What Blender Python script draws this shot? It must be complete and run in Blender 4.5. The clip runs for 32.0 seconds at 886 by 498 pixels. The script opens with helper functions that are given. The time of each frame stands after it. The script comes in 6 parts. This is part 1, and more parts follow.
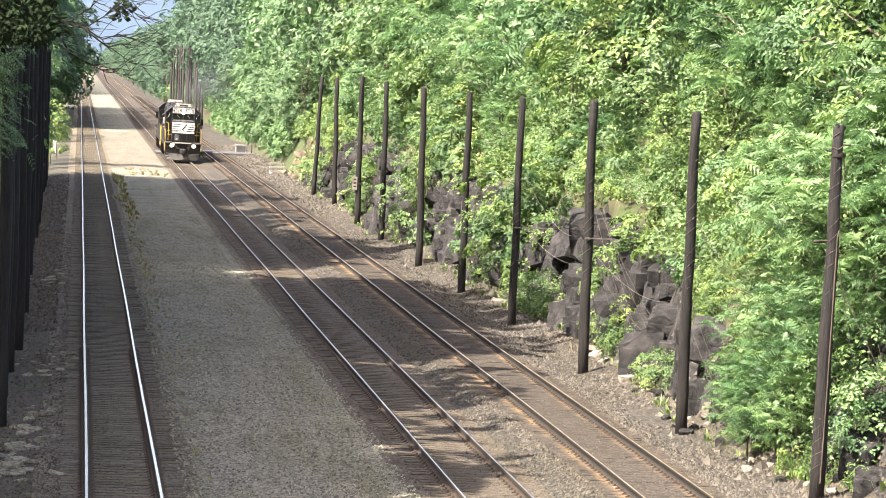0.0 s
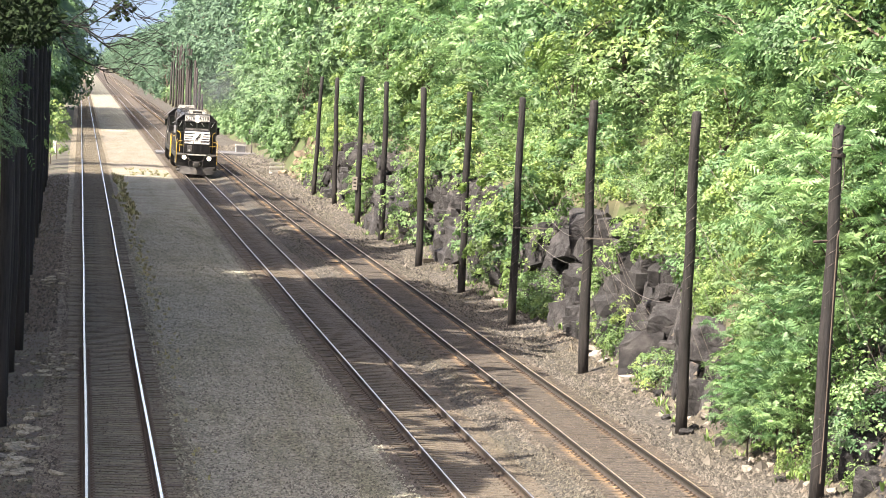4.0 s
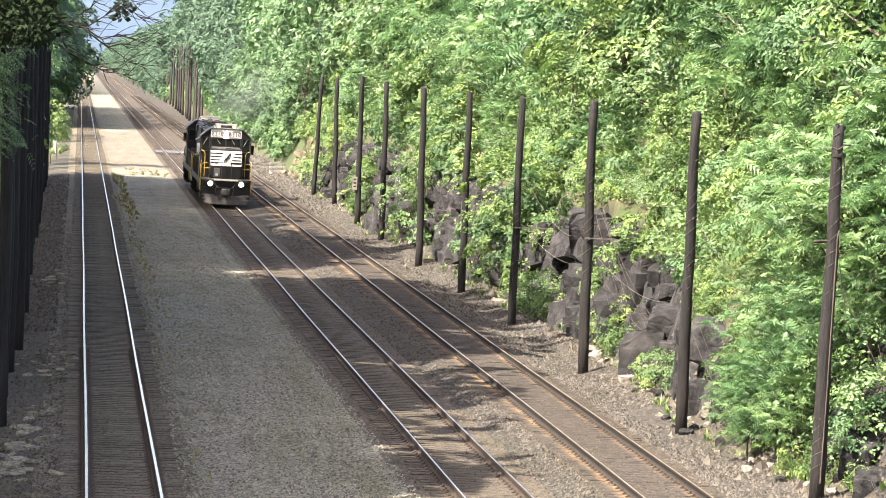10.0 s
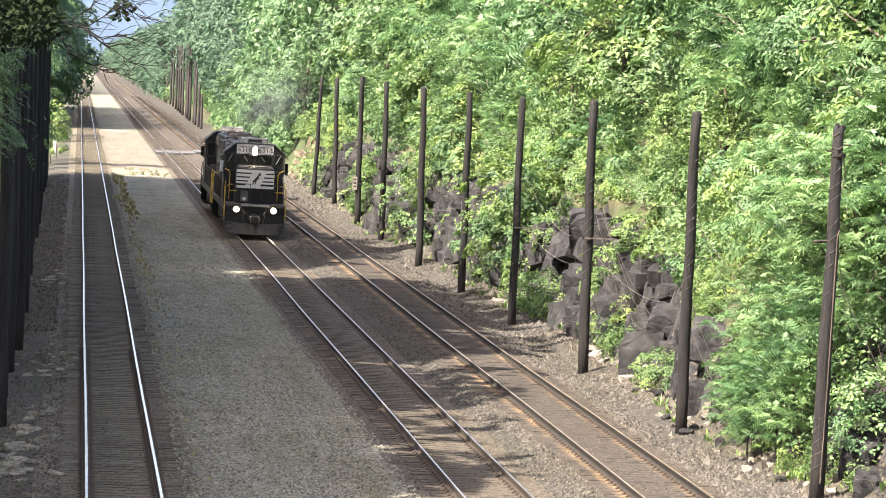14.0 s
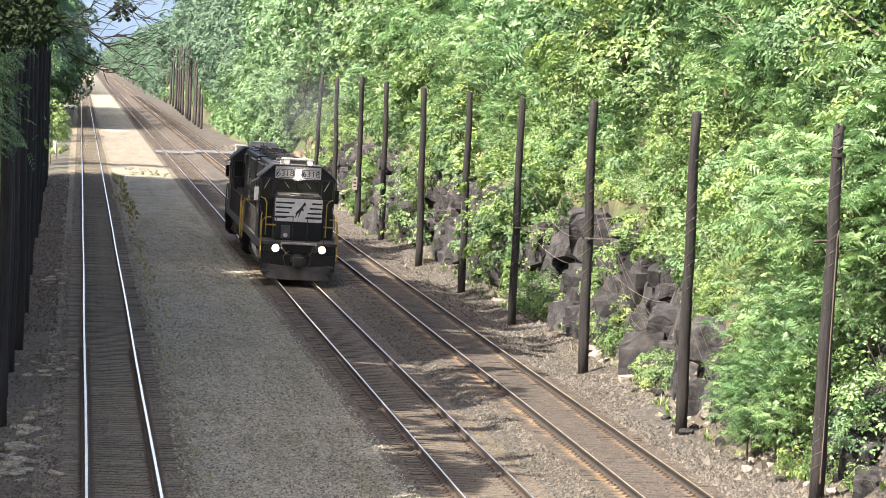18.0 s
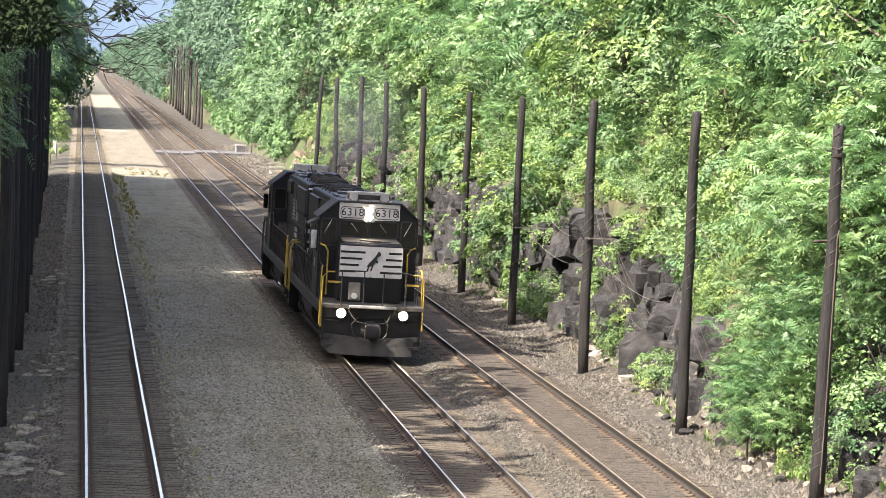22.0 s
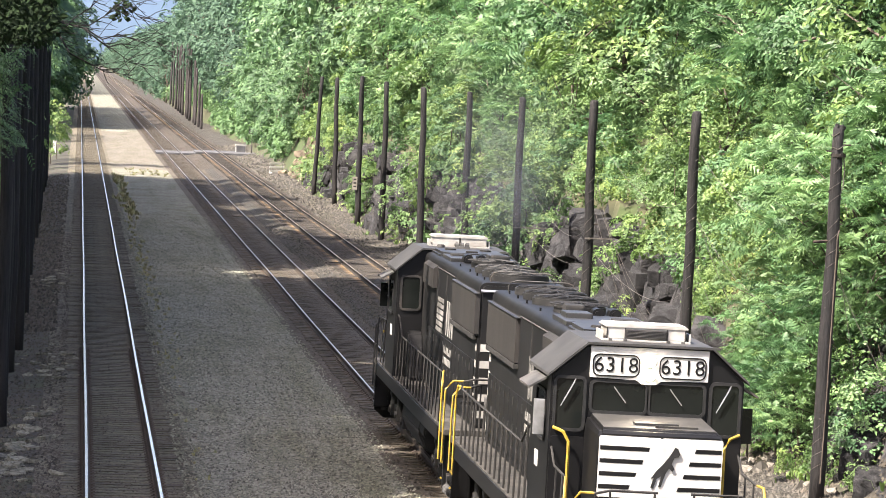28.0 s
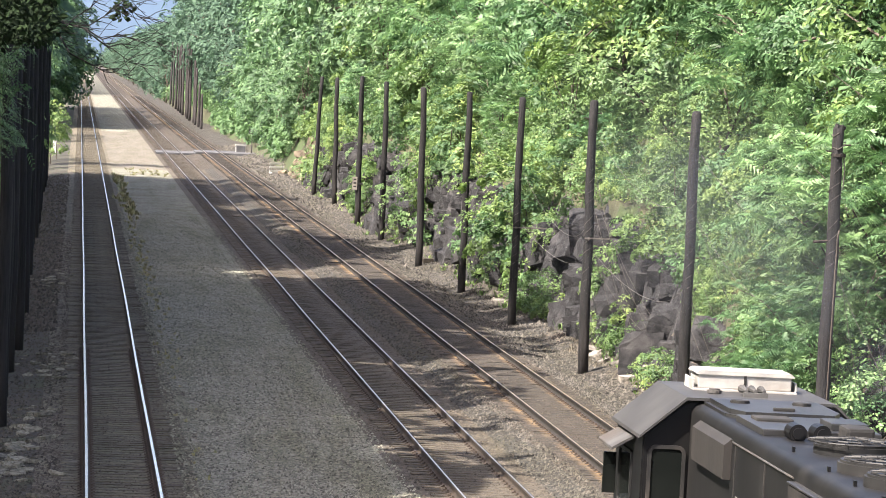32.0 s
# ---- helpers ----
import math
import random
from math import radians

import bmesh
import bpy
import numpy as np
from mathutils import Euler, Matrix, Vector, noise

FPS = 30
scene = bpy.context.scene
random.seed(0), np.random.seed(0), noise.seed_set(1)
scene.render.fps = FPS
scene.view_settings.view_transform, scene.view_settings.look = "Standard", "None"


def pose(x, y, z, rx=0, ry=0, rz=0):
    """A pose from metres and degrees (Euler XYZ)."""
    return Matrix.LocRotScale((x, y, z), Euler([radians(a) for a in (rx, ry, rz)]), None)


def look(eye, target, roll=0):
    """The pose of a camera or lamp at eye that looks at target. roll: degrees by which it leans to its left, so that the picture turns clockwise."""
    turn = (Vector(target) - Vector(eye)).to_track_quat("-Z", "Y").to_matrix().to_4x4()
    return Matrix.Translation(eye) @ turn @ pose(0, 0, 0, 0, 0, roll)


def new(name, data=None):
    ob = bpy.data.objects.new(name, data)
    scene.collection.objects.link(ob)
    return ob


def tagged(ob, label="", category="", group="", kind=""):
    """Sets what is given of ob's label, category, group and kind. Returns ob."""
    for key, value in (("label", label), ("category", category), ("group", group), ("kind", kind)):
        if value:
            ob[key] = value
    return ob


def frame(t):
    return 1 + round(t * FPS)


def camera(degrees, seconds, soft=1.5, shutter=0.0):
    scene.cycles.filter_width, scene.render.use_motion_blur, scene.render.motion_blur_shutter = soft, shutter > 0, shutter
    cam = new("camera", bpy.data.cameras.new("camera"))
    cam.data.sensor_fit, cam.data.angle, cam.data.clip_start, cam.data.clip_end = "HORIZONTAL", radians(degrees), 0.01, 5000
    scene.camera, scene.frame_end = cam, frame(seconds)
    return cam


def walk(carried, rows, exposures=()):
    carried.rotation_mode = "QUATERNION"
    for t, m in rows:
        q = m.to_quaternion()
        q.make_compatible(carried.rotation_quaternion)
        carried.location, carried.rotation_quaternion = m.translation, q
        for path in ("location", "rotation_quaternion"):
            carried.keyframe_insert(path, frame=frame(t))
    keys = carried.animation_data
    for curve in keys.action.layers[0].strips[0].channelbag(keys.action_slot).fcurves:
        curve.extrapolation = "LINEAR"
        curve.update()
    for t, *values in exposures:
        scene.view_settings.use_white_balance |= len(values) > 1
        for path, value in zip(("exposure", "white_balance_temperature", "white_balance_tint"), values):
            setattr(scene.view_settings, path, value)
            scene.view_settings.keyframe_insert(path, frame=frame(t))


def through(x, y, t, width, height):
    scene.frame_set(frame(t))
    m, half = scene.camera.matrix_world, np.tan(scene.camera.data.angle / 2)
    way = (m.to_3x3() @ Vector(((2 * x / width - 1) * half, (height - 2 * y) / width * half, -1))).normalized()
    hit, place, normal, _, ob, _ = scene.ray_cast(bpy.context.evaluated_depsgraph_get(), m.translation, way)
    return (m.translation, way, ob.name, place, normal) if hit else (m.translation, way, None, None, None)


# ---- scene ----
# camera: held still on an overpass, long lens, looking along the line
SECONDS = 32.0
cam = camera(12.782, SECONDS, soft=0.8)
EYE = Vector((0.0, 0.0, 8.855))
YAW, PITCH, ROLL = radians(5.333), radians(2.612), 2.2
AIM = EYE + 100 * Vector((math.sin(YAW) * math.cos(PITCH), math.cos(YAW) * math.cos(PITCH), -math.sin(PITCH)))
walk(cam, [(0.0, look(EYE, AIM, ROLL)), (SECONDS, look(EYE, AIM, ROLL))], [(0.0, 2.28, 7650, 14), (14.0, 2.29, 7500, 14), (20.0, 2.23, 7400, 14), (25.0, 2.12, 7250, 14), (SECONDS, 2.0, 7100, 14)])

# daylight: high sun from the west side of the cutting, slightly behind the camera
TO_SUN = Vector((-0.62, -0.38, 1.0)).normalized()
sun_data = bpy.data.lights.new("sun", "SUN")
sun_data.energy, sun_data.angle, sun_data.color = 4.05, radians(0.6), (1.0, 0.975, 0.93)
sun = new("sun", sun_data)
sun.matrix_world = look((0, 0, 60), Vector((0, 0, 60)) - TO_SUN)
world = bpy.data.worlds.new("sky")
scene.world = world
world.use_nodes = True
_nt = world.node_tree
_sky = _nt.nodes.new("ShaderNodeTexSky")
_sky.sky_type, _sky.sun_disc = "NISHITA", False
_sky.sun_elevation, _sky.sun_rotation = math.asin(TO_SUN.z), math.atan2(TO_SUN.x, TO_SUN.y)
_sky.air_density, _sky.dust_density, _sky.ozone_density = 0.55, 3.0, 0.8
_nt.links.new(_sky.outputs[0], _nt.nodes["Background"].inputs[0])
_nt.nodes["Background"].inputs[1].default_value = 0.15


# ---- materials ----
def mat(name, c1, c2, scale=3.0, rough=0.7, metal=0.0, bump=0.0, bscale=40.0, stain=None, sscale=0.4, detail=4.0, vary=0.0, coord="Object", spread=(0.35, 0.65), stretch=None, stain_at=(0.5, 0.68), bdist=0.02):
    """Two-tone noise surface with stains at a larger scale and fine relief."""
    m = bpy.data.materials.new(name)
    m.use_nodes = True
    nt = m.node_tree
    N, L = nt.nodes, nt.links
    b = N["Principled BSDF"]
    b.inputs["Roughness"].default_value, b.inputs["Metallic"].default_value = rough, metal
    tc = N.new("ShaderNodeTexCoord")
    src = tc.outputs[coord]
    if stretch:
        mp = N.new("ShaderNodeMapping")
        mp.inputs["Scale"].default_value = stretch
        L.new(src, mp.inputs[0])
        src = mp.outputs[0]
    n1 = N.new("ShaderNodeTexNoise")
    n1.inputs["Scale"].default_value, n1.inputs["Detail"].default_value = scale, detail
    L.new(src, n1.inputs["Vector"])
    r1 = N.new("ShaderNodeValToRGB")
    r1.color_ramp.elements[0].position, r1.color_ramp.elements[1].position = spread
    r1.color_ramp.elements[0].color, r1.color_ramp.elements[1].color = (*c1, 1), (*c2, 1)
    L.new(n1.outputs["Fac"], r1.inputs[0])
    col = r1.outputs[0]
    if stain:
        n2 = N.new("ShaderNodeTexNoise")
        n2.inputs["Scale"].default_value, n2.inputs["Detail"].default_value = sscale, 5
        L.new(src, n2.inputs["Vector"])
        mr = N.new("ShaderNodeMapRange")
        mr.inputs[1].default_value, mr.inputs[2].default_value = stain_at
        L.new(n2.outputs["Fac"], mr.inputs[0])
        mx = N.new("ShaderNodeMixRGB")
        mx.inputs[2].default_value = (*stain, 1)
        L.new(mr.outputs[0], mx.inputs[0])
        L.new(col, mx.inputs[1])
        col = mx.outputs[0]
    if vary:
        oi = N.new("ShaderNodeObjectInfo")
        mr = N.new("ShaderNodeMapRange")
        mr.inputs[3].default_value, mr.inputs[4].default_value = 1 - vary, 1 + vary
        L.new(oi.outputs["Random"], mr.inputs[0])
        hs = N.new("ShaderNodeHueSaturation")
        L.new(mr.outputs[0], hs.inputs["Value"])
        L.new(col, hs.inputs["Color"])
        col = hs.outputs[0]
    L.new(col, b.inputs["Base Color"])
    if bump:
        n3 = N.new("ShaderNodeTexNoise")
        n3.inputs["Scale"].default_value, n3.inputs["Detail"].default_value = bscale, 3
        L.new(src, n3.inputs["Vector"])
        bp = N.new("ShaderNodeBump")
        bp.inputs["Strength"].default_value, bp.inputs["Distance"].default_value = bump, bdist
        L.new(n3.outputs["Fac"], bp.inputs["Height"])
        L.new(bp.outputs[0], b.inputs["Normal"])
    return m


def streaks(N, L, colour):
    """Long darker, mossy and dusty bands that run along the line."""
    tc, mp, n, mr, mx = N.new("ShaderNodeTexCoord"), N.new("ShaderNodeMapping"), N.new("ShaderNodeTexNoise"), N.new("ShaderNodeMapRange"), N.new("ShaderNodeMixRGB")
    mp.inputs["Scale"].default_value = (0.85, 0.06, 0.3)
    n.inputs["Scale"].default_value, n.inputs["Detail"].default_value, n.inputs["Roughness"].default_value = 1.0, 6, 0.62
    mr.inputs[1].default_value, mr.inputs[2].default_value = 0.46, 0.64
    mx.blend_type, mx.inputs[2].default_value = "MULTIPLY", (0.78, 0.79, 0.70, 1)
    L.new(tc.outputs["Object"], mp.inputs[0])
    L.new(mp.outputs[0], n.inputs["Vector"])
    L.new(n.outputs["Fac"], mr.inputs[0])
    L.new(mr.outputs[0], mx.inputs[0])
    L.new(colour, mx.inputs[1])
    return mx.outputs[0]


def rust_band(m, centre, colour, half=0.34):
    """Rust dust in a band on either side of each rail."""
    N, L = m.node_tree.nodes, m.node_tree.links
    b = N["Principled BSDF"]
    src = b.inputs["Base Color"].links[0].from_socket
    tc, sx, n, mx = N.new("ShaderNodeTexCoord"), N.new("ShaderNodeSeparateXYZ"), N.new("ShaderNodeTexNoise"), N.new("ShaderNodeMixRGB")
    L.new(tc.outputs["Object"], sx.inputs[0])
    chain = sx.outputs[0]
    for op, v in (("SUBTRACT", centre), ("ABSOLUTE", 0), ("SUBTRACT", 0.80), ("ABSOLUTE", 0)):
        k = N.new("ShaderNodeMath")
        k.operation, k.inputs[1].default_value = op, v
        L.new(chain, k.inputs[0])
        chain = k.outputs[0]
    mr = N.new("ShaderNodeMapRange")
    mr.inputs[1].default_value, mr.inputs[2].default_value, mr.inputs[3].default_value, mr.inputs[4].default_value = 0.0, half, 0.95, 0.0
    L.new(chain, mr.inputs[0])
    g = N.new("ShaderNodeNewGeometry")
    n.inputs["Scale"].default_value, n.inputs["Detail"].default_value = 0.8, 6
    L.new(g.outputs["Position"], n.inputs["Vector"])
    pr, mu = N.new("ShaderNodeMapRange"), N.new("ShaderNodeMath")
    pr.inputs[1].default_value, pr.inputs[2].default_value = 0.34, 0.6
    mu.operation = "MULTIPLY"
    L.new(n.outputs["Fac"], pr.inputs[0])
    L.new(mr.outputs[0], mu.inputs[0])
    L.new(pr.outputs[0], mu.inputs[1])
    L.new(mu.outputs[0], mx.inputs[0])
    L.new(src, mx.inputs[1])
    mx.inputs[2].default_value = (*colour, 1)
    L.new(mx.outputs[0], b.inputs["Base Color"])


def gravel_mat(name, dark, light, tint, stone=11.0, tint_at=(0.48, 0.66)):
    """Crushed stone: cells of differing grey with dark joints, over broad stains."""
    m = bpy.data.materials.new(name)
    m.use_nodes = True
    nt = m.node_tree
    N, L = nt.nodes, nt.links
    b = N["Principled BSDF"]
    b.inputs["Roughness"].default_value = 0.9
    tc = N.new("ShaderNodeTexCoord")
    v = N.new("ShaderNodeTexVoronoi")
    v.inputs["Scale"].default_value = stone
    L.new(tc.outputs["Object"], v.inputs["Vector"])
    sep = N.new("ShaderNodeSeparateColor")
    L.new(v.outputs["Color"], sep.inputs[0])
    r = N.new("ShaderNodeValToRGB")
    r.color_ramp.elements[0].position, r.color_ramp.elements[1].position = 0.05, 0.95
    r.color_ramp.elements[0].color, r.color_ramp.elements[1].color = (*dark, 1), (*light, 1)
    L.new(sep.outputs[0], r.inputs[0])
    n = N.new("ShaderNodeTexNoise")
    n.inputs["Scale"].default_value, n.inputs["Detail"].default_value = 0.35, 6
    L.new(tc.outputs["Object"], n.inputs["Vector"])
    mr = N.new("ShaderNodeMapRange")
    mr.inputs[1].default_value, mr.inputs[2].default_value = tint_at
    L.new(n.outputs["Fac"], mr.inputs[0])
    mx = N.new("ShaderNodeMixRGB")
    mx.blend_type = "MULTIPLY"
    mx.inputs[2].default_value = (*tint, 1)
    L.new(mr.outputs[0], mx.inputs[0])
    L.new(r.outputs[0], mx.inputs[1])
    L.new(streaks(N, L, mx.outputs[0]), b.inputs["Base Color"])
    bp = N.new("ShaderNodeBump")
    bp.invert = True
    bp.inputs["Strength"].default_value, bp.inputs["Distance"].default_value = 1.0, 0.05
    L.new(v.outputs["Distance"], bp.inputs["Height"])
    L.new(bp.outputs[0], b.inputs["Normal"])
    return m


def rock_mat(name, dark, light, stain):
    """Jointed rock: blotches, dark cracks between blocks, rough relief."""
    m = mat(name, dark, light, 2.6, 0.9, bump=0.0, stain=stain, sscale=1.3, vary=0.35, stain_at=(0.52, 0.72), detail=8)
    N, L = m.node_tree.nodes, m.node_tree.links
    b = N["Principled BSDF"]
    tc, n, w, v = N.new("ShaderNodeTexCoord"), N.new("ShaderNodeTexNoise"), N.new("ShaderNodeTexNoise"), N.new("ShaderNodeTexVoronoi")
    n.inputs["Scale"].default_value, n.inputs["Detail"].default_value, n.inputs["Roughness"].default_value = 6.5, 9, 0.8
    w.inputs["Scale"].default_value, w.inputs["Detail"].default_value = 1.2, 3
    ad = N.new("ShaderNodeMixRGB")
    ad.blend_type, ad.inputs[0].default_value = "ADD", 0.5
    L.new(tc.outputs["Object"], n.inputs["Vector"])
    L.new(tc.outputs["Object"], w.inputs["Vector"])
    L.new(tc.outputs["Object"], ad.inputs[1])
    L.new(w.outputs["Color"], ad.inputs[2])
    v.feature = "DISTANCE_TO_EDGE"
    v.inputs["Scale"].default_value = 0.75
    L.new(ad.outputs[0], v.inputs["Vector"])
    cr = N.new("ShaderNodeMapRange")
    cr.inputs[1].default_value, cr.inputs[2].default_value, cr.inputs[3].default_value = 0.0, 0.04, 0.0
    L.new(v.outputs["Distance"], cr.inputs[0])
    sc = N.new("ShaderNodeMath")
    sc.operation, sc.inputs[1].default_value = "MULTIPLY", 0.22
    L.new(cr.outputs[0], sc.inputs[0])
    su = N.new("ShaderNodeMath")
    su.operation = "ADD"
    L.new(sc.outputs[0], su.inputs[0])
    L.new(n.outputs["Fac"], su.inputs[1])
    bp = N.new("ShaderNodeBump")
    bp.inputs["Strength"].default_value, bp.inputs["Distance"].default_value = 1.0, 0.10
    L.new(su.outputs[0], bp.inputs["Height"])
    L.new(bp.outputs[0], b.inputs["Normal"])
    return m


def stone_mat(name, dark, light):
    """Loose stones, each its own grey."""
    m = bpy.data.materials.new(name)
    m.use_nodes = True
    N, L = m.node_tree.nodes, m.node_tree.links
    b = N["Principled BSDF"]
    b.inputs["Roughness"].default_value = 0.9
    g, r = N.new("ShaderNodeNewGeometry"), N.new("ShaderNodeValToRGB")
    r.color_ramp.elements[0].color, r.color_ramp.elements[1].color = (*dark, 1), (*light, 1)
    L.new(g.outputs["Random Per Island"], r.inputs[0])
    L.new(streaks(N, L, r.outputs[0]), b.inputs["Base Color"])
    return m


def leaf_mat(name, c1, c2, c3, through=0.4, vary=0.36, rough=0.4):
    """Leaves: each blade its own green, light passing through."""
    m = bpy.data.materials.new(name)
    m.use_nodes = True
    nt = m.node_tree
    N, L = nt.nodes, nt.links
    b = N["Principled BSDF"]
    b.inputs["Roughness"].default_value = rough
    b.inputs["Specular IOR Level"].default_value = 0.6 if rough < 0.6 else 0.25
    g = N.new("ShaderNodeNewGeometry")
    r = N.new("ShaderNodeValToRGB")
    e = r.color_ramp.elements
    e[0].color, e[1].color = (*c1, 1), (*c3, 1)
    mid = e.new(0.5)
    mid.color = (*c2, 1)
    L.new(g.outputs["Random Per Island"], r.inputs[0])
    oi = N.new("ShaderNodeObjectInfo")
    mr = N.new("ShaderNodeMapRange")
    mr.inputs[3].default_value, mr.inputs[4].default_value = 1 - vary, 1 + vary
    L.new(oi.outputs["Random"], mr.inputs[0])
    hue = N.new("ShaderNodeMapRange")
    hue.inputs[3].default_value, hue.inputs[4].default_value = 0.526, 0.484
    L.new(oi.outputs["Random"], hue.inputs[0])
    hs = N.new("ShaderNodeHueSaturation")
    L.new(mr.outputs[0], hs.inputs["Value"])
    L.new(hue.outputs[0], hs.inputs["Hue"])
    L.new(r.outputs[0], hs.inputs["Color"])
    patch, shift = N.new("ShaderNodeTexNoise"), N.new("ShaderNodeMapRange")  # hue differs by sprig; value paints in sunlit clumps and shaded pockets
    patch.inputs["Scale"].default_value, patch.inputs["Detail"].default_value = 1.15, 2
    L.new(g.outputs["Position"], patch.inputs["Vector"])
    shift.inputs[1].default_value, shift.inputs[2].default_value, shift.inputs[3].default_value, shift.inputs[4].default_value = 0.32, 0.68, 0.528, 0.490
    L.new(patch.outputs["Fac"], shift.inputs[0])
    hp, tone = N.new("ShaderNodeHueSaturation"), N.new("ShaderNodeMapRange")
    tone.inputs[1].default_value, tone.inputs[2].default_value, tone.inputs[3].default_value, tone.inputs[4].default_value = 0.32, 0.68, 0.48, 1.50
    L.new(patch.outputs["Fac"], tone.inputs[0])
    L.new(shift.outputs[0], hp.inputs["Hue"])
    L.new(tone.outputs[0], hp.inputs["Value"])
    L.new(hs.outputs[0], hp.inputs["Color"])
    hs = hp
    L.new(hs.outputs[0], b.inputs["Base Color"])
    t = N.new("ShaderNodeBsdfTranslucent")
    L.new(hs.outputs[0], t.inputs[0])
    mx = N.new("ShaderNodeMixShader")
    mx.inputs[0].default_value = through
    L.new(b.outputs[0], mx.inputs[1])
    L.new(t.outputs[0], mx.inputs[2])
    L.new(mx.outputs[0], N["Material Output"].inputs[0])
    return m


def glow_mat(name, col, strength):
    m = bpy.data.materials.new(name)
    m.use_nodes = True
    b = m.node_tree.nodes["Principled BSDF"]
    b.inputs["Base Color"].default_value = (*col, 1)
    b.inputs["Emission Color"].default_value = (*col, 1)
    b.inputs["Emission Strength"].default_value = strength
    return m


M_BALLAST = gravel_mat("ballast_stone", (0.0570, 0.0562, 0.0450), (0.285, 0.281, 0.225), (0.74, 0.70, 0.64), 14.0)
M_BED = gravel_mat("track_bed_stone", (0.0475, 0.041, 0.0293), (0.180, 0.157, 0.113), (0.62, 0.58, 0.55))
M_OILBED = gravel_mat("oily_track_bed", (0.03, 0.0245, 0.0185), (0.115, 0.096, 0.073), (0.66, 0.6, 0.54))
M_RUSTBED = gravel_mat("rusty_track_bed", (0.021, 0.0170, 0.0132), (0.076, 0.0615, 0.0470), (0.78, 0.66, 0.55))
# dusty gravel; the clearing's sunlit cream is put into its colour
M_SUNGRAVEL = gravel_mat("sunlit_dusty_gravel", (0.074, 0.067, 0.054), (0.178, 0.161, 0.13), (0.86, 0.82, 0.74))
M_VERGE = gravel_mat("verge_gravel", (0.0155, 0.0141, 0.0120), (0.063, 0.0572, 0.0488), (0.72, 0.64, 0.54), 9.0)
M_SOIL = mat("hill_soil", (0.028, 0.032, 0.014), (0.07, 0.066, 0.034), 0.9, 0.95, bump=0.6, bscale=6, stain=(0.04, 0.07, 0.018), sscale=0.2)
M_TIE = mat("creosoted_timber", (0.0505, 0.044, 0.0312), (0.137, 0.119, 0.084), 6, 0.85, bump=0.5, bscale=30, stretch=(1, 6, 6), vary=0.25)
M_TIE_OIL = mat("oily_dark_timber", (0.034, 0.0275, 0.0205), (0.092, 0.076, 0.056), 6, 0.8, bump=0.5, bscale=30, stretch=(1, 6, 6), vary=0.25)
M_TIE_RUST = mat("rust_stained_timber", (0.0165, 0.0140, 0.0118), (0.051, 0.0425, 0.0350), 6, 0.88, bump=0.5, bscale=30, stretch=(1, 6, 6), vary=0.3)
rust_band(M_TIE_RUST, 0.0, (0.250, 0.163, 0.082))
rust_band(M_RUSTBED, 12.82, (0.250, 0.163, 0.082))
rust_band(M_TIE_OIL, 0.0, (0.075, 0.046, 0.028), 0.22)
M_RAILTOP = mat("polished_rail_head", (0.70, 0.61, 0.49), (0.84, 0.75, 0.61), 2, 0.26, metal=1.0)
M_RAILTOP_B = mat("worn_rail_head", (0.42, 0.39, 0.35), (0.58, 0.55, 0.50), 2, 0.3, metal=0.95)
M_RAILSIDE = mat("brown_rail_web", (0.022, 0.017, 0.013), (0.055, 0.04, 0.029), 5, 0.8, metal=0.2)
M_RUSTSIDE = mat("rusty_rail_web", (0.008, 0.0064, 0.005), (0.022, 0.0165, 0.012), 5, 0.85)
M_RUSTTOP = mat("dull_rail_head", (0.46, 0.355, 0.24), (0.62, 0.50, 0.36), 3, 0.32, metal=0.8)
M_POLE = mat("tarred_pole_timber", (0.0042, 0.0040, 0.0043), (0.0165, 0.0152, 0.0156), 4, 0.85, bump=1.0, bscale=14, stretch=(5, 5, 0.35), stain=(0.026, 0.0215, 0.020), sscale=0.35, vary=0.25)
M_ROCK = rock_mat("dark_cut_rock", (0.0088, 0.0088, 0.0099), (0.036, 0.0352, 0.0382), (0.066, 0.0622, 0.0625))
M_TANROCK = mat("tan_broken_rock", (0.10, 0.079, 0.056), (0.22, 0.18, 0.13), 2.2, 0.92, bump=0.6, bscale=7, vary=0.35)
M_PALEROCK = mat("pale_broken_rock", (0.10, 0.09, 0.077), (0.24, 0.22, 0.19), 2.2, 0.92, bump=0.6, bscale=7, vary=0.25)
M_BARK = mat("tree_bark", (0.035, 0.028, 0.022), (0.13, 0.105, 0.082), 4, 0.9, bump=0.7, bscale=10, stretch=(4, 4, 0.6))
M_LEAF = leaf_mat("broad_leaves", (0.076, 0.144, 0.054), (0.106, 0.190, 0.071), (0.141, 0.234, 0.095), 0.32, 0.3, 0.55)
M_LEAF_Y = leaf_mat("young_yellow_green_leaves", (0.104, 0.174, 0.048), (0.136, 0.214, 0.061), (0.172, 0.254, 0.083), 0.34, 0.3, 0.55)
M_LEAF_B = leaf_mat("blue_green_compound_leaves", (0.090, 0.182, 0.072), (0.128, 0.236, 0.094), (0.168, 0.280, 0.118), 0.36, 0.3, 0.55)
M_LEAF_G = leaf_mat("mid_green_leaves", (0.060, 0.121, 0.051), (0.091, 0.167, 0.067), (0.125, 0.212, 0.091), 0.32, 0.3, 0.55)
# the far trees' haze and dimness are put into this blue-green
M_LEAF_HAZE = leaf_mat("haze_toned_leaves", (0.048, 0.094, 0.059), (0.071, 0.130, 0.081), (0.100, 0.168, 0.107), 0.30, 0.3, 0.7)
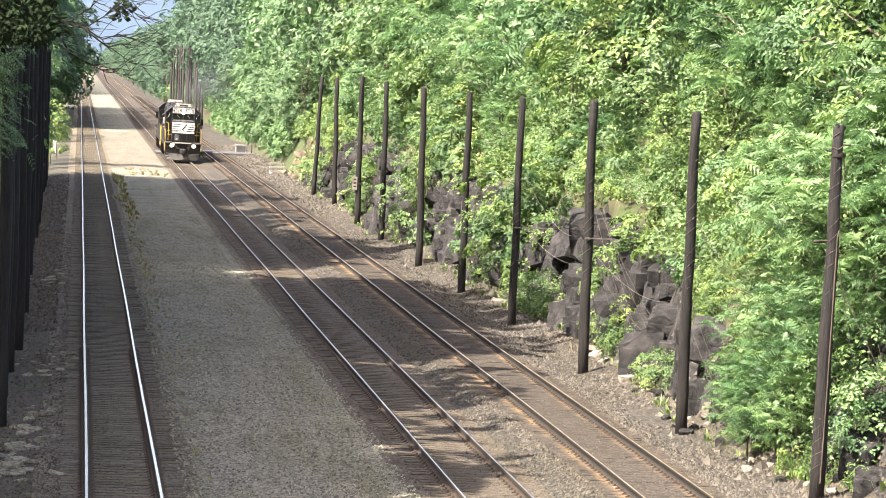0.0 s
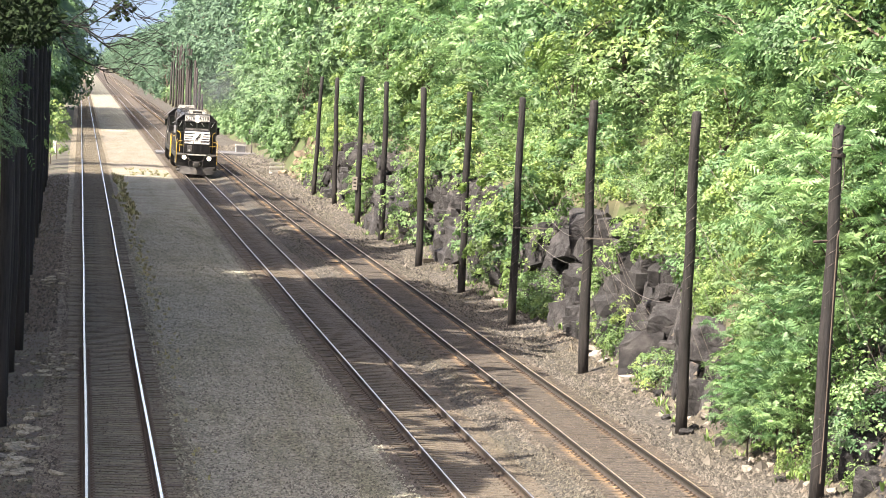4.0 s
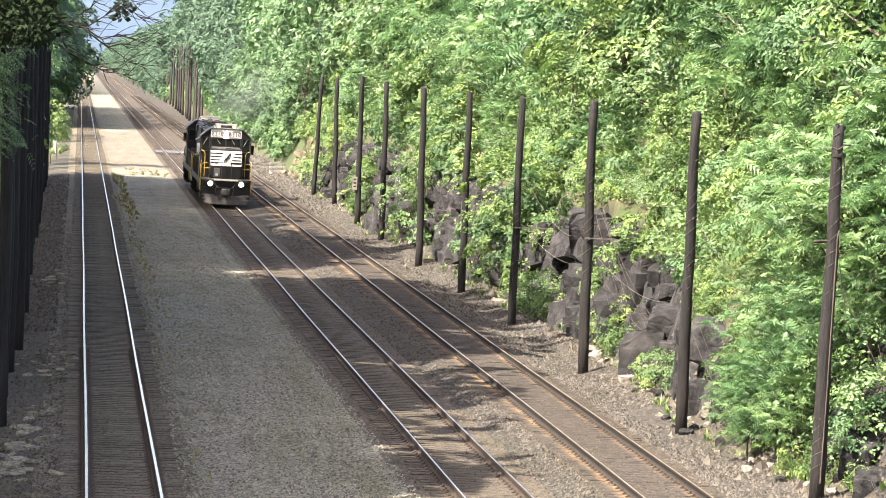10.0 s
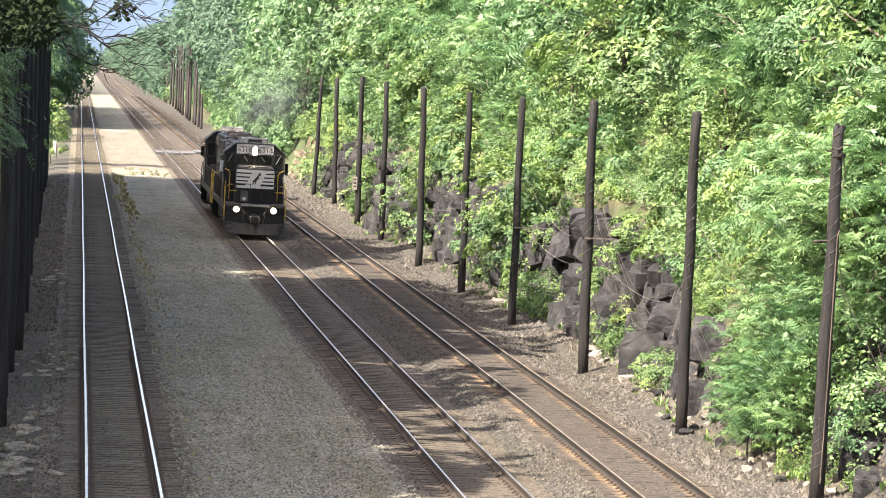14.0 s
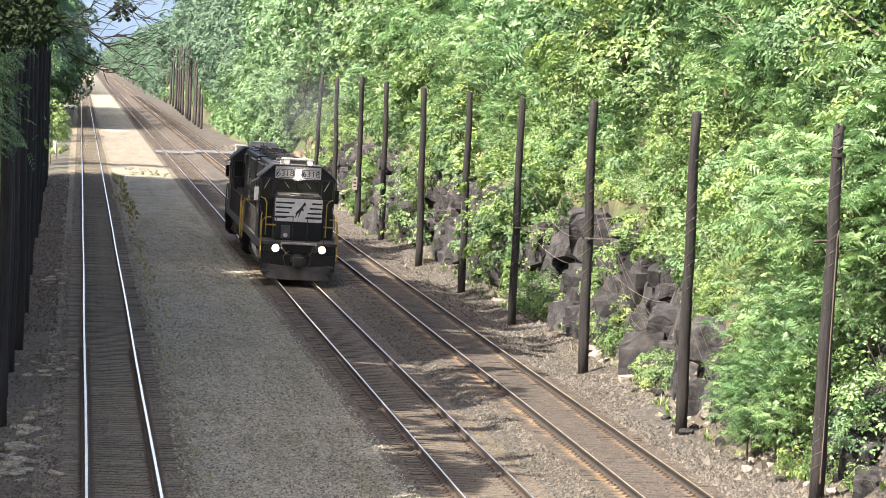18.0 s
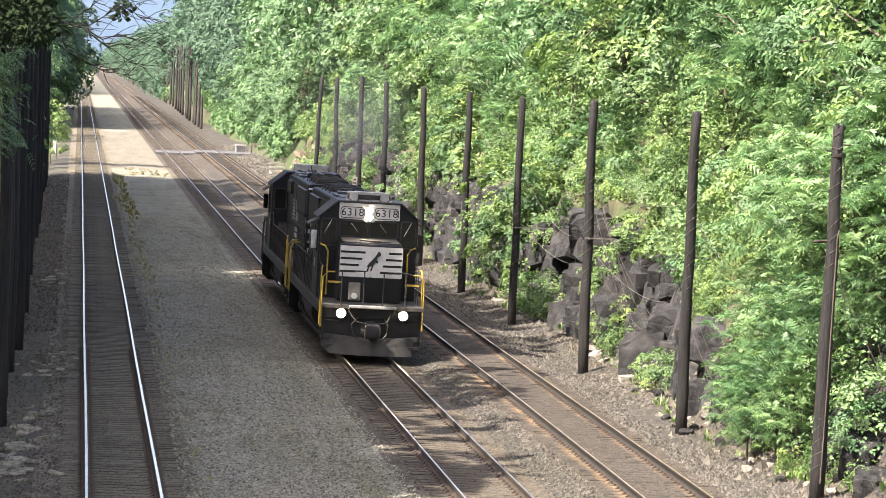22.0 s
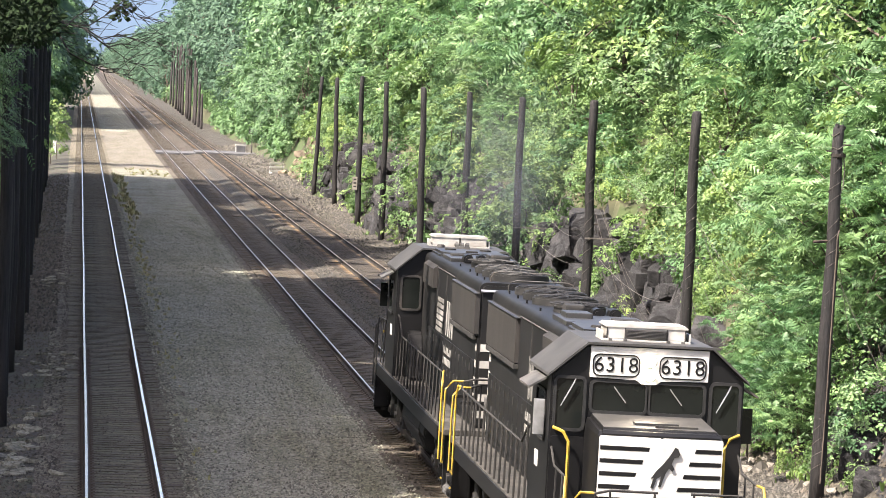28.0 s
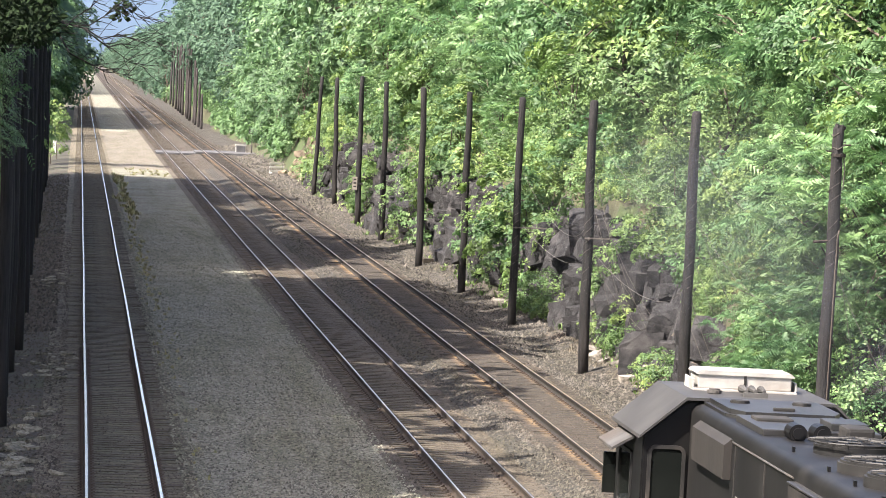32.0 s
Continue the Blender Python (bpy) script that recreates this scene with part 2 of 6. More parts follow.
# near-black green: deep shade put into the leaf colour
M_LEAF_SHADED = leaf_mat("shade_dark_leaf_sprays", (0.006, 0.013, 0.005), (0.011, 0.022, 0.008), (0.018, 0.034, 0.012), 0.1, 0.3, 0.95)
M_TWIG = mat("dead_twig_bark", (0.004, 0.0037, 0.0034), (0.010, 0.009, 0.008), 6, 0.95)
M_LITTER = mat("dead_leaf_litter", (0.018, 0.0155, 0.012), (0.066, 0.057, 0.044), 7, 0.95, bump=0.5, bscale=9, stain=(0.05, 0.06, 0.025), sscale=0.5)
M_DRY = leaf_mat("dry_weeds", (0.2, 0.16, 0.085), (0.32, 0.25, 0.13), (0.24, 0.24, 0.09), 0.35)


M_PLATE = mat("rusty_tie_plate", (0.035, 0.0255, 0.019), (0.09, 0.063, 0.045), 5, 0.85)


# ---- mesh helpers ----
def part(name, bm, material, parent=None, label="", smooth=False):
    """Link a bmesh as one mesh object under a thing."""
    me = bpy.data.meshes.new(name)
    bm.to_mesh(me)
    bm.free()
    for m in material if isinstance(material, (list, tuple)) else [material]:
        me.materials.append(m)
    if smooth:
        me.shade_smooth()
    ob = new(name, me)
    ob.parent = parent
    return tagged(ob, label) if label else ob


def mesh_of(name, verts, faces, material, smooth=False):
    me = bpy.data.meshes.new(name)
    me.from_pydata(verts if isinstance(verts, list) else verts.tolist(), [], faces if isinstance(faces, list) else faces.tolist())
    for m in material if isinstance(material, (list, tuple)) else [material]:
        me.materials.append(m)
    if smooth:
        me.shade_smooth()
    return me


def place(name, me, parent=None, m=None, label=""):
    ob = new(name, me)
    ob.parent = parent
    if m is not None:
        ob.matrix_basis = m
    return tagged(ob, label) if label else ob


def box(bm, x0, x1, y0, y1, z0, z1, bevel=0.0):
    """Add a box, its edges eased by bevel metres."""
    vs = bmesh.ops.create_cube(bm, size=1.0)["verts"]
    for v in vs:
        v.co = Vector((x0 + (v.co.x + 0.5) * (x1 - x0), y0 + (v.co.y + 0.5) * (y1 - y0), z0 + (v.co.z + 0.5) * (z1 - z0)))
    if bevel:
        es = list({e for v in vs for e in v.link_edges})
        bmesh.ops.bevel(bm, geom=es, offset=bevel, segments=2, affect="EDGES", profile=0.6)
    return bm


def boxed(*a, bevel=0.0):
    return box(bmesh.new(), *a, bevel=bevel)


def prism(bm, outline, axis, a, b):
    """Extrude a closed outline of 2D points along an axis from a to b. axis x: (y, z); y: (x, z); z: (x, y)."""
    def at(p, d):
        return {"x": (d, p[0], p[1]), "y": (p[0], d, p[1]), "z": (p[0], p[1], d)}[axis]
    va = [bm.verts.new(at(p, a)) for p in outline]
    vb = [bm.verts.new(at(p, b)) for p in outline]
    n = len(outline)
    fs = [bm.faces.new(va), bm.faces.new(vb[::-1])]
    for i in range(n):
        fs.append(bm.faces.new((va[i], vb[i], vb[(i + 1) % n], va[(i + 1) % n])))
    bmesh.ops.recalc_face_normals(bm, faces=fs)
    return bm


def tube(bm, pts, radii, seg=6, caps=True):
    """A tapering tube along points."""
    pts = [Vector(p) for p in pts]
    if not hasattr(radii, "__len__"):
        radii = [radii] * len(pts)
    rings = []
    for i, p in enumerate(pts):
        d = (pts[min(i + 1, len(pts) - 1)] - pts[max(i - 1, 0)]).normalized()
        u = d.cross(Vector((0.31, 0.23, 0.92)) if abs(d.z) < 0.9 else Vector((1, 0, 0))).normalized()
        w = d.cross(u)
        rings.append([bm.verts.new(p + (u * math.cos(k * math.tau / seg) + w * math.sin(k * math.tau / seg)) * radii[i]) for k in range(seg)])
    for a, b in zip(rings, rings[1:]):
        for k in range(seg):
            bm.faces.new((a[k], a[(k + 1) % seg], b[(k + 1) % seg], b[k]))
    if caps:
        bm.faces.new(rings[0][::-1])
        bm.faces.new(rings[-1])
    return bm


def disc(bm, centre, axis, r, depth, seg=20, bevel=0.0):
    """A short cylinder with its middle at centre."""
    res = bmesh.ops.create_cone(bm, cap_ends=True, segments=seg, radius1=r, radius2=r, depth=depth)
    turn = Vector((0, 0, 1)).rotation_difference(Vector(axis)).to_matrix().to_4x4()
    bmesh.ops.transform(bm, matrix=Matrix.Translation(centre) @ turn, verts=res["verts"])
    if bevel:
        es = [e for e in {e for v in res["verts"] for e in v.link_edges} if len(e.link_faces) == 2 and e.calc_face_angle(0) > 1.0]
        bmesh.ops.bevel(bm, geom=es, offset=bevel, segments=2, affect="EDGES")
    return bm


def smoothstep(a, b, x):
    t = np.clip((np.asarray(x, float) - a) / (b - a), 0, 1)
    return t * t * (3 - 2 * t)


# ---- the line: three tracks, heights of their rail heads ----
TRACKS = [(1.173, 0.0), (9.069, -0.10), (12.82, 0.05)]
CANT = (0.0, 1.0, 0.0)  # degrees by which each track leans
RAIL = 0.17  # rail height over the ties


def hill_foot(y):
    """Where the cut slope begins, across the line."""
    y = np.asarray(y, float)
    return 16.6 + 0.35 * np.sin(y * 0.11) + 0.25 * np.sin(y * 0.047 + 1) + 0.5 * smoothstep(300, 360, y) + 0.3 * smoothstep(90, 80, y)


BEDS = [tz - RAIL - d for (_, tz), d in zip(TRACKS, (0.016, 0.016, 0.010))]
SECTION_X = (-2.2, -0.5, -0.25, 2.6, 3.1, 5.2, 7.1, 7.6, 10.55, 11.3, 14.3, 15.0, 16.0)
SECTION_Z = (-0.36, BEDS[0] - 0.03, BEDS[0], BEDS[0], -0.28, -0.24, -0.32, BEDS[1], BEDS[1], BEDS[2], BEDS[2], -0.22, -0.26)


def ground_z(x, y):
    """Height of the ground sheet."""
    x, y = np.asarray(x, float), np.asarray(y, float)
    z = np.interp(x, SECTION_X, SECTION_Z)
    z = z + 0.25 * smoothstep(15.2, 16.6, x)
    d = x - hill_foot(y)
    cut = 1 - 0.55 * smoothstep(300, 380, y)
    z = z + cut * 3.6 * smoothstep(0, 2.2, d) + np.maximum(d - 1.5, 0) * 0.62 * smoothstep(0, 4, d) * (1 - 0.45 * smoothstep(300, 400, y)) * (1 - 0.6 * smoothstep(12, 60, d))
    z = z - 0.5 * smoothstep(-1.8, -3.2, x) + 0.06 * np.maximum(-x - 6, 0) * smoothstep(-6, -12, x)
    return z


def gz(x, y):
    return float(ground_z(x, y))


def axis_steps(stops):
    """Grid lines from (start, step) pairs; the last start ends it."""
    out = []
    for (a, s), (b, _) in zip(stops, stops[1:]):
        out += list(np.arange(a, b - 1e-6, s))
    return np.array(out + [stops[-1][0]])


def build_ground():
    xs = axis_steps([(-2500, 500), (-500, 100), (-100, 15), (-25, 3), (-7, 0.7), (-3.5, 0.35), (13.4, 0.2), (15.4, 0.24), (19.6, 0.4), (24, 0.9), (36, 3), (60, 15), (150, 100), (650, 500), (2650, 1)])
    ys = axis_steps([(-300, 100), (0, 20), (60, 4), (76, 0.5), (150, 0.8), (190, 1.3), (320, 3), (620, 12), (1000, 60), (1600, 400), (4400, 1)])
    X, Y = np.meshgrid(xs, ys)
    Z = ground_z(X, Y)
    rough = np.array([[noise.noise((x * 0.55, y * 0.4, 3.0)) * 0.5 + noise.noise((x * 1.6, y * 1.2, 9.0)) * 0.25 for x in xs] for y in ys])
    d = X - hill_foot(Y)
    Z = Z + rough * (0.10 + 1.0 * smoothstep(0.3, 2.5, d) - 0.085 * (d < -1.2) * (X > -2.2))
    ledge = (smoothstep(0.1, 0.5, d) - smoothstep(2.3, 3.2, d)) * (Y > 84) * (Y < 292)
    cell = np.floor(Y / 1.9 + 0.6 * np.sin(Y * 0.7))
    jit = np.modf(np.abs(np.sin(cell * 12.9898) * 43758.5453))[0]
    Z = Z * (1 - 0.8 * ledge) + 0.8 * ledge * (np.floor(Z / 0.95 + jit) - jit + 0.5) * 0.95
    crag = np.random.default_rng(2)
    X = X + ledge * crag.uniform(-0.09, 0.09, X.shape)
    Z = Z + ledge * crag.uniform(-0.13, 0.13, X.shape)
    nx, ny = len(xs), len(ys)
    V = np.stack([X.ravel(), Y.ravel(), Z.ravel()], 1)
    i = np.arange(nx * ny).reshape(ny, nx)
    F = np.stack([i[:-1, :-1].ravel(), i[:-1, 1:].ravel(), i[1:, 1:].ravel(), i[1:, :-1].ravel()], 1)
    me = mesh_of("ground", V, F, [M_BALLAST, M_BED, M_RUSTBED, M_VERGE, M_SOIL, M_ROCK, M_LITTER, M_SUNGRAVEL, M_OILBED], smooth=True)
    xm = ((xs[:-1] + xs[1:]) / 2)[None, :] + 0 * ys[:-1, None]
    ym = ((ys[:-1] + ys[1:]) / 2)[:, None] + 0 * xs[None, :-1]
    zm = (rough[:-1, :-1] + rough[1:, 1:]) / 2
    wob = 0.25 * zm
    mi = np.zeros(xm.shape, int)
    mi[np.abs(xm + wob - TRACKS[0][0]) < 1.75] = 1
    mi[np.abs(xm + wob - TRACKS[1][0]) < 1.65] = 8
    mi[np.abs(xm + wob - TRACKS[2][0]) < 1.65] = 2
    mi[xm + 1.6 * wob > 14.3] = 3
    mi[(xm > 10.6) & (xm < 11.3)] = 3
    mi[(xm > 7.4) & (xm < 14.6) & (ym > 330)] = 2
    # the sunlit stretch takes the gravel with sunlight in its tone
    mi[(xm + wob > 2.9) & (xm + wob < 7.3) & (ym > 322) & (ym < 480)] = 7
    mi[(xm < -0.75) & (xm > -2.6)] = 6
    dm = xm - hill_foot(ym)
    mi[dm > 0.2] = 4
    mi[(dm > 0.3) & (dm < 2.1) & (ym > 70) & (ym < 290)] = 5
    mi[(dm > 1.2) & (ym > 94.5) & (ym < 111)] = 4
    mi[xm < -2.6] = 4
    mi[(dm > -0.15) & (dm <= 0.3) & (ym > 70) & (ym < 420)] = 6
    me.polygons.foreach_set("material_index", mi.ravel())
    me.polygons.foreach_set("use_smooth", (mi.ravel() != 5))
    tagged(place("ground", me), "grey ballast bed beside a rocky wooded cut slope", "ground", kind="structure")


build_ground()


# ---- tracks ----
def rail_outline(band):
    """Half the rail's section and its mirror; band: half the width of the running band."""
    half = [(0.07, -0.17), (0.07, -0.155), (0.012, -0.13), (0.012, -0.045), (0.037, -0.035), (0.037, -0.006), (0.030, 0.0), (band, 0.0005)]
    return half + [(-x, z) for x, z in half[::-1]]


def tie_mesh(name, m, rng):
    bm = boxed(-1.3, 1.3, -0.115, 0.115, -0.2, 0.0, bevel=0.014)
    for v in bm.verts:
        v.co += Vector((rng.uniform(-0.015, 0.015), rng.uniform(-0.008, 0.008), rng.uniform(-0.008, 0.004)))
    me = bpy.data.meshes.new(name)
    bm.to_mesh(me)
    bm.free()
    me.materials.append(m)
    return me


def build_track(tx, tz, label, top, side, tie_material, near_end, seed, band):
    rng = random.Random(seed)
    track = tagged(new("railway_track"), label, "track", "parallel tracks")
    track.matrix_basis = pose(tx, 0, tz, 0, CANT[seed // 2 - 1], 0)
    ys = [20 + 12 * k for k in range(16)] + [230 + 60 * k for k in range(14)] + [1100, 1500, 2200, 3400]
    for s in (-1, 1):
        bm = bmesh.new()
        out = rail_outline(band)
        rows = [[bm.verts.new((s * 0.7525 + px + (0.010 * math.sin(y * 0.09 + s) if y < 400 else 0), y, pz + (0.006 * math.sin(y * 0.13 + seed) if y < 400 else 0))) for px, pz in out] for y in ys]
        for a, b in zip(rows, rows[1:]):
            for k in range(len(out)):
                f = bm.faces.new((a[k], b[k], b[(k + 1) % len(out)], a[(k + 1) % len(out)]))
                f.material_index = 0 if k == 7 or band > 0.025 and k in (6, 8) else 1
        bmesh.ops.recalc_face_normals(bm, faces=bm.faces)
        part("rail", bm, [top, side], track, "steel rail with a worn head")
    meshes = [tie_mesh("tie", tie_material, rng) for _ in range(5)]
    plate = bpy.data.meshes.new("tie_plate")
    bm = bmesh.new()
    box(bm, -0.18, 0.18, -0.095, 0.095, 0.0, 0.018)
    for q in (-0.115, 0.115):
        box(bm, q - 0.022, q + 0.022, -0.075, 0.075, 0.014, 0.05)
    bm.to_mesh(plate)
    bm.free()
    plate.materials.append(M_PLATE)
    y, n = 76.0, 0
    while y < near_end:
        m = pose(rng.uniform(-0.05, 0.05), y, -RAIL, 0, rng.uniform(-0.5, 0.5), rng.uniform(-0.7, 0.7))
        place("tie", meshes[n % 5], track, m)
        if y < 122:
            for s in (-1, 1):
                place("tie_plate", plate, track, pose(s * 0.7525, y, -RAIL))
        y += 0.53 + rng.uniform(-0.03, 0.03)
        n += 1
    V, F = [], []
    while y < 900:
        z, dx = -RAIL + rng.uniform(-0.01, 0.01), rng.uniform(-0.05, 0.05)
        b = len(V)
        V += [(sx * 1.3 + dx, y + sy * 0.115, z - d) for d in (0, 0.12) for sx, sy in ((-1, -1), (1, -1), (1, 1), (-1, 1))]
        F += [(b, b + 1, b + 2, b + 3), (b, b + 4, b + 5, b + 1), (b + 1, b + 5, b + 6, b + 2), (b + 3, b + 7, b + 4, b)]
        y += 0.53
    tagged(place("far_ties", mesh_of("far_ties", V, F, tie_material), track), kind="stuff")


build_track(*TRACKS[0], "straight railway track with bright polished rails on dark ties", M_RAILTOP, M_RAILSIDE, M_TIE, 232, 3, 0.029)
build_track(*TRACKS[1], "railway track with polished rails on dark oily ties", M_RAILTOP_B, M_RAILSIDE, M_TIE_OIL, 232, 5, 0.020)
build_track(*TRACKS[2], "railway track with rust-stained rails beside the slope", M_RUSTTOP, M_RUSTSIDE, M_TIE_RUST, 232, 7, 0.020)


# ---- poles ----
def pole_mesh(h, r, seed):
    rng = random.Random(seed)
    bm = bmesh.new()
    n = 9
    pts = [(0.02 * math.sin(k * 1.3 + seed), 0.02 * math.cos(k * 0.9 + seed), h * k / n - (0.5 if k == 0 else 0)) for k in range(n + 1)]
    tube(bm, pts + [(pts[-1][0], pts[-1][1], h + 0.07)], [r * (1 - 0.25 * k / n) for k in range(n + 1)] + [r * 0.5], 12)
    for v in bm.verts:
        v.co += Vector((rng.uniform(-1, 1), rng.uniform(-1, 1), 0)) * 0.012
    return bm


def build_pole(x, y, h, r, lean, seed, label, extras=(), timber=None):
    p = tagged(new("utility_pole"), label, "pole", "row of poles")
    p.matrix_basis = pose(x, y, gz(x, y), 0, lean, 0)
    r *= 0.87
    part("shaft", pole_mesh(h, r, seed), timber or M_POLE, p, smooth=True)
    rng = random.Random(seed)
    if "bands" in extras:
        for z in (1.9, 3.4, h - 0.6):
            bm = bmesh.new()
            tube(bm, [(0.01, 0, z), (0.01, 0, z + 0.07)], r * 0.98, 12)
            part("steel_band", bm, M_RUSTSIDE, p)
    if "wrap" in extras:
        for z0, n in ((h - 0.62, 13), (h - 1.5, 5), (2.9, 7), (1.6, 6)):
            bm = bmesh.new()
            tube(bm, [((r * 0.93) * math.cos(a * 0.9), (r * 0.93) * math.sin(a * 0.9), z0 + a * 0.045 + 0.05 * math.sin(a * 2.1)) for a in range(n)], 0.012, 4)
            part("wire_wrap", bm, M_WIRE, p)
        bm = bmesh.new()
        tube(bm, [(0.05, -r * 0.95, 0.4), (0.07, -r * 0.93, 2.4), (0.08, -r * 0.86, h - 2.3), (0.12, -r * 0.7, h - 2.15)], 0.02, 6)
        part("ground_strip", bm, M_STRIP, p, "pale wooden strip over the ground wire")
        for k in range(5):
            a = k * 1.3
            bm = bmesh.new()
            box(bm, -0.05, 0.05, -0.04, 0.04, 0.0, 0.09 + 0.02 * (k % 3), bevel=0.015)
            bm.transform(pose(r * 0.42 * math.cos(a), r * 0.42 * math.sin(a), h - 0.02, 8 * math.sin(a), 8 * math.cos(a), k * 40))
            part("split_top", bm, M_POLE, p)
        bm = bmesh.new()
        tube(bm, [(r * 0.7, -0.02, h - 0.5), (r * 0.95, -0.06, h - 0.9), (r * 0.8, -0.08, h - 1.3)], 0.012, 4)
        part("loose_wire", bm, M_WIRE, p)
    if "spiral" in extras:
        for k in range(2):
            bm = bmesh.new()
            tube(bm, [(r * (0.99 - 0.22 * a / 90) * math.cos(a * 0.7 + k * 2.5), r * (0.99 - 0.22 * a / 90) * math.sin(a * 0.7 + k * 2.5), h * (0.06 + 0.9 * a / 90) + 0.08 * math.sin(a * 0.35 + k)) for a in range(91)], 0.0055, 4)
            part("wire_wrap", bm, M_WIRE, p)
        for z, side in ((h - 0.35, 1), (h - 0.5, -1), (h * 0.55, 1)):
            bm = bmesh.new()
            tube(bm, [(0, 0, z), (side * (r + 0.10), -0.05, z + 0.02)], 0.018, 5)
            part("spike", bm, M_RAILSIDE, p)
    if "stub" in extras:
        bm = bmesh.new()
        tube(bm, [(0, 0, h * 0.70), (-0.42, -0.05, h * 0.695)], 0.035, 6)
        part("bracket", bm, M_RAILSIDE, p)
    return p


# pole timber with distance haze put in as a lighter grey
M_POLE_HAZE = mat("haze_greyed_pole_timber", (0.022, 0.0195, 0.020), (0.058, 0.050, 0.050), 4, 0.9, bump=0.8, bscale=14, stretch=(5, 5, 0.35), vary=0.25)
M_STRIP = mat("weathered_strip_wood", (0.04, 0.031, 0.025), (0.09, 0.071, 0.056), 5, 0.85, stretch=(4, 4, 0.5))
M_WIRE = mat("old_wire", (0.07, 0.062, 0.054), (0.15, 0.135, 0.12), 5, 0.6, metal=0.3)
POLES = [(16.01, 83.4, 7.89, 0.19, 1.3), (15.52, 99.4, 7.95, 0.18, 0.6), (15.46, 118.6, 8.01, 0.19, 0.05), (15.63, 140.0, 7.88, 0.175, 0.45), (15.67, 159.1, 7.89, 0.18, 0.2),
         (15.67, 179.4, 7.90, 0.2, -0.45), (15.80, 204.0, 8.0, 0.19, 0.1), (15.89, 223.2, 8.18, 0.19, 0.0), (16.33, 250.5, 7.96, 0.19, -0.6), (16.09, 268.7, 7.93, 0.18, 2.1)]
for i, (x, y, h, r, lean) in enumerate(POLES):
    build_pole(x, y, h - gz(x, y), r, lean, i, "weathered dark timber utility pole beside the track", ("bands", "wrap", "stub", "spiral") if i == 0 else ("spiral",) if i < 4 else ())
rng = random.Random(11)
FAR_POLES = ((511, 4.4), (525, 5.6), (540, 7.6), (556, 9.0), (574, 10), (590, 10.5), (606, 11), (624, 10.8), (645, 11.2), (667, 11), (690, 11.3), (720, 11), (753, 11.4))
for i, (y, top) in enumerate(FAR_POLES):  # far group of taller poles past the crossing
    build_pole(15.75 + 0.0055 * (y - 505) + rng.uniform(-0.15, 0.15), y, top + rng.uniform(-0.3, 0.4), 0.23, rng.uniform(-0.6, 0.3), 20 + i, "tall weathered timber pole in a far row, greyed for haze", timber=M_POLE_HAZE)
for i in range(28):  # row on the shaded side
    y = 97 + 8.4 * i
    build_pole(-1.72 - 0.0036 * max(y - 120, 0) + rng.uniform(-0.12, 0.12), y, 10.8 + rng.uniform(-0.5, 1.2), 0.2, rng.uniform(-0.4, 0.2), 40 + i, "tall dark timber pole under shady trees")


# ---- plants ----
def unit(v):
    return v / (np.linalg.norm(v, axis=1)[:, None] + 1e-9)


def leaf_quads(rng, centres, out, size, droop=0.3, tri=False):
    """One blade at each centre, its face turned along out: folded, or a plain narrow one."""
    n = len(centres)
    nn = unit(out) + rng.normal(size=(n, 3)) * 0.3
    nn /= np.linalg.norm(nn, axis=1)[:, None] + 1e-9
    d = rng.normal(size=(n, 3))
    d[:, 2] -= droop
    d -= nn * (d * nn).sum(1)[:, None]
    d /= np.linalg.norm(d, axis=1)[:, None] + 1e-9
    side = np.cross(d, nn)
    s = (size * rng.uniform(0.6, 1.35, n))[:, None]
    a = centres
    if tri:
        V = np.stack([a - d * s * 0.42 + side * s * 0.27, a + d * s * 0.62, a - d * s * 0.42 - side * s * 0.27], 1).reshape(-1, 3)
        return V, np.arange(3 * n).reshape(n, 3)
    V = np.stack([a - d * s * 0.5, a + side * s * 0.30 + nn * s * 0.08, a + d * s * 0.55 - nn * s * 0.05, a - side * s * 0.30 + nn * s * 0.08], 1).reshape(-1, 3)
    return V, np.arange(4 * n).reshape(n, 4)


def frond_quads(rng, tips, out, length, pairs=5, spread=0.35, tri=False):
    """Compound leaves: an arching axis with leaflets in pairs."""
    n = len(tips)
    d = unit(out + rng.normal(size=(n, 3)) * spread)
    side = unit(np.cross(d, np.array([0, 0, 1.0]) + rng.normal(size=(n, 3)) * 0.45))
    sag = (rng.uniform(0.25, 0.8, n))[:, None]
    L = (length * rng.uniform(0.65, 1.2, n))[:, None]
    down = np.array([0, 0, 1.0])
    V = []
    for k in range(pairs):
        f = (k + 0.6) / pairs
        c = tips + d * L * f - down * L * sag * f * f
        w = L * 0.33 * math.sin(math.pi * (0.2 + 0.72 * f)) * rng.uniform(0.75, 1.2, (n, 1))
        g = L / pairs * 0.40
        for s in (-1, 1):
            o = side * s * w + d * w * 0.4 - down * w * rng.uniform(0.15, 0.7, (n, 1))
            V.append(np.stack([c + d * g * 0.8, c + o, c - d * g * 0.8] if tri else [c, c + o * 0.5 + d * g, c + o, c + o * 0.5 - d * g], 1))
    V = np.stack(V, 1).reshape(-1, 3)
    return V, np.arange(len(V)).reshape(-1, 3 if tri else 4)


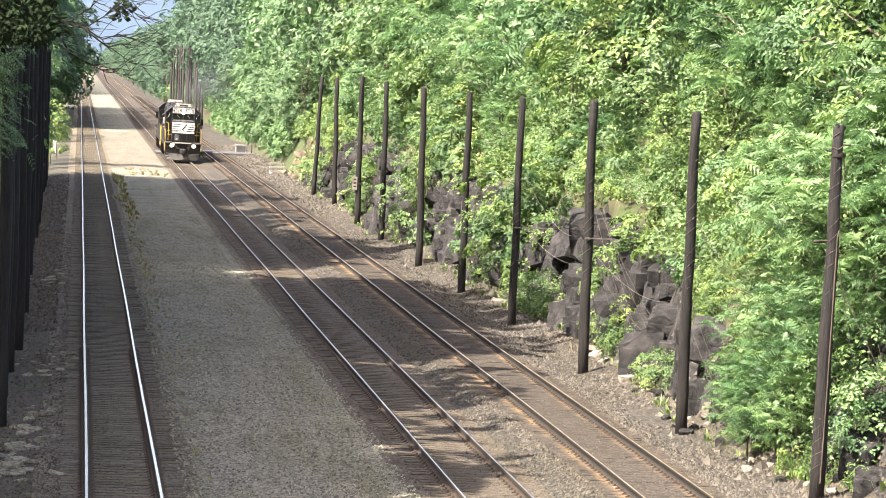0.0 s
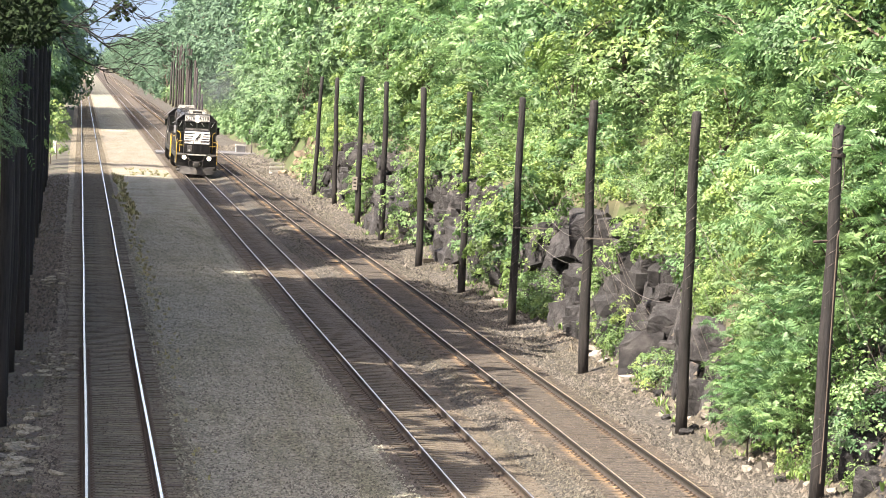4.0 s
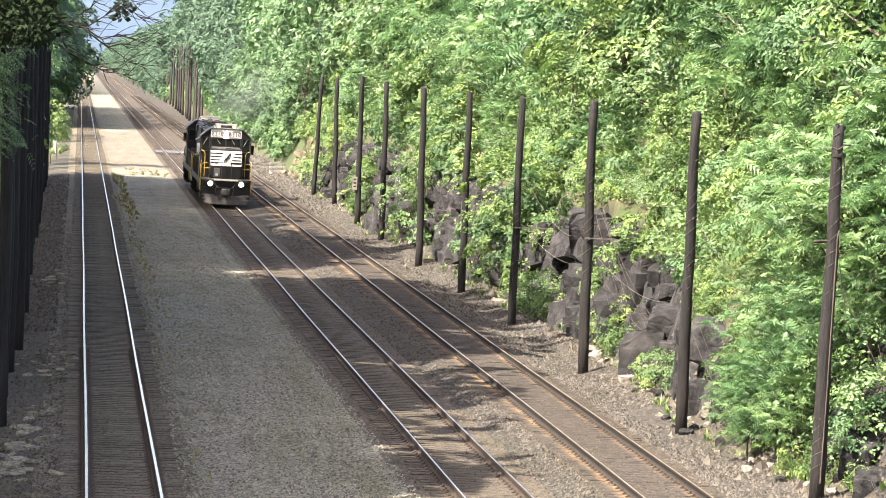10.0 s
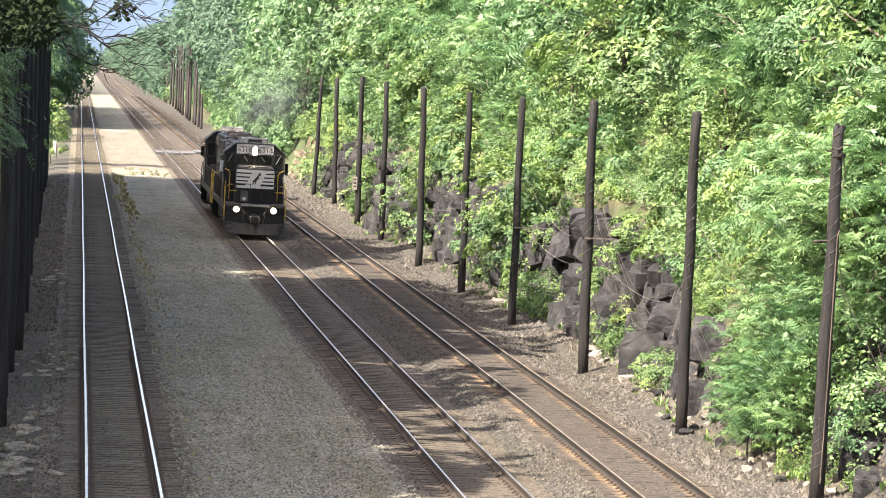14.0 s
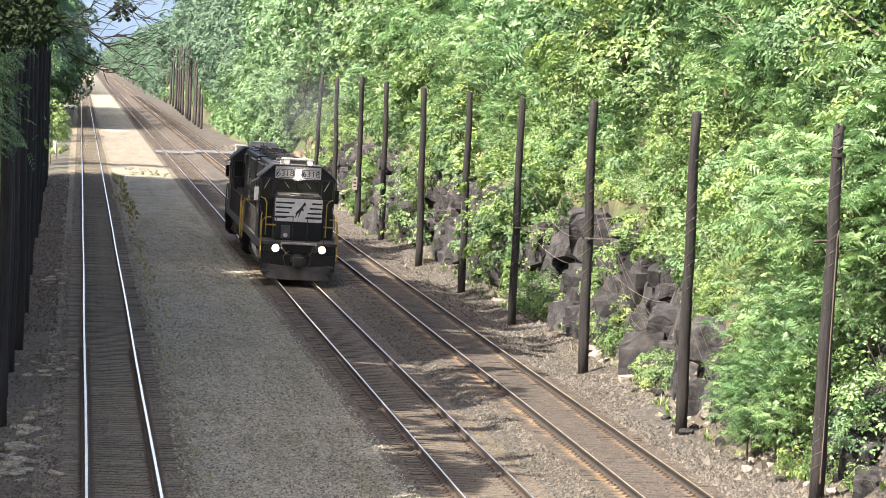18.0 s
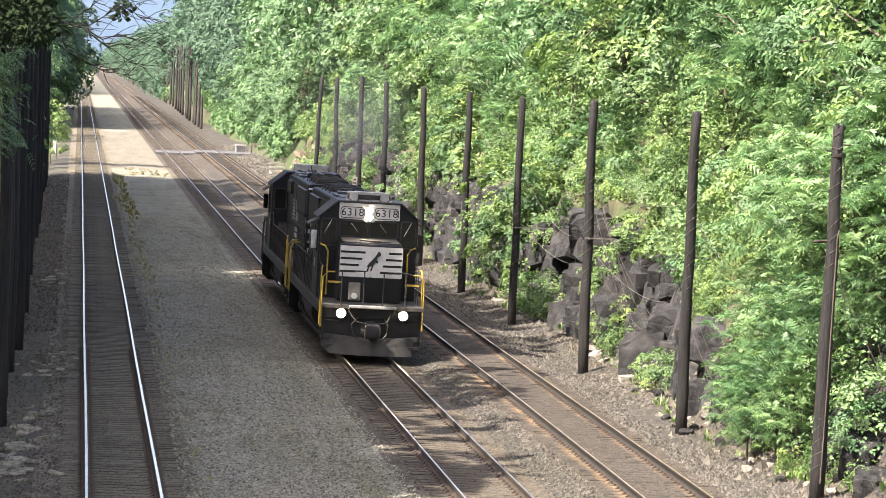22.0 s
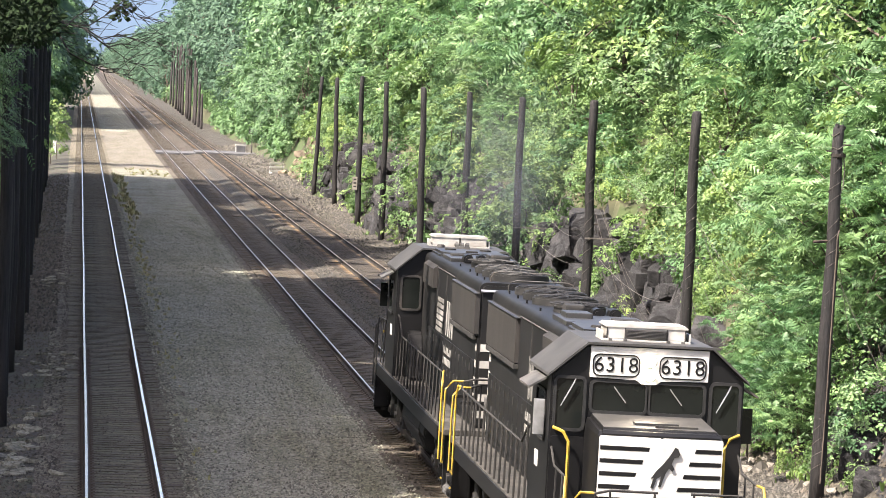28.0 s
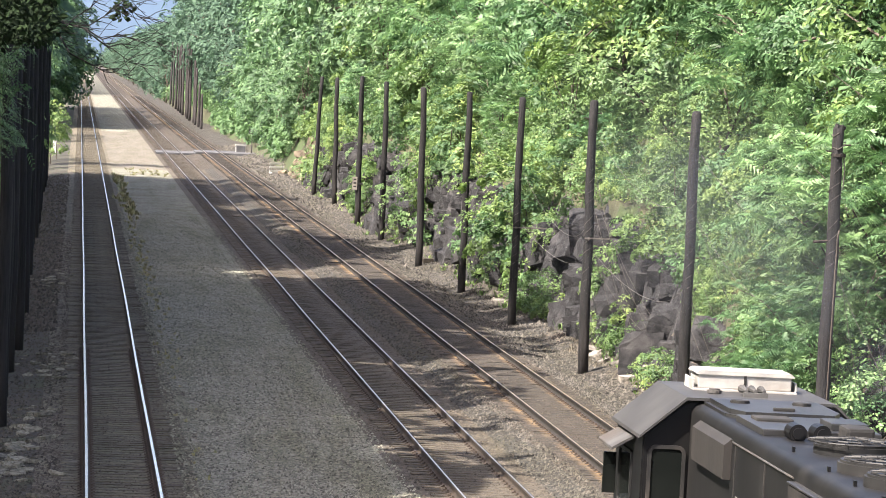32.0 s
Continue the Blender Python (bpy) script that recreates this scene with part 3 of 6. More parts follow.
def lobed(rng, n, seed, height, base, radius, inner):
    """Places of leaf clumps over an uneven crown."""
    th, ph = rng.uniform(0, math.tau, n), np.arccos(rng.uniform(-0.75, 1, n))
    r = rng.uniform(inner, 1.0, n) ** 0.6
    lobes = 1 + 0.28 * np.sin(3 * th + seed) + 0.2 * np.sin(5 * ph + seed * 2)
    mid, half = (height + base) / 2, (height - base) / 2
    return np.stack([np.sin(ph) * np.cos(th) * radius * lobes * r, np.sin(ph) * np.sin(th) * radius * lobes * r, mid + np.cos(ph) * half * r], 1), mid


def canopy_mesh(name, seed, height, base, radius, clumps, per, size, material):
    """A loose high canopy of large leaf sprays."""
    rng = np.random.default_rng(seed)
    C, mid = lobed(rng, clumps, seed, height, base, radius, 0.45)
    rc = rng.uniform(0.55, 1.3, clumps) * radius * 0.27
    which = np.repeat(np.arange(clumps), per)
    dirs = rng.normal(size=(len(which), 3))
    dirs[:, 2] = np.abs(dirs[:, 2]) * 0.8 - 0.25
    dirs = unit(dirs)
    P = C[which] + dirs * (rc[which] * rng.uniform(0.35, 1.0, len(which)) ** 0.5)[:, None] * np.array([1.15, 1.15, 0.72])
    V, F = leaf_quads(rng, P, dirs * 0.5 + np.array([0, 0, 0.5]), size, tri=True)
    return mesh_of(name, V, F, material), C


def crown_mesh(name, seed, height, base, radius, clumps, per, size, material, tri=False, pad=0.27, core=760):
    """A crown of leafy pads, one on each twig, over a dense shaded middle; returns the mesh and the pads' places for the limbs."""
    rng = np.random.default_rng(seed)
    C, mid = lobed(rng, clumps, seed, height, base, radius, 0.62)
    axis = unit(C - np.array([0, 0, mid]))
    pn = unit(axis * 0.6 + np.array([0, 0, 0.75]) + rng.normal(size=C.shape) * 0.25)
    e1 = unit(np.cross(pn, rng.normal(size=C.shape)))
    e2 = np.cross(pn, e1)
    rc = rng.uniform(0.5, 1.3, clumps) * radius * pad
    w = np.repeat(np.arange(clumps), per)
    rho, ang = np.sqrt(rng.random(len(w))), rng.uniform(0, math.tau, len(w))
    rho = rho * (1 + 0.32 * np.sin(3 * ang + w))  # ragged rims
    flat = e1[w] * np.cos(ang)[:, None] + e2[w] * np.sin(ang)[:, None]
    P = C[w] + flat * (rc[w] * rho)[:, None] + pn[w] * (rc[w] * (0.30 - 0.5 * rho ** 2 + rng.normal(0, 0.13, len(w))))[:, None]
    V, F = leaf_quads(rng, P, pn[w] + flat * (0.55 * rho)[:, None], size, tri=tri)
    V, F = list(V), [tuple(f) for f in F]
    if core:
        B, _ = lobed(rng, core, seed, height, base, radius, 0.02)
        B = B * 0.64 + np.array([0, 0, mid * 0.36])
        U, G = leaf_quads(rng, B, rng.normal(size=B.shape) * 0.4 + np.array([0, 0, 0.6]), radius * 0.088, tri=True)
        F += [tuple(v + len(V) for v in f) for f in G]
        V += list(U)
    return mesh_of(name, [tuple(v) for v in V], F, material), C


def whorl_mesh(name, seed, height, base, radius, tips, fronds, length, material, pairs=6):
    """A crown of long feathered leaves, a whorl of them arching from each shoot."""
    rng = np.random.default_rng(seed)
    C, mid = lobed(rng, tips, seed, height, base, radius, 0.45)
    w = np.repeat(np.arange(tips), fronds)
    ang = np.tile(np.arange(fronds) * math.tau / fronds, tips) + rng.uniform(0, math.tau, tips)[w] + rng.normal(0, 0.2, len(w))
    lift = rng.uniform(-0.1, 1.0, len(w))
    lean = unit(C - np.array([0, 0, mid]))
    d = unit(np.stack([np.cos(ang), np.sin(ang), lift], 1) + lean[w] * 0.35)
    V, F = frond_quads(rng, C[w], d, length, pairs, spread=0.12, tri=True)
    V, F = list(V), [tuple(f) for f in F]
    B, _ = lobed(rng, 420, seed, height, base, radius, 0.02)
    B = B * 0.7 + np.array([0, 0, mid * 0.3])
    U, G = leaf_quads(rng, B, rng.normal(size=B.shape) * 0.4 + np.array([0, 0, 0.6]), radius * 0.095, tri=True)
    F += [tuple(v + len(V) for v in f) for f in G]
    V += list(U)
    return mesh_of(name, [tuple(v) for v in V], F, material), C


def trunk_mesh(seed, height, base, C, r):
    """A tapered trunk that forks into limbs towards the clumps."""
    rng = random.Random(seed)
    bm = bmesh.new()
    top = base + (height - base) * 0.72
    n = 6
    bend = [(rng.uniform(-1, 1) * 0.05 * height * k / n, rng.uniform(-1, 1) * 0.05 * height * k / n, -0.5 + (top + 0.5) * k / n) for k in range(n + 1)]
    tube(bm, bend, [r * (1.25 if k == 0 else 1 - 0.75 * k / n) for k in range(n + 1)], 8)
    for c in C[:: max(1, len(C) // 7)] if r > 0.07 else ():
        k = rng.randint(2, n - 1)
        a, b = Vector(bend[k]), Vector(c)
        m = a.lerp(b, 0.5) + Vector((0, 0, 0.12 * (b - a).length))
        tube(bm, [a, m, b], [r * 0.38, r * 0.24, r * 0.06], 5)
    me = bpy.data.meshes.new("trunk")
    bm.to_mesh(me)
    bm.free()
    me.materials.append(M_BARK)
    me.shade_smooth()
    return me


def tree_kind(name, seed, height, base, radius, clumps, per, size, material, r, **kw):
    build = kw.pop("build", crown_mesh)
    crown, C = build("crown", seed, height, base, radius, clumps, per, size, material, **kw)
    return (name, crown, trunk_mesh(seed, height, base, C, r))


def plant(kind, x, y, scale, turn, label, category, group, sink=0.1, squash=1.0):
    name, crown, trunk = kind
    t = tagged(new(name), label, category, group)
    t.matrix_basis = pose(x, y, gz(x, y) - sink, 0, 0, turn) @ Matrix.Diagonal((scale, scale, scale * squash, 1))
    place("trunk", trunk, t)
    place("crown", crown, t)
    return t


def woods(name, spots, label):
    """Many far trees as one object."""
    V, F, K, n = [], [], [], 0
    for (kname, crown, trunk), x, y, scale, turn in spots:
        m = np.array(pose(x, y, gz(x, y) - 0.4, 0, 0, turn) @ Matrix.Scale(scale, 4))
        for k, me in enumerate((crown, trunk)):
            co = np.empty(len(me.vertices) * 3)
            me.vertices.foreach_get("co", co)
            co = co.reshape(-1, 3) @ m[:3, :3].T + m[:3, 3]
            V.append(co)
            F += [tuple(v + n for v in p.vertices) for p in me.polygons]
            K += [(list(WOOD_MATS).index(crown.materials[0].name) if k == 0 else 0)] * len(me.polygons)
            n += len(co)
    me = mesh_of(name, np.concatenate(V), F, [M_BARK, M_LEAF, M_LEAF_Y, M_LEAF_B, M_LEAF_HAZE, M_LEAF_G])
    me.polygons.foreach_set("material_index", K)
    return tagged(place(name, me), label, "woods", kind="stuff")


WOOD_MATS = ("tree_bark", "broad_leaves", "young_yellow_green_leaves", "blue_green_compound_leaves", "haze_toned_leaves", "mid_green_leaves")
LEAFS = (M_LEAF, M_LEAF_Y, M_LEAF_B, M_LEAF_Y, M_LEAF)
NEAR = [tree_kind("tree", 100 + i, 9.0, 0.9, 3.1, 66, 112, 0.185, LEAFS[i], 0.17) for i in range(5)]
BROAD = [tree_kind("tree", 120 + i, 9.0, 0.9, 3.1, 62, 92, 0.245, LEAFS[i], 0.17, tri=True) for i in range(5)]
SPARSE = [tree_kind("tree", 140 + i, 9.0, 0.7, 3.1, 56, 76, 0.29, LEAFS[i], 0.17, tri=True) for i in range(5)]
BACK = [tree_kind("tree", 160 + i, 9.0, 0.7, 3.1, 62, 42, 0.36, LEAFS[i], 0.17, tri=True) for i in range(5)]


def broad(y, r, row=0):
    """A broadleaf kind whose fineness suits how near it stands."""
    return (BACK if row == 2 and y > 150 else NEAR if y < 138 else BROAD if y < 215 else SPARSE)[r.randrange(5) if row < 2 else r.choice((0, 2, 4))]


SUMAC = [tree_kind("sumac_tree", 200 + i, 6.0, 0.8, 2.4, 74, 9, 0.66, (M_LEAF_B, M_LEAF_B, M_LEAF)[i], 0.09, build=whorl_mesh) for i in range(3)]
SAPLING = [tree_kind("sapling", 250 + i, 5.2, 0.3, 1.5, 52, 46, 0.17, (M_LEAF_Y, M_LEAF, M_LEAF_Y)[i], 0.06, pad=0.28, core=60) for i in range(3)]
BUSH = [tree_kind("bush", 300 + i, 2.4, 0.0, 1.35, 36, 36, 0.152, (M_LEAF_Y, M_LEAF, M_LEAF_B, M_LEAF_Y)[i], 0.04, pad=0.27, core=60) for i in range(4)]
BUSH_B = [tree_kind("bush", 320 + i, 2.4, 0.0, 1.35, 30, 30, 0.2, (M_LEAF_Y, M_LEAF)[i], 0.04, tri=True, pad=0.28, core=40) for i in range(2)]
SHADE = [tree_kind("tree", 400 + i, 21.0, 5.0, 4.6, 100, 13, 1.42, M_LEAF, 0.30, build=canopy_mesh) for i in range(3)]
FAR = [tree_kind("tree", 500 + i, 15.0, 0.0, 4.6, 84, 40, 0.48, M_LEAF_G, 0.25, tri=True, pad=0.2, core=260) for i in range(3)]
FARLOW = [tree_kind("tree", 520 + i, 15.0, 0.0, 4.6, 84, 30, 0.49, M_LEAF_HAZE, 0.25, tri=True, pad=0.2, core=80) for i in range(3)]
FARMOST = [tree_kind("tree", 540 + i, 15.0, 0.0, 4.6, 64, 14, 0.75, M_LEAF_HAZE, 0.25, tri=True, pad=0.2, core=60) for i in range(2)]
rng = random.Random(77)
# bare rock shows in these stretches; growth closes over the rest
OPEN = ((98, 123), (127, 150), (158, 186), (199, 226), (238, 264))
LEDGE = (95.0, 109.5)  # a grassy ledge over low rocks
# slope on the rocky side: bushes low down, trees above and behind
y = 87.5
while y < 300:
    for row, (d0, d1) in enumerate(((2.4, 4.0), (4.8, 7.5), (9.0, 14.0))):
        yy = y + rng.uniform(-1.6, 1.6)
        if row == 0 and yy > 286:
            continue
        if row and int(yy * 1.7 + 3 * row) % 6 == 0 or row == 2 and yy < 132:
            continue
        d = rng.uniform(d0, d1) + (1.3 if row == 0 and any(a < yy < b for a, b in OPEN[:1]) else 2.2 if row == 0 and any(a < yy < b for a, b in OPEN) else 0)
        if row == 0 and LEDGE[0] < yy < LEDGE[1]:
            d += 2.6
        x = float(hill_foot(yy)) + d
        if row == 0:
            k, lab = (broad(yy, rng), "young broadleaf tree on the cut slope") if rng.random() < 0.5 else (SUMAC[rng.randrange(3)], "bright green sumac with compound leaves")
            plant(k, x, yy, rng.uniform(0.5, 0.75), rng.uniform(0, 360), lab, "tree", "trees on the slope")
        else:
            k = broad(yy, rng, row) if row == 2 or rng.random() < 0.75 else SUMAC[rng.randrange(3)]
            plant(k, x, yy, rng.uniform(0.8, 1.15) * (1.25 if k in SUMAC else 1) * (1 + 0.12 * row), rng.uniform(0, 360), "leafy green tree on the wooded slope", "tree", "trees on the slope")
    y += 3.6 + (y - 78) * 0.007
for i in range(215):
    yy = 91.5 + 206 * (i / 215) ** 1.2 + rng.uniform(-1, 1)
    bare = any(a < yy < b for a, b in OPEN)
    d = rng.uniform(2.6, 4.4) if bare and rng.random() < 0.88 else rng.uniform(0.1, 2.4)
    on_ledge = LEDGE[0] < yy < LEDGE[1]
    if on_ledge:
        d = rng.uniform(2.6, 4.2)
    x = float(hill_foot(yy)) + d
    if rng.random() < 0.42 and not bare and not on_ledge:
        plant(SAPLING[rng.randrange(3)], x, yy, rng.uniform(0.6, 1.05), rng.uniform(0, 360), "slender yellow-green sapling on the slope", "sapling", "saplings on the slope")
    else:
        plant(BUSH[(0, 3, 0, 1, 3, 2)[rng.randrange(6)]] if yy < 185 else BUSH_B[i % 2], x, yy, rng.uniform(0.4, 0.95), rng.uniform(0, 360), "low yellow-green bush among rocks", "bush", "bushes on the slope")
for i in range(70):
    yy = 92 + 190 * (i / 70) ** 1.1 + rng.uniform(-1, 1)
    plant(BUSH[i % 4] if yy < 170 else BUSH_B[i % 2], float(hill_foot(yy)) + rng.uniform(3.2, 7.5), yy, rng.uniform(0.7, 1.2), rng.uniform(0, 360), "leafy bush under the trees on the slope", "bush", "bushes on the slope")
for yy, d, s in ((85.6, 2.3, 0.8), (86.4, 1.2, 0.62), (87.5, 1.9, 0.9), (88.4, 0.9, 0.6), (89.6, 1.5, 0.8), (90.6, 0.8, 0.55), (91.4, 1.7, 0.8), (92.6, 1.0, 0.6), (95.3, 1.7, 0.65), (89.5, 3.2, 1.1), (94, 2.6, 0.9), (85.4, 4.4, 1.0), (95.2, 0.5, 0.42), (93.4, 0.2, 0.4), (91.8, 0.3, 0.46), (90.2, 0.1, 0.4), (88.9, 0.35, 0.45), (94.4, 0.9, 0.55), (92.2, -0.15, 0.3)):
    plant(SUMAC[int(yy) % 3], float(hill_foot(yy)) + d, yy, s, yy * 37 % 360, "bright green sumac with compound leaves", "tree", "trees on the slope")
for yy, d, s in ((109.6, 0.2, 0.55), (111.0, 0.1, 0.5), (114.0, 1.5, 0.8), (117.5, 1.7, 0.95), (120.6, 1.9, 0.8), (111.6, 1.6, 0.8), (124.6, 1.6, 0.7), (127.5, 1.5, 0.8), (131, 0.9, 0.9), (128.5, 1.4, 0.9), (140.0, 0.15, 0.55), (143.5, 0.3, 0.7), (146.0, 0.2, 0.6), (148.5, 0.4, 0.75), (144.6, -0.1, 0.5), (141.4, 0.0, 0.45), (155.0, 0.5, 0.6), (157.2, 0.2, 0.55), (97.2, 0.3, 0.4), (101.0, 0.75, 0.34), (99.0, 0.8, 0.45), (102.4, 1.2, 0.4), (100.4, 1.8, 0.5), (103.0, 2.2, 0.5), (97.8, 1.3, 0.6), (101.6, 2.6, 0.6), (106.8, 2.4, 0.6), (109.2, 1.9, 0.7), (98.6, 1.7, 0.6), (96.6, 1.2, 0.75), (104.8, 2.9, 0.7)):
    plant(BUSH[int(yy) % 4], float(hill_foot(yy)) + d, yy, s, yy * 23 % 360, "low yellow-green bush among rocks", "bush", "bushes on the slope")
for i in range(34):
    yy, d = rng.uniform(96, 110.5), rng.uniform(1.35, 4.6)
    plant(BUSH[(0, 3, 1)[i % 3]], float(hill_foot(yy)) + d, yy, rng.uniform(0.24, 0.42), rng.uniform(0, 360), "small yellow-green shrub on the grassy ledge", "bush", "bushes on the slope", sink=0.2)
for i in range(16):
    yy = rng.uniform(106.3, 111.6)
    plant(BUSH[(0, 3)[i % 2]], float(hill_foot(yy)) + rng.uniform(1.15, 1.75), yy, rng.uniform(0.3, 0.46), rng.uniform(0, 360), "small yellow-green shrub on the grassy ledge", "bush", "bushes on the slope", sink=0.1)
for x, yy, s in ((17.35, 83.8, 0.6), (17.7, 85.2, 0.75), (17.15, 86.2, 0.6), (17.9, 87.0, 0.9), (16.75, 85.6, 0.4), (17.05, 84.6, 0.55), (17.5, 84.2, 0.7), (16.6, 86.8, 0.5), (17.3, 87.6, 0.7), (17.0, 83.2, 0.35), (16.75, 93.2, 0.42), (16.5, 91.2, 0.4), (16.7, 89.4, 0.45), (16.35, 94.6, 0.32), (16.4, 88.0, 0.36)):
    plant(BUSH[int(yy * 10) % 4], x, yy, s, yy * 51 % 360, "low yellow-green bush among rocks", "bush", "bushes on the slope")
own = random.Random(78)
for i in range(26):  # growth over the bare end of the cut
    yy = own.uniform(286, 318)
    plant(BUSH_B[i % 2], float(hill_foot(yy)) + own.uniform(1.45, 3.6), yy, own.uniform(0.5, 0.9), own.uniform(0, 360), "leafy bush over the tan rocks", "bush", "bushes on the slope", sink=0.15)
# past the crossing and far along both sides
far_right, far_left = [], []
y = 300.0
while y < 3300:
    for row in range(1 if y < 318 else 0, 3 if len(far_right) % 2 or y > 480 else 2):
        x = float(hill_foot(y)) + (1.3, 6.0, 13)[row] + rng.uniform(-0.5, 0.8) + (1.7 if 360 < y < 392 and row == 0 else 1.6 if 430 < y < 505 else 2.6 if 505 <= y < 760 and row == 0 else 0.5 if 505 <= y < 760 else 0) - (0.9 if y > 760 and row == 0 else 0)
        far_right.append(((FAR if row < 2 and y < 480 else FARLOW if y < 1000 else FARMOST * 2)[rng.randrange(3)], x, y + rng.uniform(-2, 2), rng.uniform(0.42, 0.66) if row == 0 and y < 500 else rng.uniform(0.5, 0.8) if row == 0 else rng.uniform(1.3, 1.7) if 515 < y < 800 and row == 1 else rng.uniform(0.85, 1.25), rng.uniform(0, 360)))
    y += 4.5 + (y - 300) * 0.032
FARBUSH = tree_kind("bush", 560, 2.6, 0.0, 1.5, 26, 18, 0.36, M_LEAF, 0.05, tri=True, pad=0.28, core=30)
for k in range(190):
    y = 322 + 560 * (k / 190) ** 1.25
    far_right.append((FARBUSH, float(hill_foot(y)) + rng.uniform(0.3, 1.6) + (1.3 if 505 < y < 760 else 1.5 if 366 < y < 392 else 0.2), y, rng.uniform(0.6, 1.3), rng.uniform(0, 360)))
for k in range(16):  # the woods close the view where the line bends away
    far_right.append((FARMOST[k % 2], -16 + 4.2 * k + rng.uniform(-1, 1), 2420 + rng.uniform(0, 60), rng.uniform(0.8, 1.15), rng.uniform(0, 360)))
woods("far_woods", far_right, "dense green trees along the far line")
y = 492.0
while y < 1900:
    if not 690 < y < 900:
        for row in range(2):
            # outer row added over-tall so that its shade reaches the tracks
            x = (-6.3, -14.5)[row] + rng.uniform(-1.0, 0.6)
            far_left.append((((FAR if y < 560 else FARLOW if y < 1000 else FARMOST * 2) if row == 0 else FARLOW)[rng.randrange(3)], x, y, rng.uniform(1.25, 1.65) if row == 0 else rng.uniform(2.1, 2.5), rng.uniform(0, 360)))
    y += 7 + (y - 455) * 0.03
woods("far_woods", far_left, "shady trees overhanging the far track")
# rows mostly out of view, sized stretch by stretch to shade the line
y = -20.0
while y < 290:
    for row in range(2):
        x = ((-8.5, -14.5) if y > 140 else (-10.4, -16.0) if y > 78 else (-12.0, -17.5))[row] + rng.uniform(-0.8, 0.8) - max(0, y - 200) * 0.004
        plant(SHADE[rng.randrange(3)], x, y + rng.uniform(-2, 2), rng.uniform(1.22, 1.45) * (1 if y > 195 else 1.14 if y > 168 else 0.88 if y > 154 else 1.14 if y > 140 else 1.26 if y > 118 else 1.05 if y > 88 else 0.97 if y > 78 else 0.9 if y > 40 else 0.82), rng.uniform(0, 360), "tall tree beside the line, sized to shade it", "tree", "shade trees")
    y += 6.2
# four more trees, added only for the shade that they cast
for i, yy in enumerate((127, 134, 146, 174)):
    plant(SHADE[i % 3], -9.4 - 0.3 * (i % 2), yy, 1.56, yy * 17 % 360, "tall tree beside the line, sized to shade it", "tree", "shade trees")
# unseen trees behind the camera, added to darken reflections on the locomotives
behind = [(FARMOST[k % 2], -46 + 7.5 * (k % 15) + rng.uniform(-2, 2), -42 - 9 * (k // 15) + rng.uniform(-2, 2), rng.uniform(1.2, 1.6), rng.uniform(0, 360)) for k in range(30)]
woods("woods_behind", behind, "unseen trees added behind the camera to darken reflections")
# low growth behind the row of poles, and a sunlit young tree in the clearing
for i in range(20):
    yy = 105 + 14 * i + rng.uniform(-3, 3)
    plant(SAPLING[rng.randrange(3)] if i % 2 else BUSH[rng.randrange(4)], (-3.3 if yy > 200 else -4.3) - 0.0045 * yy + rng.uniform(-0.5, 0.3), yy, rng.uniform(1.0, 1.7) * (1 if yy > 200 else 0.75), rng.uniform(0, 360), "shaded green growth beside the poles", "bush", "growth by the poles")
for x, yy, s in ((-7.0, 112, 0.95), (-6.8, 131, 1.0), (-6.4, 160, 1.1), (-7.2, 204, 1.15), (-7.6, 240, 1.1)):
    plant(NEAR[int(yy) % 5] if yy < 140 else BROAD[int(yy) % 5], x, yy, s, yy * 7, "dark shaded tree beside the row of poles", "tree", "shade trees")
# out of view, added to cast one shadow band over the ballast
plant(SHADE[1], -9.0, 325, 0.62, 40, "tall slender unseen tree that shades the edge of the clearing", "tree", "shade trees", squash=2.1)
for x, yy, s in ((-2.2, 337, 1.05), (-1.75, 346, 0.85), (-3.3, 356, 0.85), (-3.5, 366, 0.95), (-3.9, 378, 1.1), (-4.4, 392, 1.2)):
    plant(SAPLING[0], x, yy, s, yy, "sunlit yellow-green young tree in the clearing", "tree", "trees in the clearing")
for x, yy, s in ((-7.4, 412, 0.95), (-7.2, 425, 1.0), (-7.2, 440, 1.05)):
    plant(FAR[1], x, yy, s, yy * 3, "leafy tree beyond the clearing", "tree", "trees in the clearing")


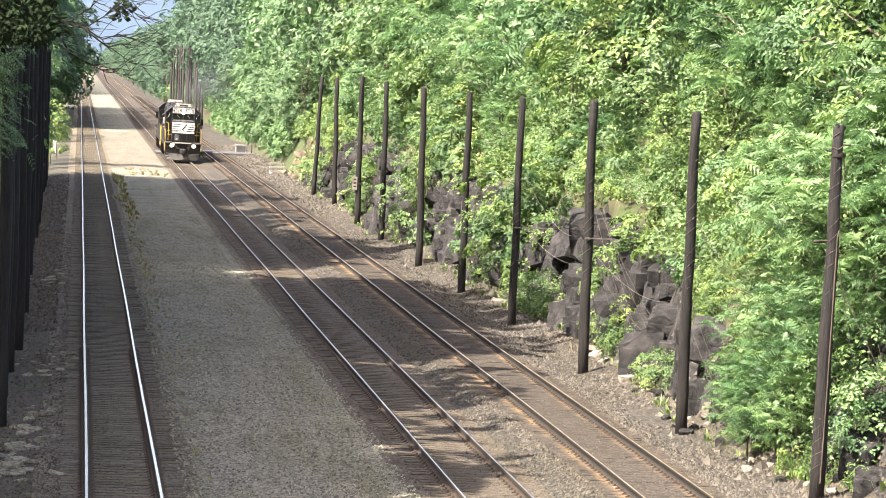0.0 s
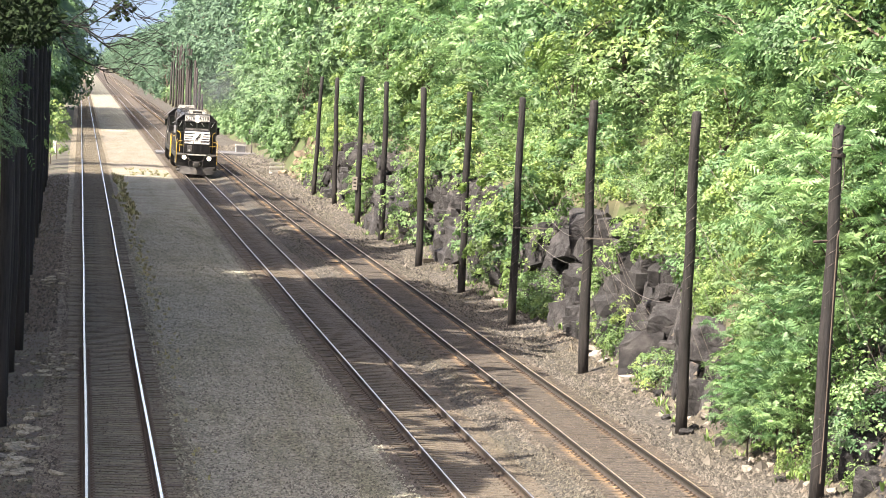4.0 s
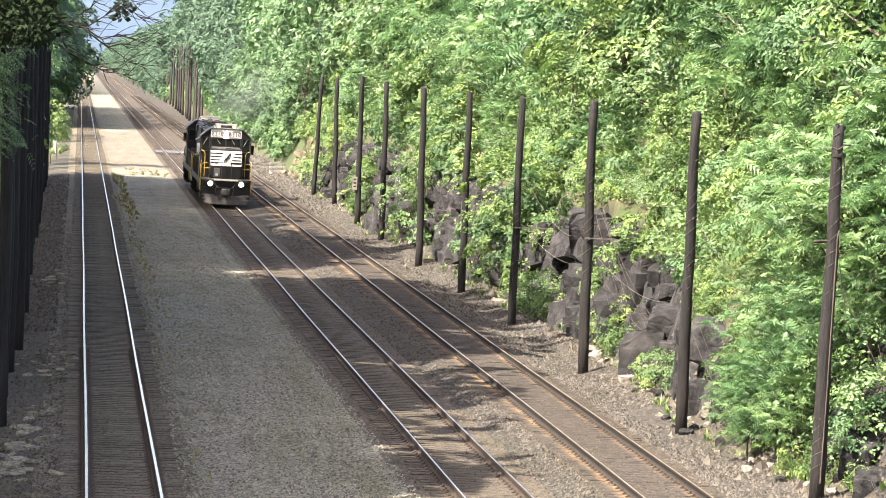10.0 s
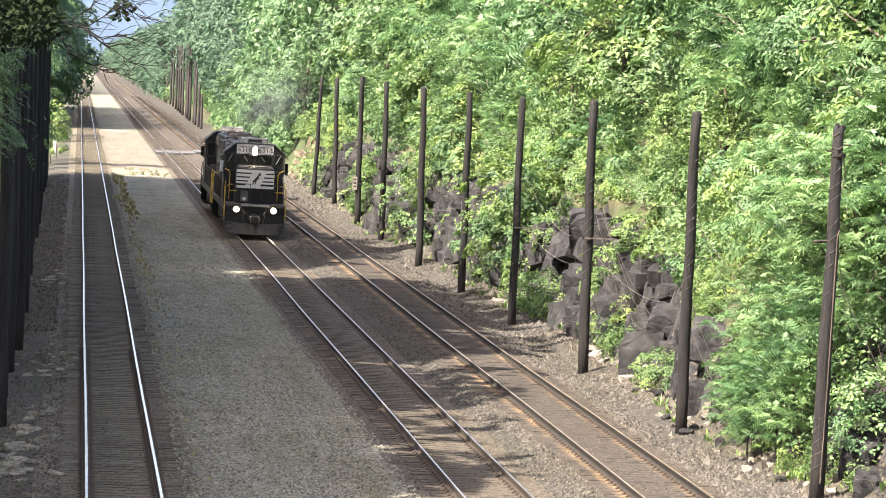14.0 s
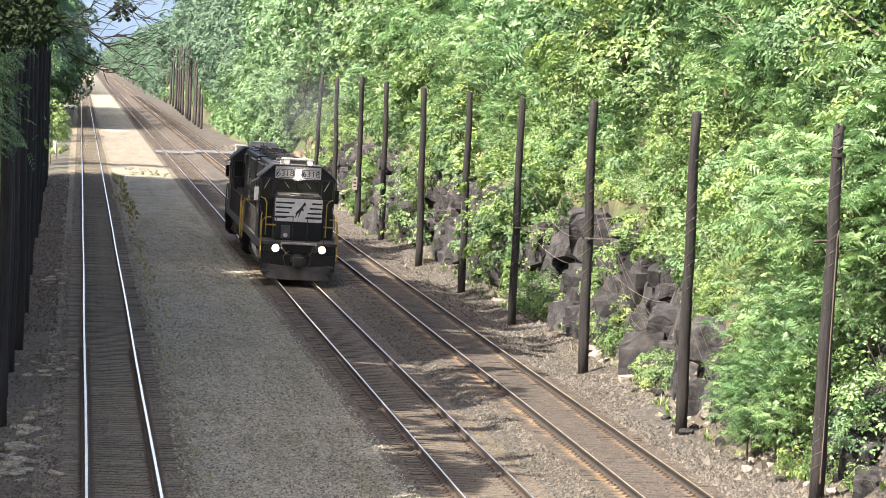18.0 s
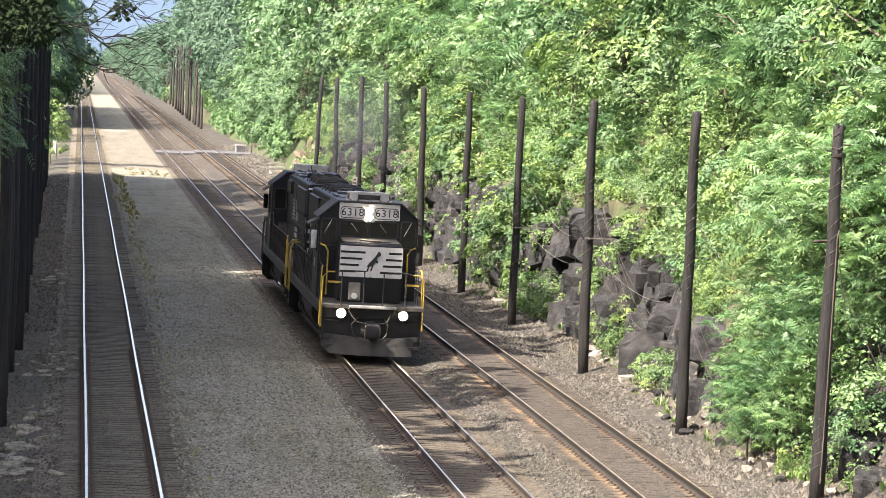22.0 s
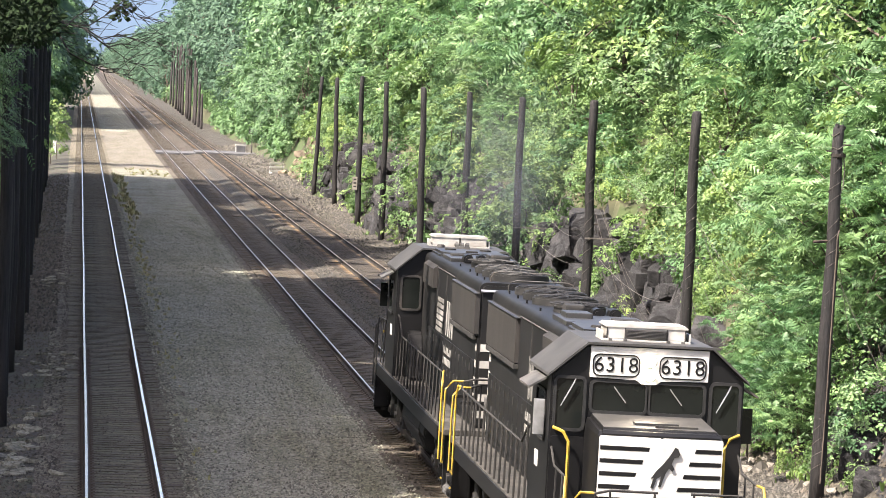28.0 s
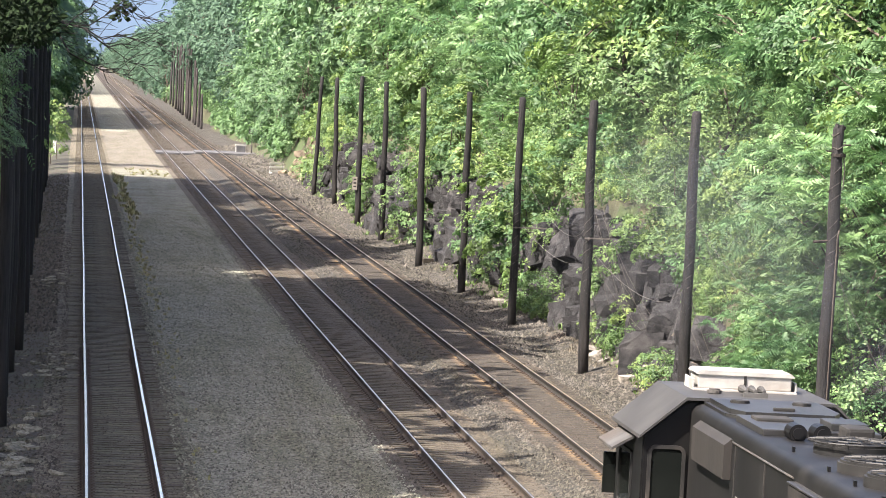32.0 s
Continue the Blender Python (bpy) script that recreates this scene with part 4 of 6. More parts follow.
# ---- rocks ----
def rock_mesh(name, seed, material, stretch=(1, 1, 1), cuts=9, worn=0.025):
    """A block split along joints: broad flat faces, worn arrises."""
    rng = random.Random(seed)
    bm = boxed(-0.62 * stretch[0], 0.62 * stretch[0], -0.62 * stretch[1], 0.62 * stretch[1], -0.62 * stretch[2], 0.62 * stretch[2])
    for _ in range(cuts):
        n = Vector((rng.gauss(0, 1), rng.gauss(0, 1), rng.gauss(0, 1))).normalized()
        reach = max(v.co.dot(n) for v in bm.verts)
        p = n * reach * rng.uniform(0.66, 0.92)
        r = bmesh.ops.bisect_plane(bm, geom=bm.verts[:] + bm.edges[:] + bm.faces[:], plane_co=p, plane_no=n, clear_outer=True)
        es = [e for e in r["geom_cut"] if isinstance(e, bmesh.types.BMEdge)]
        if es:
            bmesh.ops.contextual_create(bm, geom=es)
    bmesh.ops.remove_doubles(bm, verts=bm.verts[:], dist=0.02)
    if worn:
        bmesh.ops.bevel(bm, geom=bm.edges[:], offset=worn, segments=1, affect="EDGES", clamp_overlap=True)
    bmesh.ops.triangulate(bm, faces=bm.faces[:])
    for reach in (0.4, 0.26):
        bmesh.ops.subdivide_edges(bm, edges=[e for e in bm.edges if e.calc_length() > reach], cuts=1, use_grid_fill=True)
        bmesh.ops.triangulate(bm, faces=bm.faces[:])
    at = Vector((seed * 1.7, 0, 0))
    for v in bm.verts:
        v.co += v.co.normalized() * (0.05 * noise.noise(v.co * 1.5 + at) + 0.05 * noise.noise(v.co * 4.6 + at)) + noise.noise_vector(v.co * 5.5 + at) * 0.035
    bmesh.ops.recalc_face_normals(bm, faces=bm.faces)
    me = bpy.data.meshes.new(name)
    bm.to_mesh(me)
    bm.free()
    me.materials.append(material)
    return me


ROCKS = [rock_mesh("rock", 600 + i, M_ROCK, ((1, 1.2, 1.1), (0.8, 1.5, 0.9), (1, 1, 1.4))[i % 3], 7, 0.012) for i in range(8)]
for me in ROCKS:
    me.shade_smooth()
    me.set_sharp_from_angle(angle=0.33)
TAN = [rock_mesh("broken_rock", 640 + i, M_TANROCK, (1, 1.3, 0.7), 8, 0.0) for i in range(4)]
PALE = [rock_mesh("broken_rock", 650 + i, M_PALEROCK, (1, 1.3, 0.6), 7, 0.0) for i in range(4)]


def rock(y, z, wide, high, seed, d=None):
    """A block of the cut face, sunk into the slope."""
    r = random.Random(seed)
    depth = max(0.0, z) * 0.42 + 0.25 if d is None else d
    m = pose(float(hill_foot(y)) + depth, y, z, r.uniform(-14, 14), r.uniform(-20, 8), r.choice((0, 180)) + r.uniform(-28, 28))
    ob = place("rock", ROCKS[seed % 8], None, m @ Matrix.Diagonal((wide * 0.62, wide * 0.8, high * 0.78, 1)))
    tagged(ob, "large dark grey rock in the cut face" if wide > 1.6 else "dark grey angular rock in the cut face", "rock", "rocks of the cut")


rng = random.Random(5)
# the bare bluff between the second and third pole, and the blocks beside it
BLUFF = ((115.9, 0.42, 1.75, 1.45), (122.1, 0.93, 1.3, 1.0), (115.5, 1.5, 1.25, 0.85), (126.0, 0.57, 0.6, 1.55), (128.1, 0.3, 0.65, 1.1), (125.9, 1.86, 1.1, 1.05), (119.7, 2.85, 0.85, 0.75), (120.3, 1.85, 0.8, 0.65),
         (105.3, 1.78, 1.4, 1.15), (110.8, 1.4, 0.7, 0.8), (102.5, 0.15, 0.9, 1.2), (99.4, 0.6, 0.7, 0.95), (102.9, 1.15, 0.6, 0.45), (100.3, 1.3, 0.75, 0.7), (118.9, 2.3, 0.75, 0.55), (123.6, 0.0, 0.6, 0.85),
         (118.4, 1.0, 1.1, 0.8), (112.6, 0.9, 0.9, 0.8), (108.4, 1.0, 0.8, 0.7), (107.0, 0.4, 0.7, 0.6), (123.8, 2.6, 0.8, 0.6), (121.6, 1.4, 0.8, 0.5), (111.9, 0.3, 0.7, 0.6), (84.2, 1.0, 1.2, 1.2), (83.0, 0.35, 0.8, 0.6), (86.6, 0.4, 0.8, 0.7), (126.0, 2.7, 0.8, 0.7), (117.0, -0.05, 0.5, 0.35), (119.5, -0.05, 0.6, 0.4))
for i, (y, z, w, h) in enumerate(BLUFF):
    rock(y, z, w, h, i)
y, k = 127.0, 20
while y < 292:
    for z in (0.3, 1.0, 1.75, 2.5, 3.2):
        if noise.noise((y * 0.16, z * 0.5, 2.0)) > -0.12 and rng.random() < 0.82:
            w = rng.uniform(0.6, 1.65)
            rock(y + rng.uniform(-0.7, 0.7), z + rng.uniform(-0.3, 0.3), w, w * rng.uniform(0.45, 0.85), k)
        k += 1
    y += 1.4 + (y - 127) * 0.004
for i in range(90):  # rubble under the near bushes
    y = rng.uniform(81, 113)
    x = float(hill_foot(y)) + rng.uniform(-0.55, 0.6)
    s = rng.uniform(0.06, 0.2)
    dark = rng.random() < 0.5
    tagged(place("broken_rock", ROCKS[i % 8] if dark else PALE[i % 4], None, pose(x, y, gz(x, y) + s * 0.15, rng.uniform(-30, 30), rng.uniform(-30, 30), rng.uniform(0, 360)) @ Matrix.Diagonal((s, s, s, 1))), "dark broken stone at the slope's foot" if dark else "pale broken stone fallen at the slope's foot", "rock", "fallen stones")
for i in range(66):  # broken stone at the foot of the slope
    y = rng.choice((122, 118, 150, 294, 298, 302, 306, 310, 314)) + rng.uniform(-4, 4)
    x = float(hill_foot(y)) + (rng.uniform(-0.3, 1.7) if y > 280 else -0.3 + rng.uniform(-0.6, 0.8))
    s = rng.uniform(0.12, 0.4) * (2.0 if y > 280 else 1)
    tagged(place("broken_rock", (TAN if y > 280 else PALE)[i % 4], None, pose(x, y, gz(x, y) + s * 0.15, rng.uniform(-20, 20), rng.uniform(-20, 20), rng.uniform(0, 360)) @ Matrix.Diagonal((s, s, s, 1))), "pale broken stone fallen at the slope's foot", "rock", "fallen stones")


def scatter(name, P, label, material, seed):
    """Loose stones, each a small uneven wedge, as one object."""
    r = np.random.default_rng(seed)
    P = np.array(P)
    n = len(P)
    base = np.array([(-1, -0.8, -0.3), (0.9, -1, -0.3), (1, 0.8, -0.3), (-0.8, 1, -0.3), (0.05, 0.0, 1.0)])
    quads = [(0, 1, 4), (1, 2, 4), (2, 3, 4), (3, 0, 4)]
    Q = base[None] * r.uniform(0.6, 1.35, (n, 5, 3)) * P[:, 2][:, None, None]
    a = r.uniform(0, math.tau, n)
    c, s = np.cos(a)[:, None], np.sin(a)[:, None]
    Q = np.stack([Q[:, :, 0] * c - Q[:, :, 1] * s, Q[:, :, 0] * s + Q[:, :, 1] * c, Q[:, :, 2]], 2)
    Q += np.stack([P[:, 0], P[:, 1], ground_z(P[:, 0], P[:, 1]) + 0.12 * P[:, 2]], 1)[:, None, :]
    F = [tuple(5 * k + v for v in f) for k in range(n) for f in quads]
    return tagged(place(name, mesh_of(name, Q.reshape(-1, 3), F, material)), label, "stones", kind="stuff")


def strew(r, n, x0, x1, y0, y1, s0, s1, power=1.5):
    return np.stack([r.uniform(x0, x1, n), y0 + (y1 - y0) * r.random(n) ** power, s0 + (s1 - s0) * r.random(n) ** 2], 1)


M_LOOSE = stone_mat("loose_pale_stone", (0.0125, 0.0113, 0.0096), (0.124, 0.113, 0.0965))
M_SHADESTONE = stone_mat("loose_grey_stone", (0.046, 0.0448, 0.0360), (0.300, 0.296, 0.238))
M_DARKSTONE = stone_mat("dark_bed_stone", (0.030, 0.0255, 0.0205), (0.120, 0.103, 0.083))
r = np.random.default_rng(61)
scatter("loose_stones", np.concatenate([strew(r, 27000, 14.2, 17.0, 79, 240, 0.018, 0.055), strew(r, 200, 14.8, 17.2, 80, 220, 0.07, 0.17), strew(r, 3500, 14.4, 17.0, 240, 420, 0.04, 0.13), strew(r, 8000, 10.45, 11.45, 79, 220, 0.02, 0.045)]), "loose pale stones on the verge", M_LOOSE, 3)
scatter("loose_stones", np.concatenate([strew(r, 40000, 2.45, 7.55, 77, 230, 0.017, 0.042)] ), "loose grey ballast stones", M_SHADESTONE, 4)
scatter("loose_stones", np.concatenate([strew(r, 12000, -2.1, -0.12, 77, 200, 0.016, 0.045), strew(r, 5000, -2.2, -0.5, 130, 300, 0.03, 0.1), strew(r, 5000, 16.0, 17.6, 78, 135, 0.02, 0.09), strew(r, 6500, -0.3, 2.6, 77, 160, 0.014, 0.032), strew(r, 6500, 7.5, 10.6, 77, 160, 0.014, 0.032), strew(r, 6500, 11.3, 14.3, 78, 160, 0.014, 0.032)]), "dark stones between the ties", M_DARKSTONE, 5)


# ---- locomotives ----
M_BLACK = mat("black_locomotive_paint", (0.0030, 0.0030, 0.0034), (0.0064, 0.0063, 0.0067), 1.2, 0.46, bump=0.05, bscale=6, stain=(0.0115, 0.0104, 0.0096), sscale=0.9, stretch=(1, 1, 0.35), stain_at=(0.5, 0.85))
M_HOOD = mat("weathered_black_hood_paint", (0.0036, 0.0036, 0.0039), (0.0085, 0.0083, 0.0084), 1.6, 0.55, bump=0.06, bscale=5, stain=(0.026, 0.0245, 0.0232), sscale=1.7, stretch=(1, 1, 0.12), stain_at=(0.52, 0.9))
M_GLASS = mat("dark_cab_glass", (0.006, 0.0075, 0.007), (0.011, 0.013, 0.012), 1, 0.08)
for m in (M_BLACK, M_HOOD, M_GLASS):
    m.node_tree.nodes["Principled BSDF"].inputs["Specular IOR Level"].default_value = 0.3
M_OFFWHITE = mat("off_white_dirty_paint", (0.28, 0.272, 0.255), (0.43, 0.42, 0.395), 2.5, 0.5, stain=(0.24, 0.21, 0.18), sscale=1.8, stain_at=(0.5, 0.75))
M_DUSTROOF = mat("dusty_grey_roof_paint", (0.024, 0.0236, 0.0232), (0.05, 0.049, 0.0475), 1.4, 0.6, bump=0.08, bscale=7, stain=(0.035, 0.034, 0.033), sscale=1.1)
M_DIRTYWHITE = mat("grimy_white_paint", (0.16, 0.155, 0.145), (0.36, 0.35, 0.33), 2.2, 0.55, stain=(0.09, 0.085, 0.08), sscale=1.6, stain_at=(0.45, 0.7))
M_SOOT = mat("sooty_roof_paint", (0.014, 0.014, 0.0142), (0.034, 0.0337, 0.0335), 1.6, 0.45, bump=0.1, bscale=8, stain=(0.010, 0.0098, 0.0096), sscale=0.7)
M_BROWN = mat("dusty_brown_shutter", (0.0115, 0.0102, 0.0093), (0.025, 0.0222, 0.0202), 1.5, 0.65, stretch=(1, 1, 0.15), bump=0.2, bscale=20)
M_WHITE = mat("white_stripe_paint", (0.46, 0.447, 0.42), (0.61, 0.60, 0.575), 2.5, 0.5, stain=(0.40, 0.375, 0.335), sscale=1.4, stain_at=(0.55, 0.8))
M_FAN = mat("black_fan_housing", (0.005, 0.005, 0.0054), (0.016, 0.0157, 0.0155), 2.2, 0.6, bump=0.1, bscale=8, stain=(0.03, 0.0285, 0.027), sscale=1.6)
M_DECK = mat("dusty_walkway_plate", (0.022, 0.020, 0.0175), (0.062, 0.056, 0.049), 2.2, 0.8, bump=0.25, bscale=18, stain=(0.016, 0.015, 0.014), sscale=1.3)
M_YELLOW = mat("yellow_handrail_paint", (0.30, 0.205, 0.024), (0.43, 0.30, 0.04), 4, 0.5, stain=(0.25, 0.16, 0.04), sscale=3)
M_GREYIRON = mat("worn_grey_iron", (0.032, 0.031, 0.030), (0.085, 0.083, 0.08), 2.5, 0.7, bump=0.3, bscale=12, stain=(0.06, 0.05, 0.042), sscale=1.2)
M_PLOUGH = mat("dark_scuffed_plough_steel", (0.0075, 0.0072, 0.0071), (0.021, 0.0201, 0.0193), 2.5, 0.65, bump=0.3, bscale=10, stain=(0.045, 0.038, 0.033), sscale=1.5)
M_RUNNING = mat("dusty_running_gear", (0.0085, 0.0080, 0.0077), (0.026, 0.0242, 0.0225), 3, 0.8, bump=0.3, bscale=15)
M_RUBBER = mat("black_window_rubber", (0.006, 0.006, 0.006), (0.014, 0.014, 0.014), 5, 0.6)
M_LIT = glow_mat("lit_lamp_lens", (1.0, 0.88, 0.68), 60.0)
M_LAMPRIM = mat("lamp_rim", (0.35, 0.35, 0.35), (0.6, 0.6, 0.6), 4, 0.35, metal=0.8)

LENGTH = 20.5


def lettering(text, size, parent, m, material, name="lettering"):
    cu = bpy.data.curves.new(name, "FONT")
    cu.body, cu.size, cu.align_x, cu.align_y, cu.extrude, cu.offset, cu.space_character = text, size, "CENTER", "CENTER", 0.004, 0.0, 1.08
    tmp = new("tmp_letters", cu)
    bpy.context.view_layer.update()
    me = bpy.data.meshes.new_from_object(tmp.evaluated_get(bpy.context.evaluated_depsgraph_get()))
    bpy.data.objects.remove(tmp)
    me.materials.clear()
    me.materials.append(material)
    return place(name, me, parent, m)


def ring_outline(w, h, r, n=6):
    """A rounded rectangle, anticlockwise."""
    out = []
    for cx, cy, a in ((w / 2 - r, h / 2 - r, 0), (-w / 2 + r, h / 2 - r, 90), (-w / 2 + r, -h / 2 + r, 180), (w / 2 - r, -h / 2 + r, 270)):
        for k in range(n + 1):
            t = radians(a + 90 * k / n)
            out.append((cx + r * math.cos(t), cy + r * math.sin(t)))
    return out


def frame_ring(w, h, r, t, depth):
    """A rounded frame lying in x and z, its front at -y."""
    bm = bmesh.new()
    a, b = ring_outline(w, h, r), ring_outline(w - 2 * t, h - 2 * t, max(r - t, 0.01))
    rows = [[bm.verts.new((p[0], y, p[1])) for p in q] for q, y in ((a, 0), (a, -depth), (b, -depth), (b, 0))]
    n = len(a)
    for i in range(3):
        for k in range(n):
            bm.faces.new((rows[i][k], rows[i][(k + 1) % n], rows[i + 1][(k + 1) % n], rows[i + 1][k]))
    bmesh.ops.recalc_face_normals(bm, faces=bm.faces)
    return bm


def panel(w, h, r, depth):
    """A rounded plate in x and z with its front at -y."""
    return prism(bmesh.new(), ring_outline(w, h, r, 4), "y", -depth, 0.0)


def at_front(x, y, z, rz=0.0, rx=0.0):
    return pose(x, y, z, rx, 0, rz)


def window(parent, m, w, h, r=0.08, rim=None):
    pane = part("window_pane", panel(w, h, r, 0.012), M_GLASS, parent)
    pane.matrix_basis = m
    ring = part("window_frame", frame_ring(w + 0.09, h + 0.09, r + 0.03, 0.05, 0.03), rim or M_RUBBER, parent)
    ring.matrix_basis = m
    return pane


def wheelset_mesh():
    bm = bmesh.new()
    disc(bm, (0, 0, 0), (1, 0, 0), 0.09, 1.9, 12)
    for s in (-1, 1):
        disc(bm, (s * 0.755, 0, 0), (1, 0, 0), 0.508, 0.12, 28, 0.015)
        disc(bm, (s * 0.70, 0, 0), (1, 0, 0), 0.535, 0.03, 28)
        disc(bm, (s * 0.82, 0, 0), (1, 0, 0), 0.16, 0.09, 12)
        for k in range(6):
            a = k * math.tau / 6
            disc(bm, (s * 0.818, 0.3 * math.cos(a), 0.3 * math.sin(a)), (1, 0, 0), 0.05, 0.02, 8)
    me = bpy.data.meshes.new("wheelset")
    bm.to_mesh(me)
    bm.free()
    me.materials.append(M_RUNNING)
    return me


WHEELSET = wheelset_mesh()
WHEEL_Y = (2.55, 4.25, 5.95, 14.55, 16.25, 17.95)


def build_locomotive(label, lead):
    loco = tagged(new("locomotive"), label, "locomotive", "coupled locomotives")
    P = lambda name, bm, m, lab="", smooth=False, parent=loco: part(name, bm, m, parent, lab, smooth)
    # frame, deck, fuel tank, pilot
    P("underframe", boxed(-1.42, 1.42, 0.75, LENGTH - 0.75, 1.22, 1.52, bevel=0.02), M_BLACK)
    deck = boxed(-1.55, 1.55, 0.62, LENGTH - 0.62, 1.52, 1.64, bevel=0.015)
    P("walkway", deck, M_DECK, "dusty dark walkway deck")
    for s in (-1, 1):
        P("side_sill", boxed(s * 1.553 - 0.02, s * 1.553 + 0.02, 1.9, LENGTH - 1.9, 1.30, 1.60, bevel=0.008), M_BLACK)
    bm = prism(bmesh.new(), [(-1.35, 1.2), (-1.42, 0.9), (-1.25, 0.5), (-0.8, 0.32), (0.8, 0.32), (1.25, 0.5), (1.42, 0.9), (1.35, 1.2)], "y", 8.0, 12.5)
    bmesh.ops.bevel(bm, geom=[e for e in bm.edges], offset=0.05, segments=2, affect="EDGES")
    P("fuel_tank", bm, M_RUNNING, "dusty black fuel tank")
    for s in (-1, 1):
        bm = bmesh.new()
        disc(bm, (s * 1.2, 13.15, 1.0), (0, 1, 0), 0.2, 1.1, 16, 0.04)
        P("air_tank", bm, M_RUNNING)
    for end in (0, 1):  # both ends alike
        flip = Matrix.Identity(4) if not end else Matrix.Translation((0, LENGTH, 0)) @ pose(0, 0, 0, 0, 0, 180)
        def E(name, bm, m, lab="", smooth=False):
            bm.transform(flip)
            return part(name, bm, m, loco, lab, smooth)
        # plough: two blades meeting in a blunt prow
        bm = bmesh.new()
        rows = []
        for x, yb, yt, zb, zt in ((-1.5, 0.78, 0.86, 0.36, 0.74), (-1.25, 0.60, 0.76, 0.14, 0.72), (-0.45, 0.42, 0.62, 0.12, 0.66), (0.0, 0.38, 0.6, 0.12, 0.64), (0.45, 0.42, 0.62, 0.12, 0.66), (1.25, 0.60, 0.76, 0.14, 0.72), (1.5, 0.78, 0.86, 0.36, 0.74)):
            rows.append([bm.verts.new(v) for v in ((x, yb, zb), (x, yb + 0.10, (zb + zt) / 2), (x, yt, zt), (x, yt + 0.06, zt), (x, yb + 0.18, (zb + zt) / 2), (x, yb + 0.08, zb))])
        for a, b in zip(rows, rows[1:]):
            for k in range(6):
                bm.faces.new((a[k], a[(k + 1) % 6], b[(k + 1) % 6], b[k]))
        bm.faces.new(rows[0]), bm.faces.new(rows[-1])
        bmesh.ops.recalc_face_normals(bm, faces=bm.faces)
        E("snowplough", bm, M_PLOUGH, "worn grey steel snowplough")
        E("pilot_plate", boxed(-1.52, 1.52, 0.84, 0.92, 0.42, 1.60, bevel=0.02), M_BLACK)
        E("anticlimber", boxed(-0.72, 0.72, 0.50, 0.85, 1.55, 1.64, bevel=0.02), M_DIRTYWHITE if not end else M_GREYIRON, "pale worn end sill")
        bm = boxed(-0.16, 0.16, 0.0, 0.9, 0.72, 1.0, bevel=0.04)
        box(bm, -0.24, 0.2, -0.06, 0.26, 0.66, 1.08, bevel=0.06)
        disc(bm, (0.0, 0.80, 0.86), (0, 1, 0), 0.32, 0.1, 18)
        E("coupler", bm, M_PLOUGH, "dark cast knuckle coupler", True)
        for s, w in ((-1, 0.62), (1, 0.5)):
            bm = bmesh.new()
            tube(bm, [(s * 0.35, 0.8, 1.3), (s * w, 0.62, 1.05), (s * w * 0.9, 0.55, 0.75), (s * w * 0.6, 0.5, 0.6)], 0.025, 6)
            E("air_hose", bm, M_RUBBER)
        bm = bmesh.new()
        tube(bm, [(-0.75, 0.72, 1.5), (-0.5, 0.5, 1.15), (0.0, 0.42, 1.05), (0.45, 0.5, 1.15), (0.6, 0.7, 1.48)], 0.02, 6)
        E("control_hose", bm, M_PLOUGH)
        for s in (-1, 1):
            bm = bmesh.new()  # steps
            for k, z in enumerate((0.55, 0.88, 1.21)):
                box(bm, s * 1.38 - 0.17, s * 1.38 + 0.17, 0.95, 1.4, z, z + 0.03)
            box(bm, s * 1.2 - 0.015, s * 1.2 + 0.015, 0.95, 1.45, 0.5, 1.52)
            box(bm, s * 1.38 - 0.17, s * 1.38 + 0.17, 1.40, 1.44, 0.5, 1.52)
            E("step_well", bm, M_BLACK)
            for k, z in enumerate((0.60, 0.93)):
                E("step_edge", boxed(s * 1.38 - 0.17, s * 1.38 + 0.17, 0.93, 0.95, z, z + 0.045), M_YELLOW if lead or end else M_RUNNING)
            for z0, z1, y0 in ((0.58, 0.69, 0.735), (0.33, 0.43, 0.665)):  # dark blocks stand in for shaded foot openings in the plough's wings
                E("step_shade_block", boxed(s * 1.28 - 0.16, s * 1.28 + 0.16, y0, y0 + 0.12, z0, z1, bevel=0.015), M_RUBBER)
            bm = bmesh.new()  # yellow grab rails at the steps
            tube(bm, [(s * 1.56, 0.80, 0.95), (s * 1.56, 0.80, 1.9), (s * 1.55, 0.80, 2.45), (s * 1.40, 0.80, 2.62), (s * 1.2, 0.76, 2.62)], 0.023, 6)
            E("grab_rail", bm, M_YELLOW if lead or end else M_RUNNING, "painted grab rail")
            bm = bmesh.new()
            tube(bm, [(s * 1.56, 1.5, 0.95), (s * 1.56, 1.5, 2.45), (s * 1.54, 1.62, 2.72), (s * 1.5, 1.95, 2.72)], 0.023, 6)
            E("grab_rail", bm, M_YELLOW if lead or end else M_RUNNING, "painted grab rail")
            bm = bmesh.new()  # end handrail
            tube(bm, [(s * 1.2, 0.70, 2.62), (s * 0.98, 0.62, 2.68), (s * 0.25, 0.60, 2.68)], 0.022, 6)
            for q in (0.98, 0.3):
                tube(bm, [(s * q, 0.60, 1.64), (s * q, 0.60, 2.68)], 0.02, 6)
            E("end_handrail", bm, M_RUNNING)
            E("toe_board", boxed(s * 1.18 - 0.22, s * 1.18 + 0.22, 0.75, 0.79, 2.28, 2.34), M_YELLOW if not end else M_BLACK)
            bm = bmesh.new()
            tube(bm, [(s * 0.62, 0.70, 1.55), (s * 1.02, 0.80, 1.12), (s * 1.42, 0.82, 1.15)], 0.018, 6)
            E("uncoupling_lever", bm, M_PLOUGH)
            # ditch lamps on the end sill
            bm = bmesh.new()
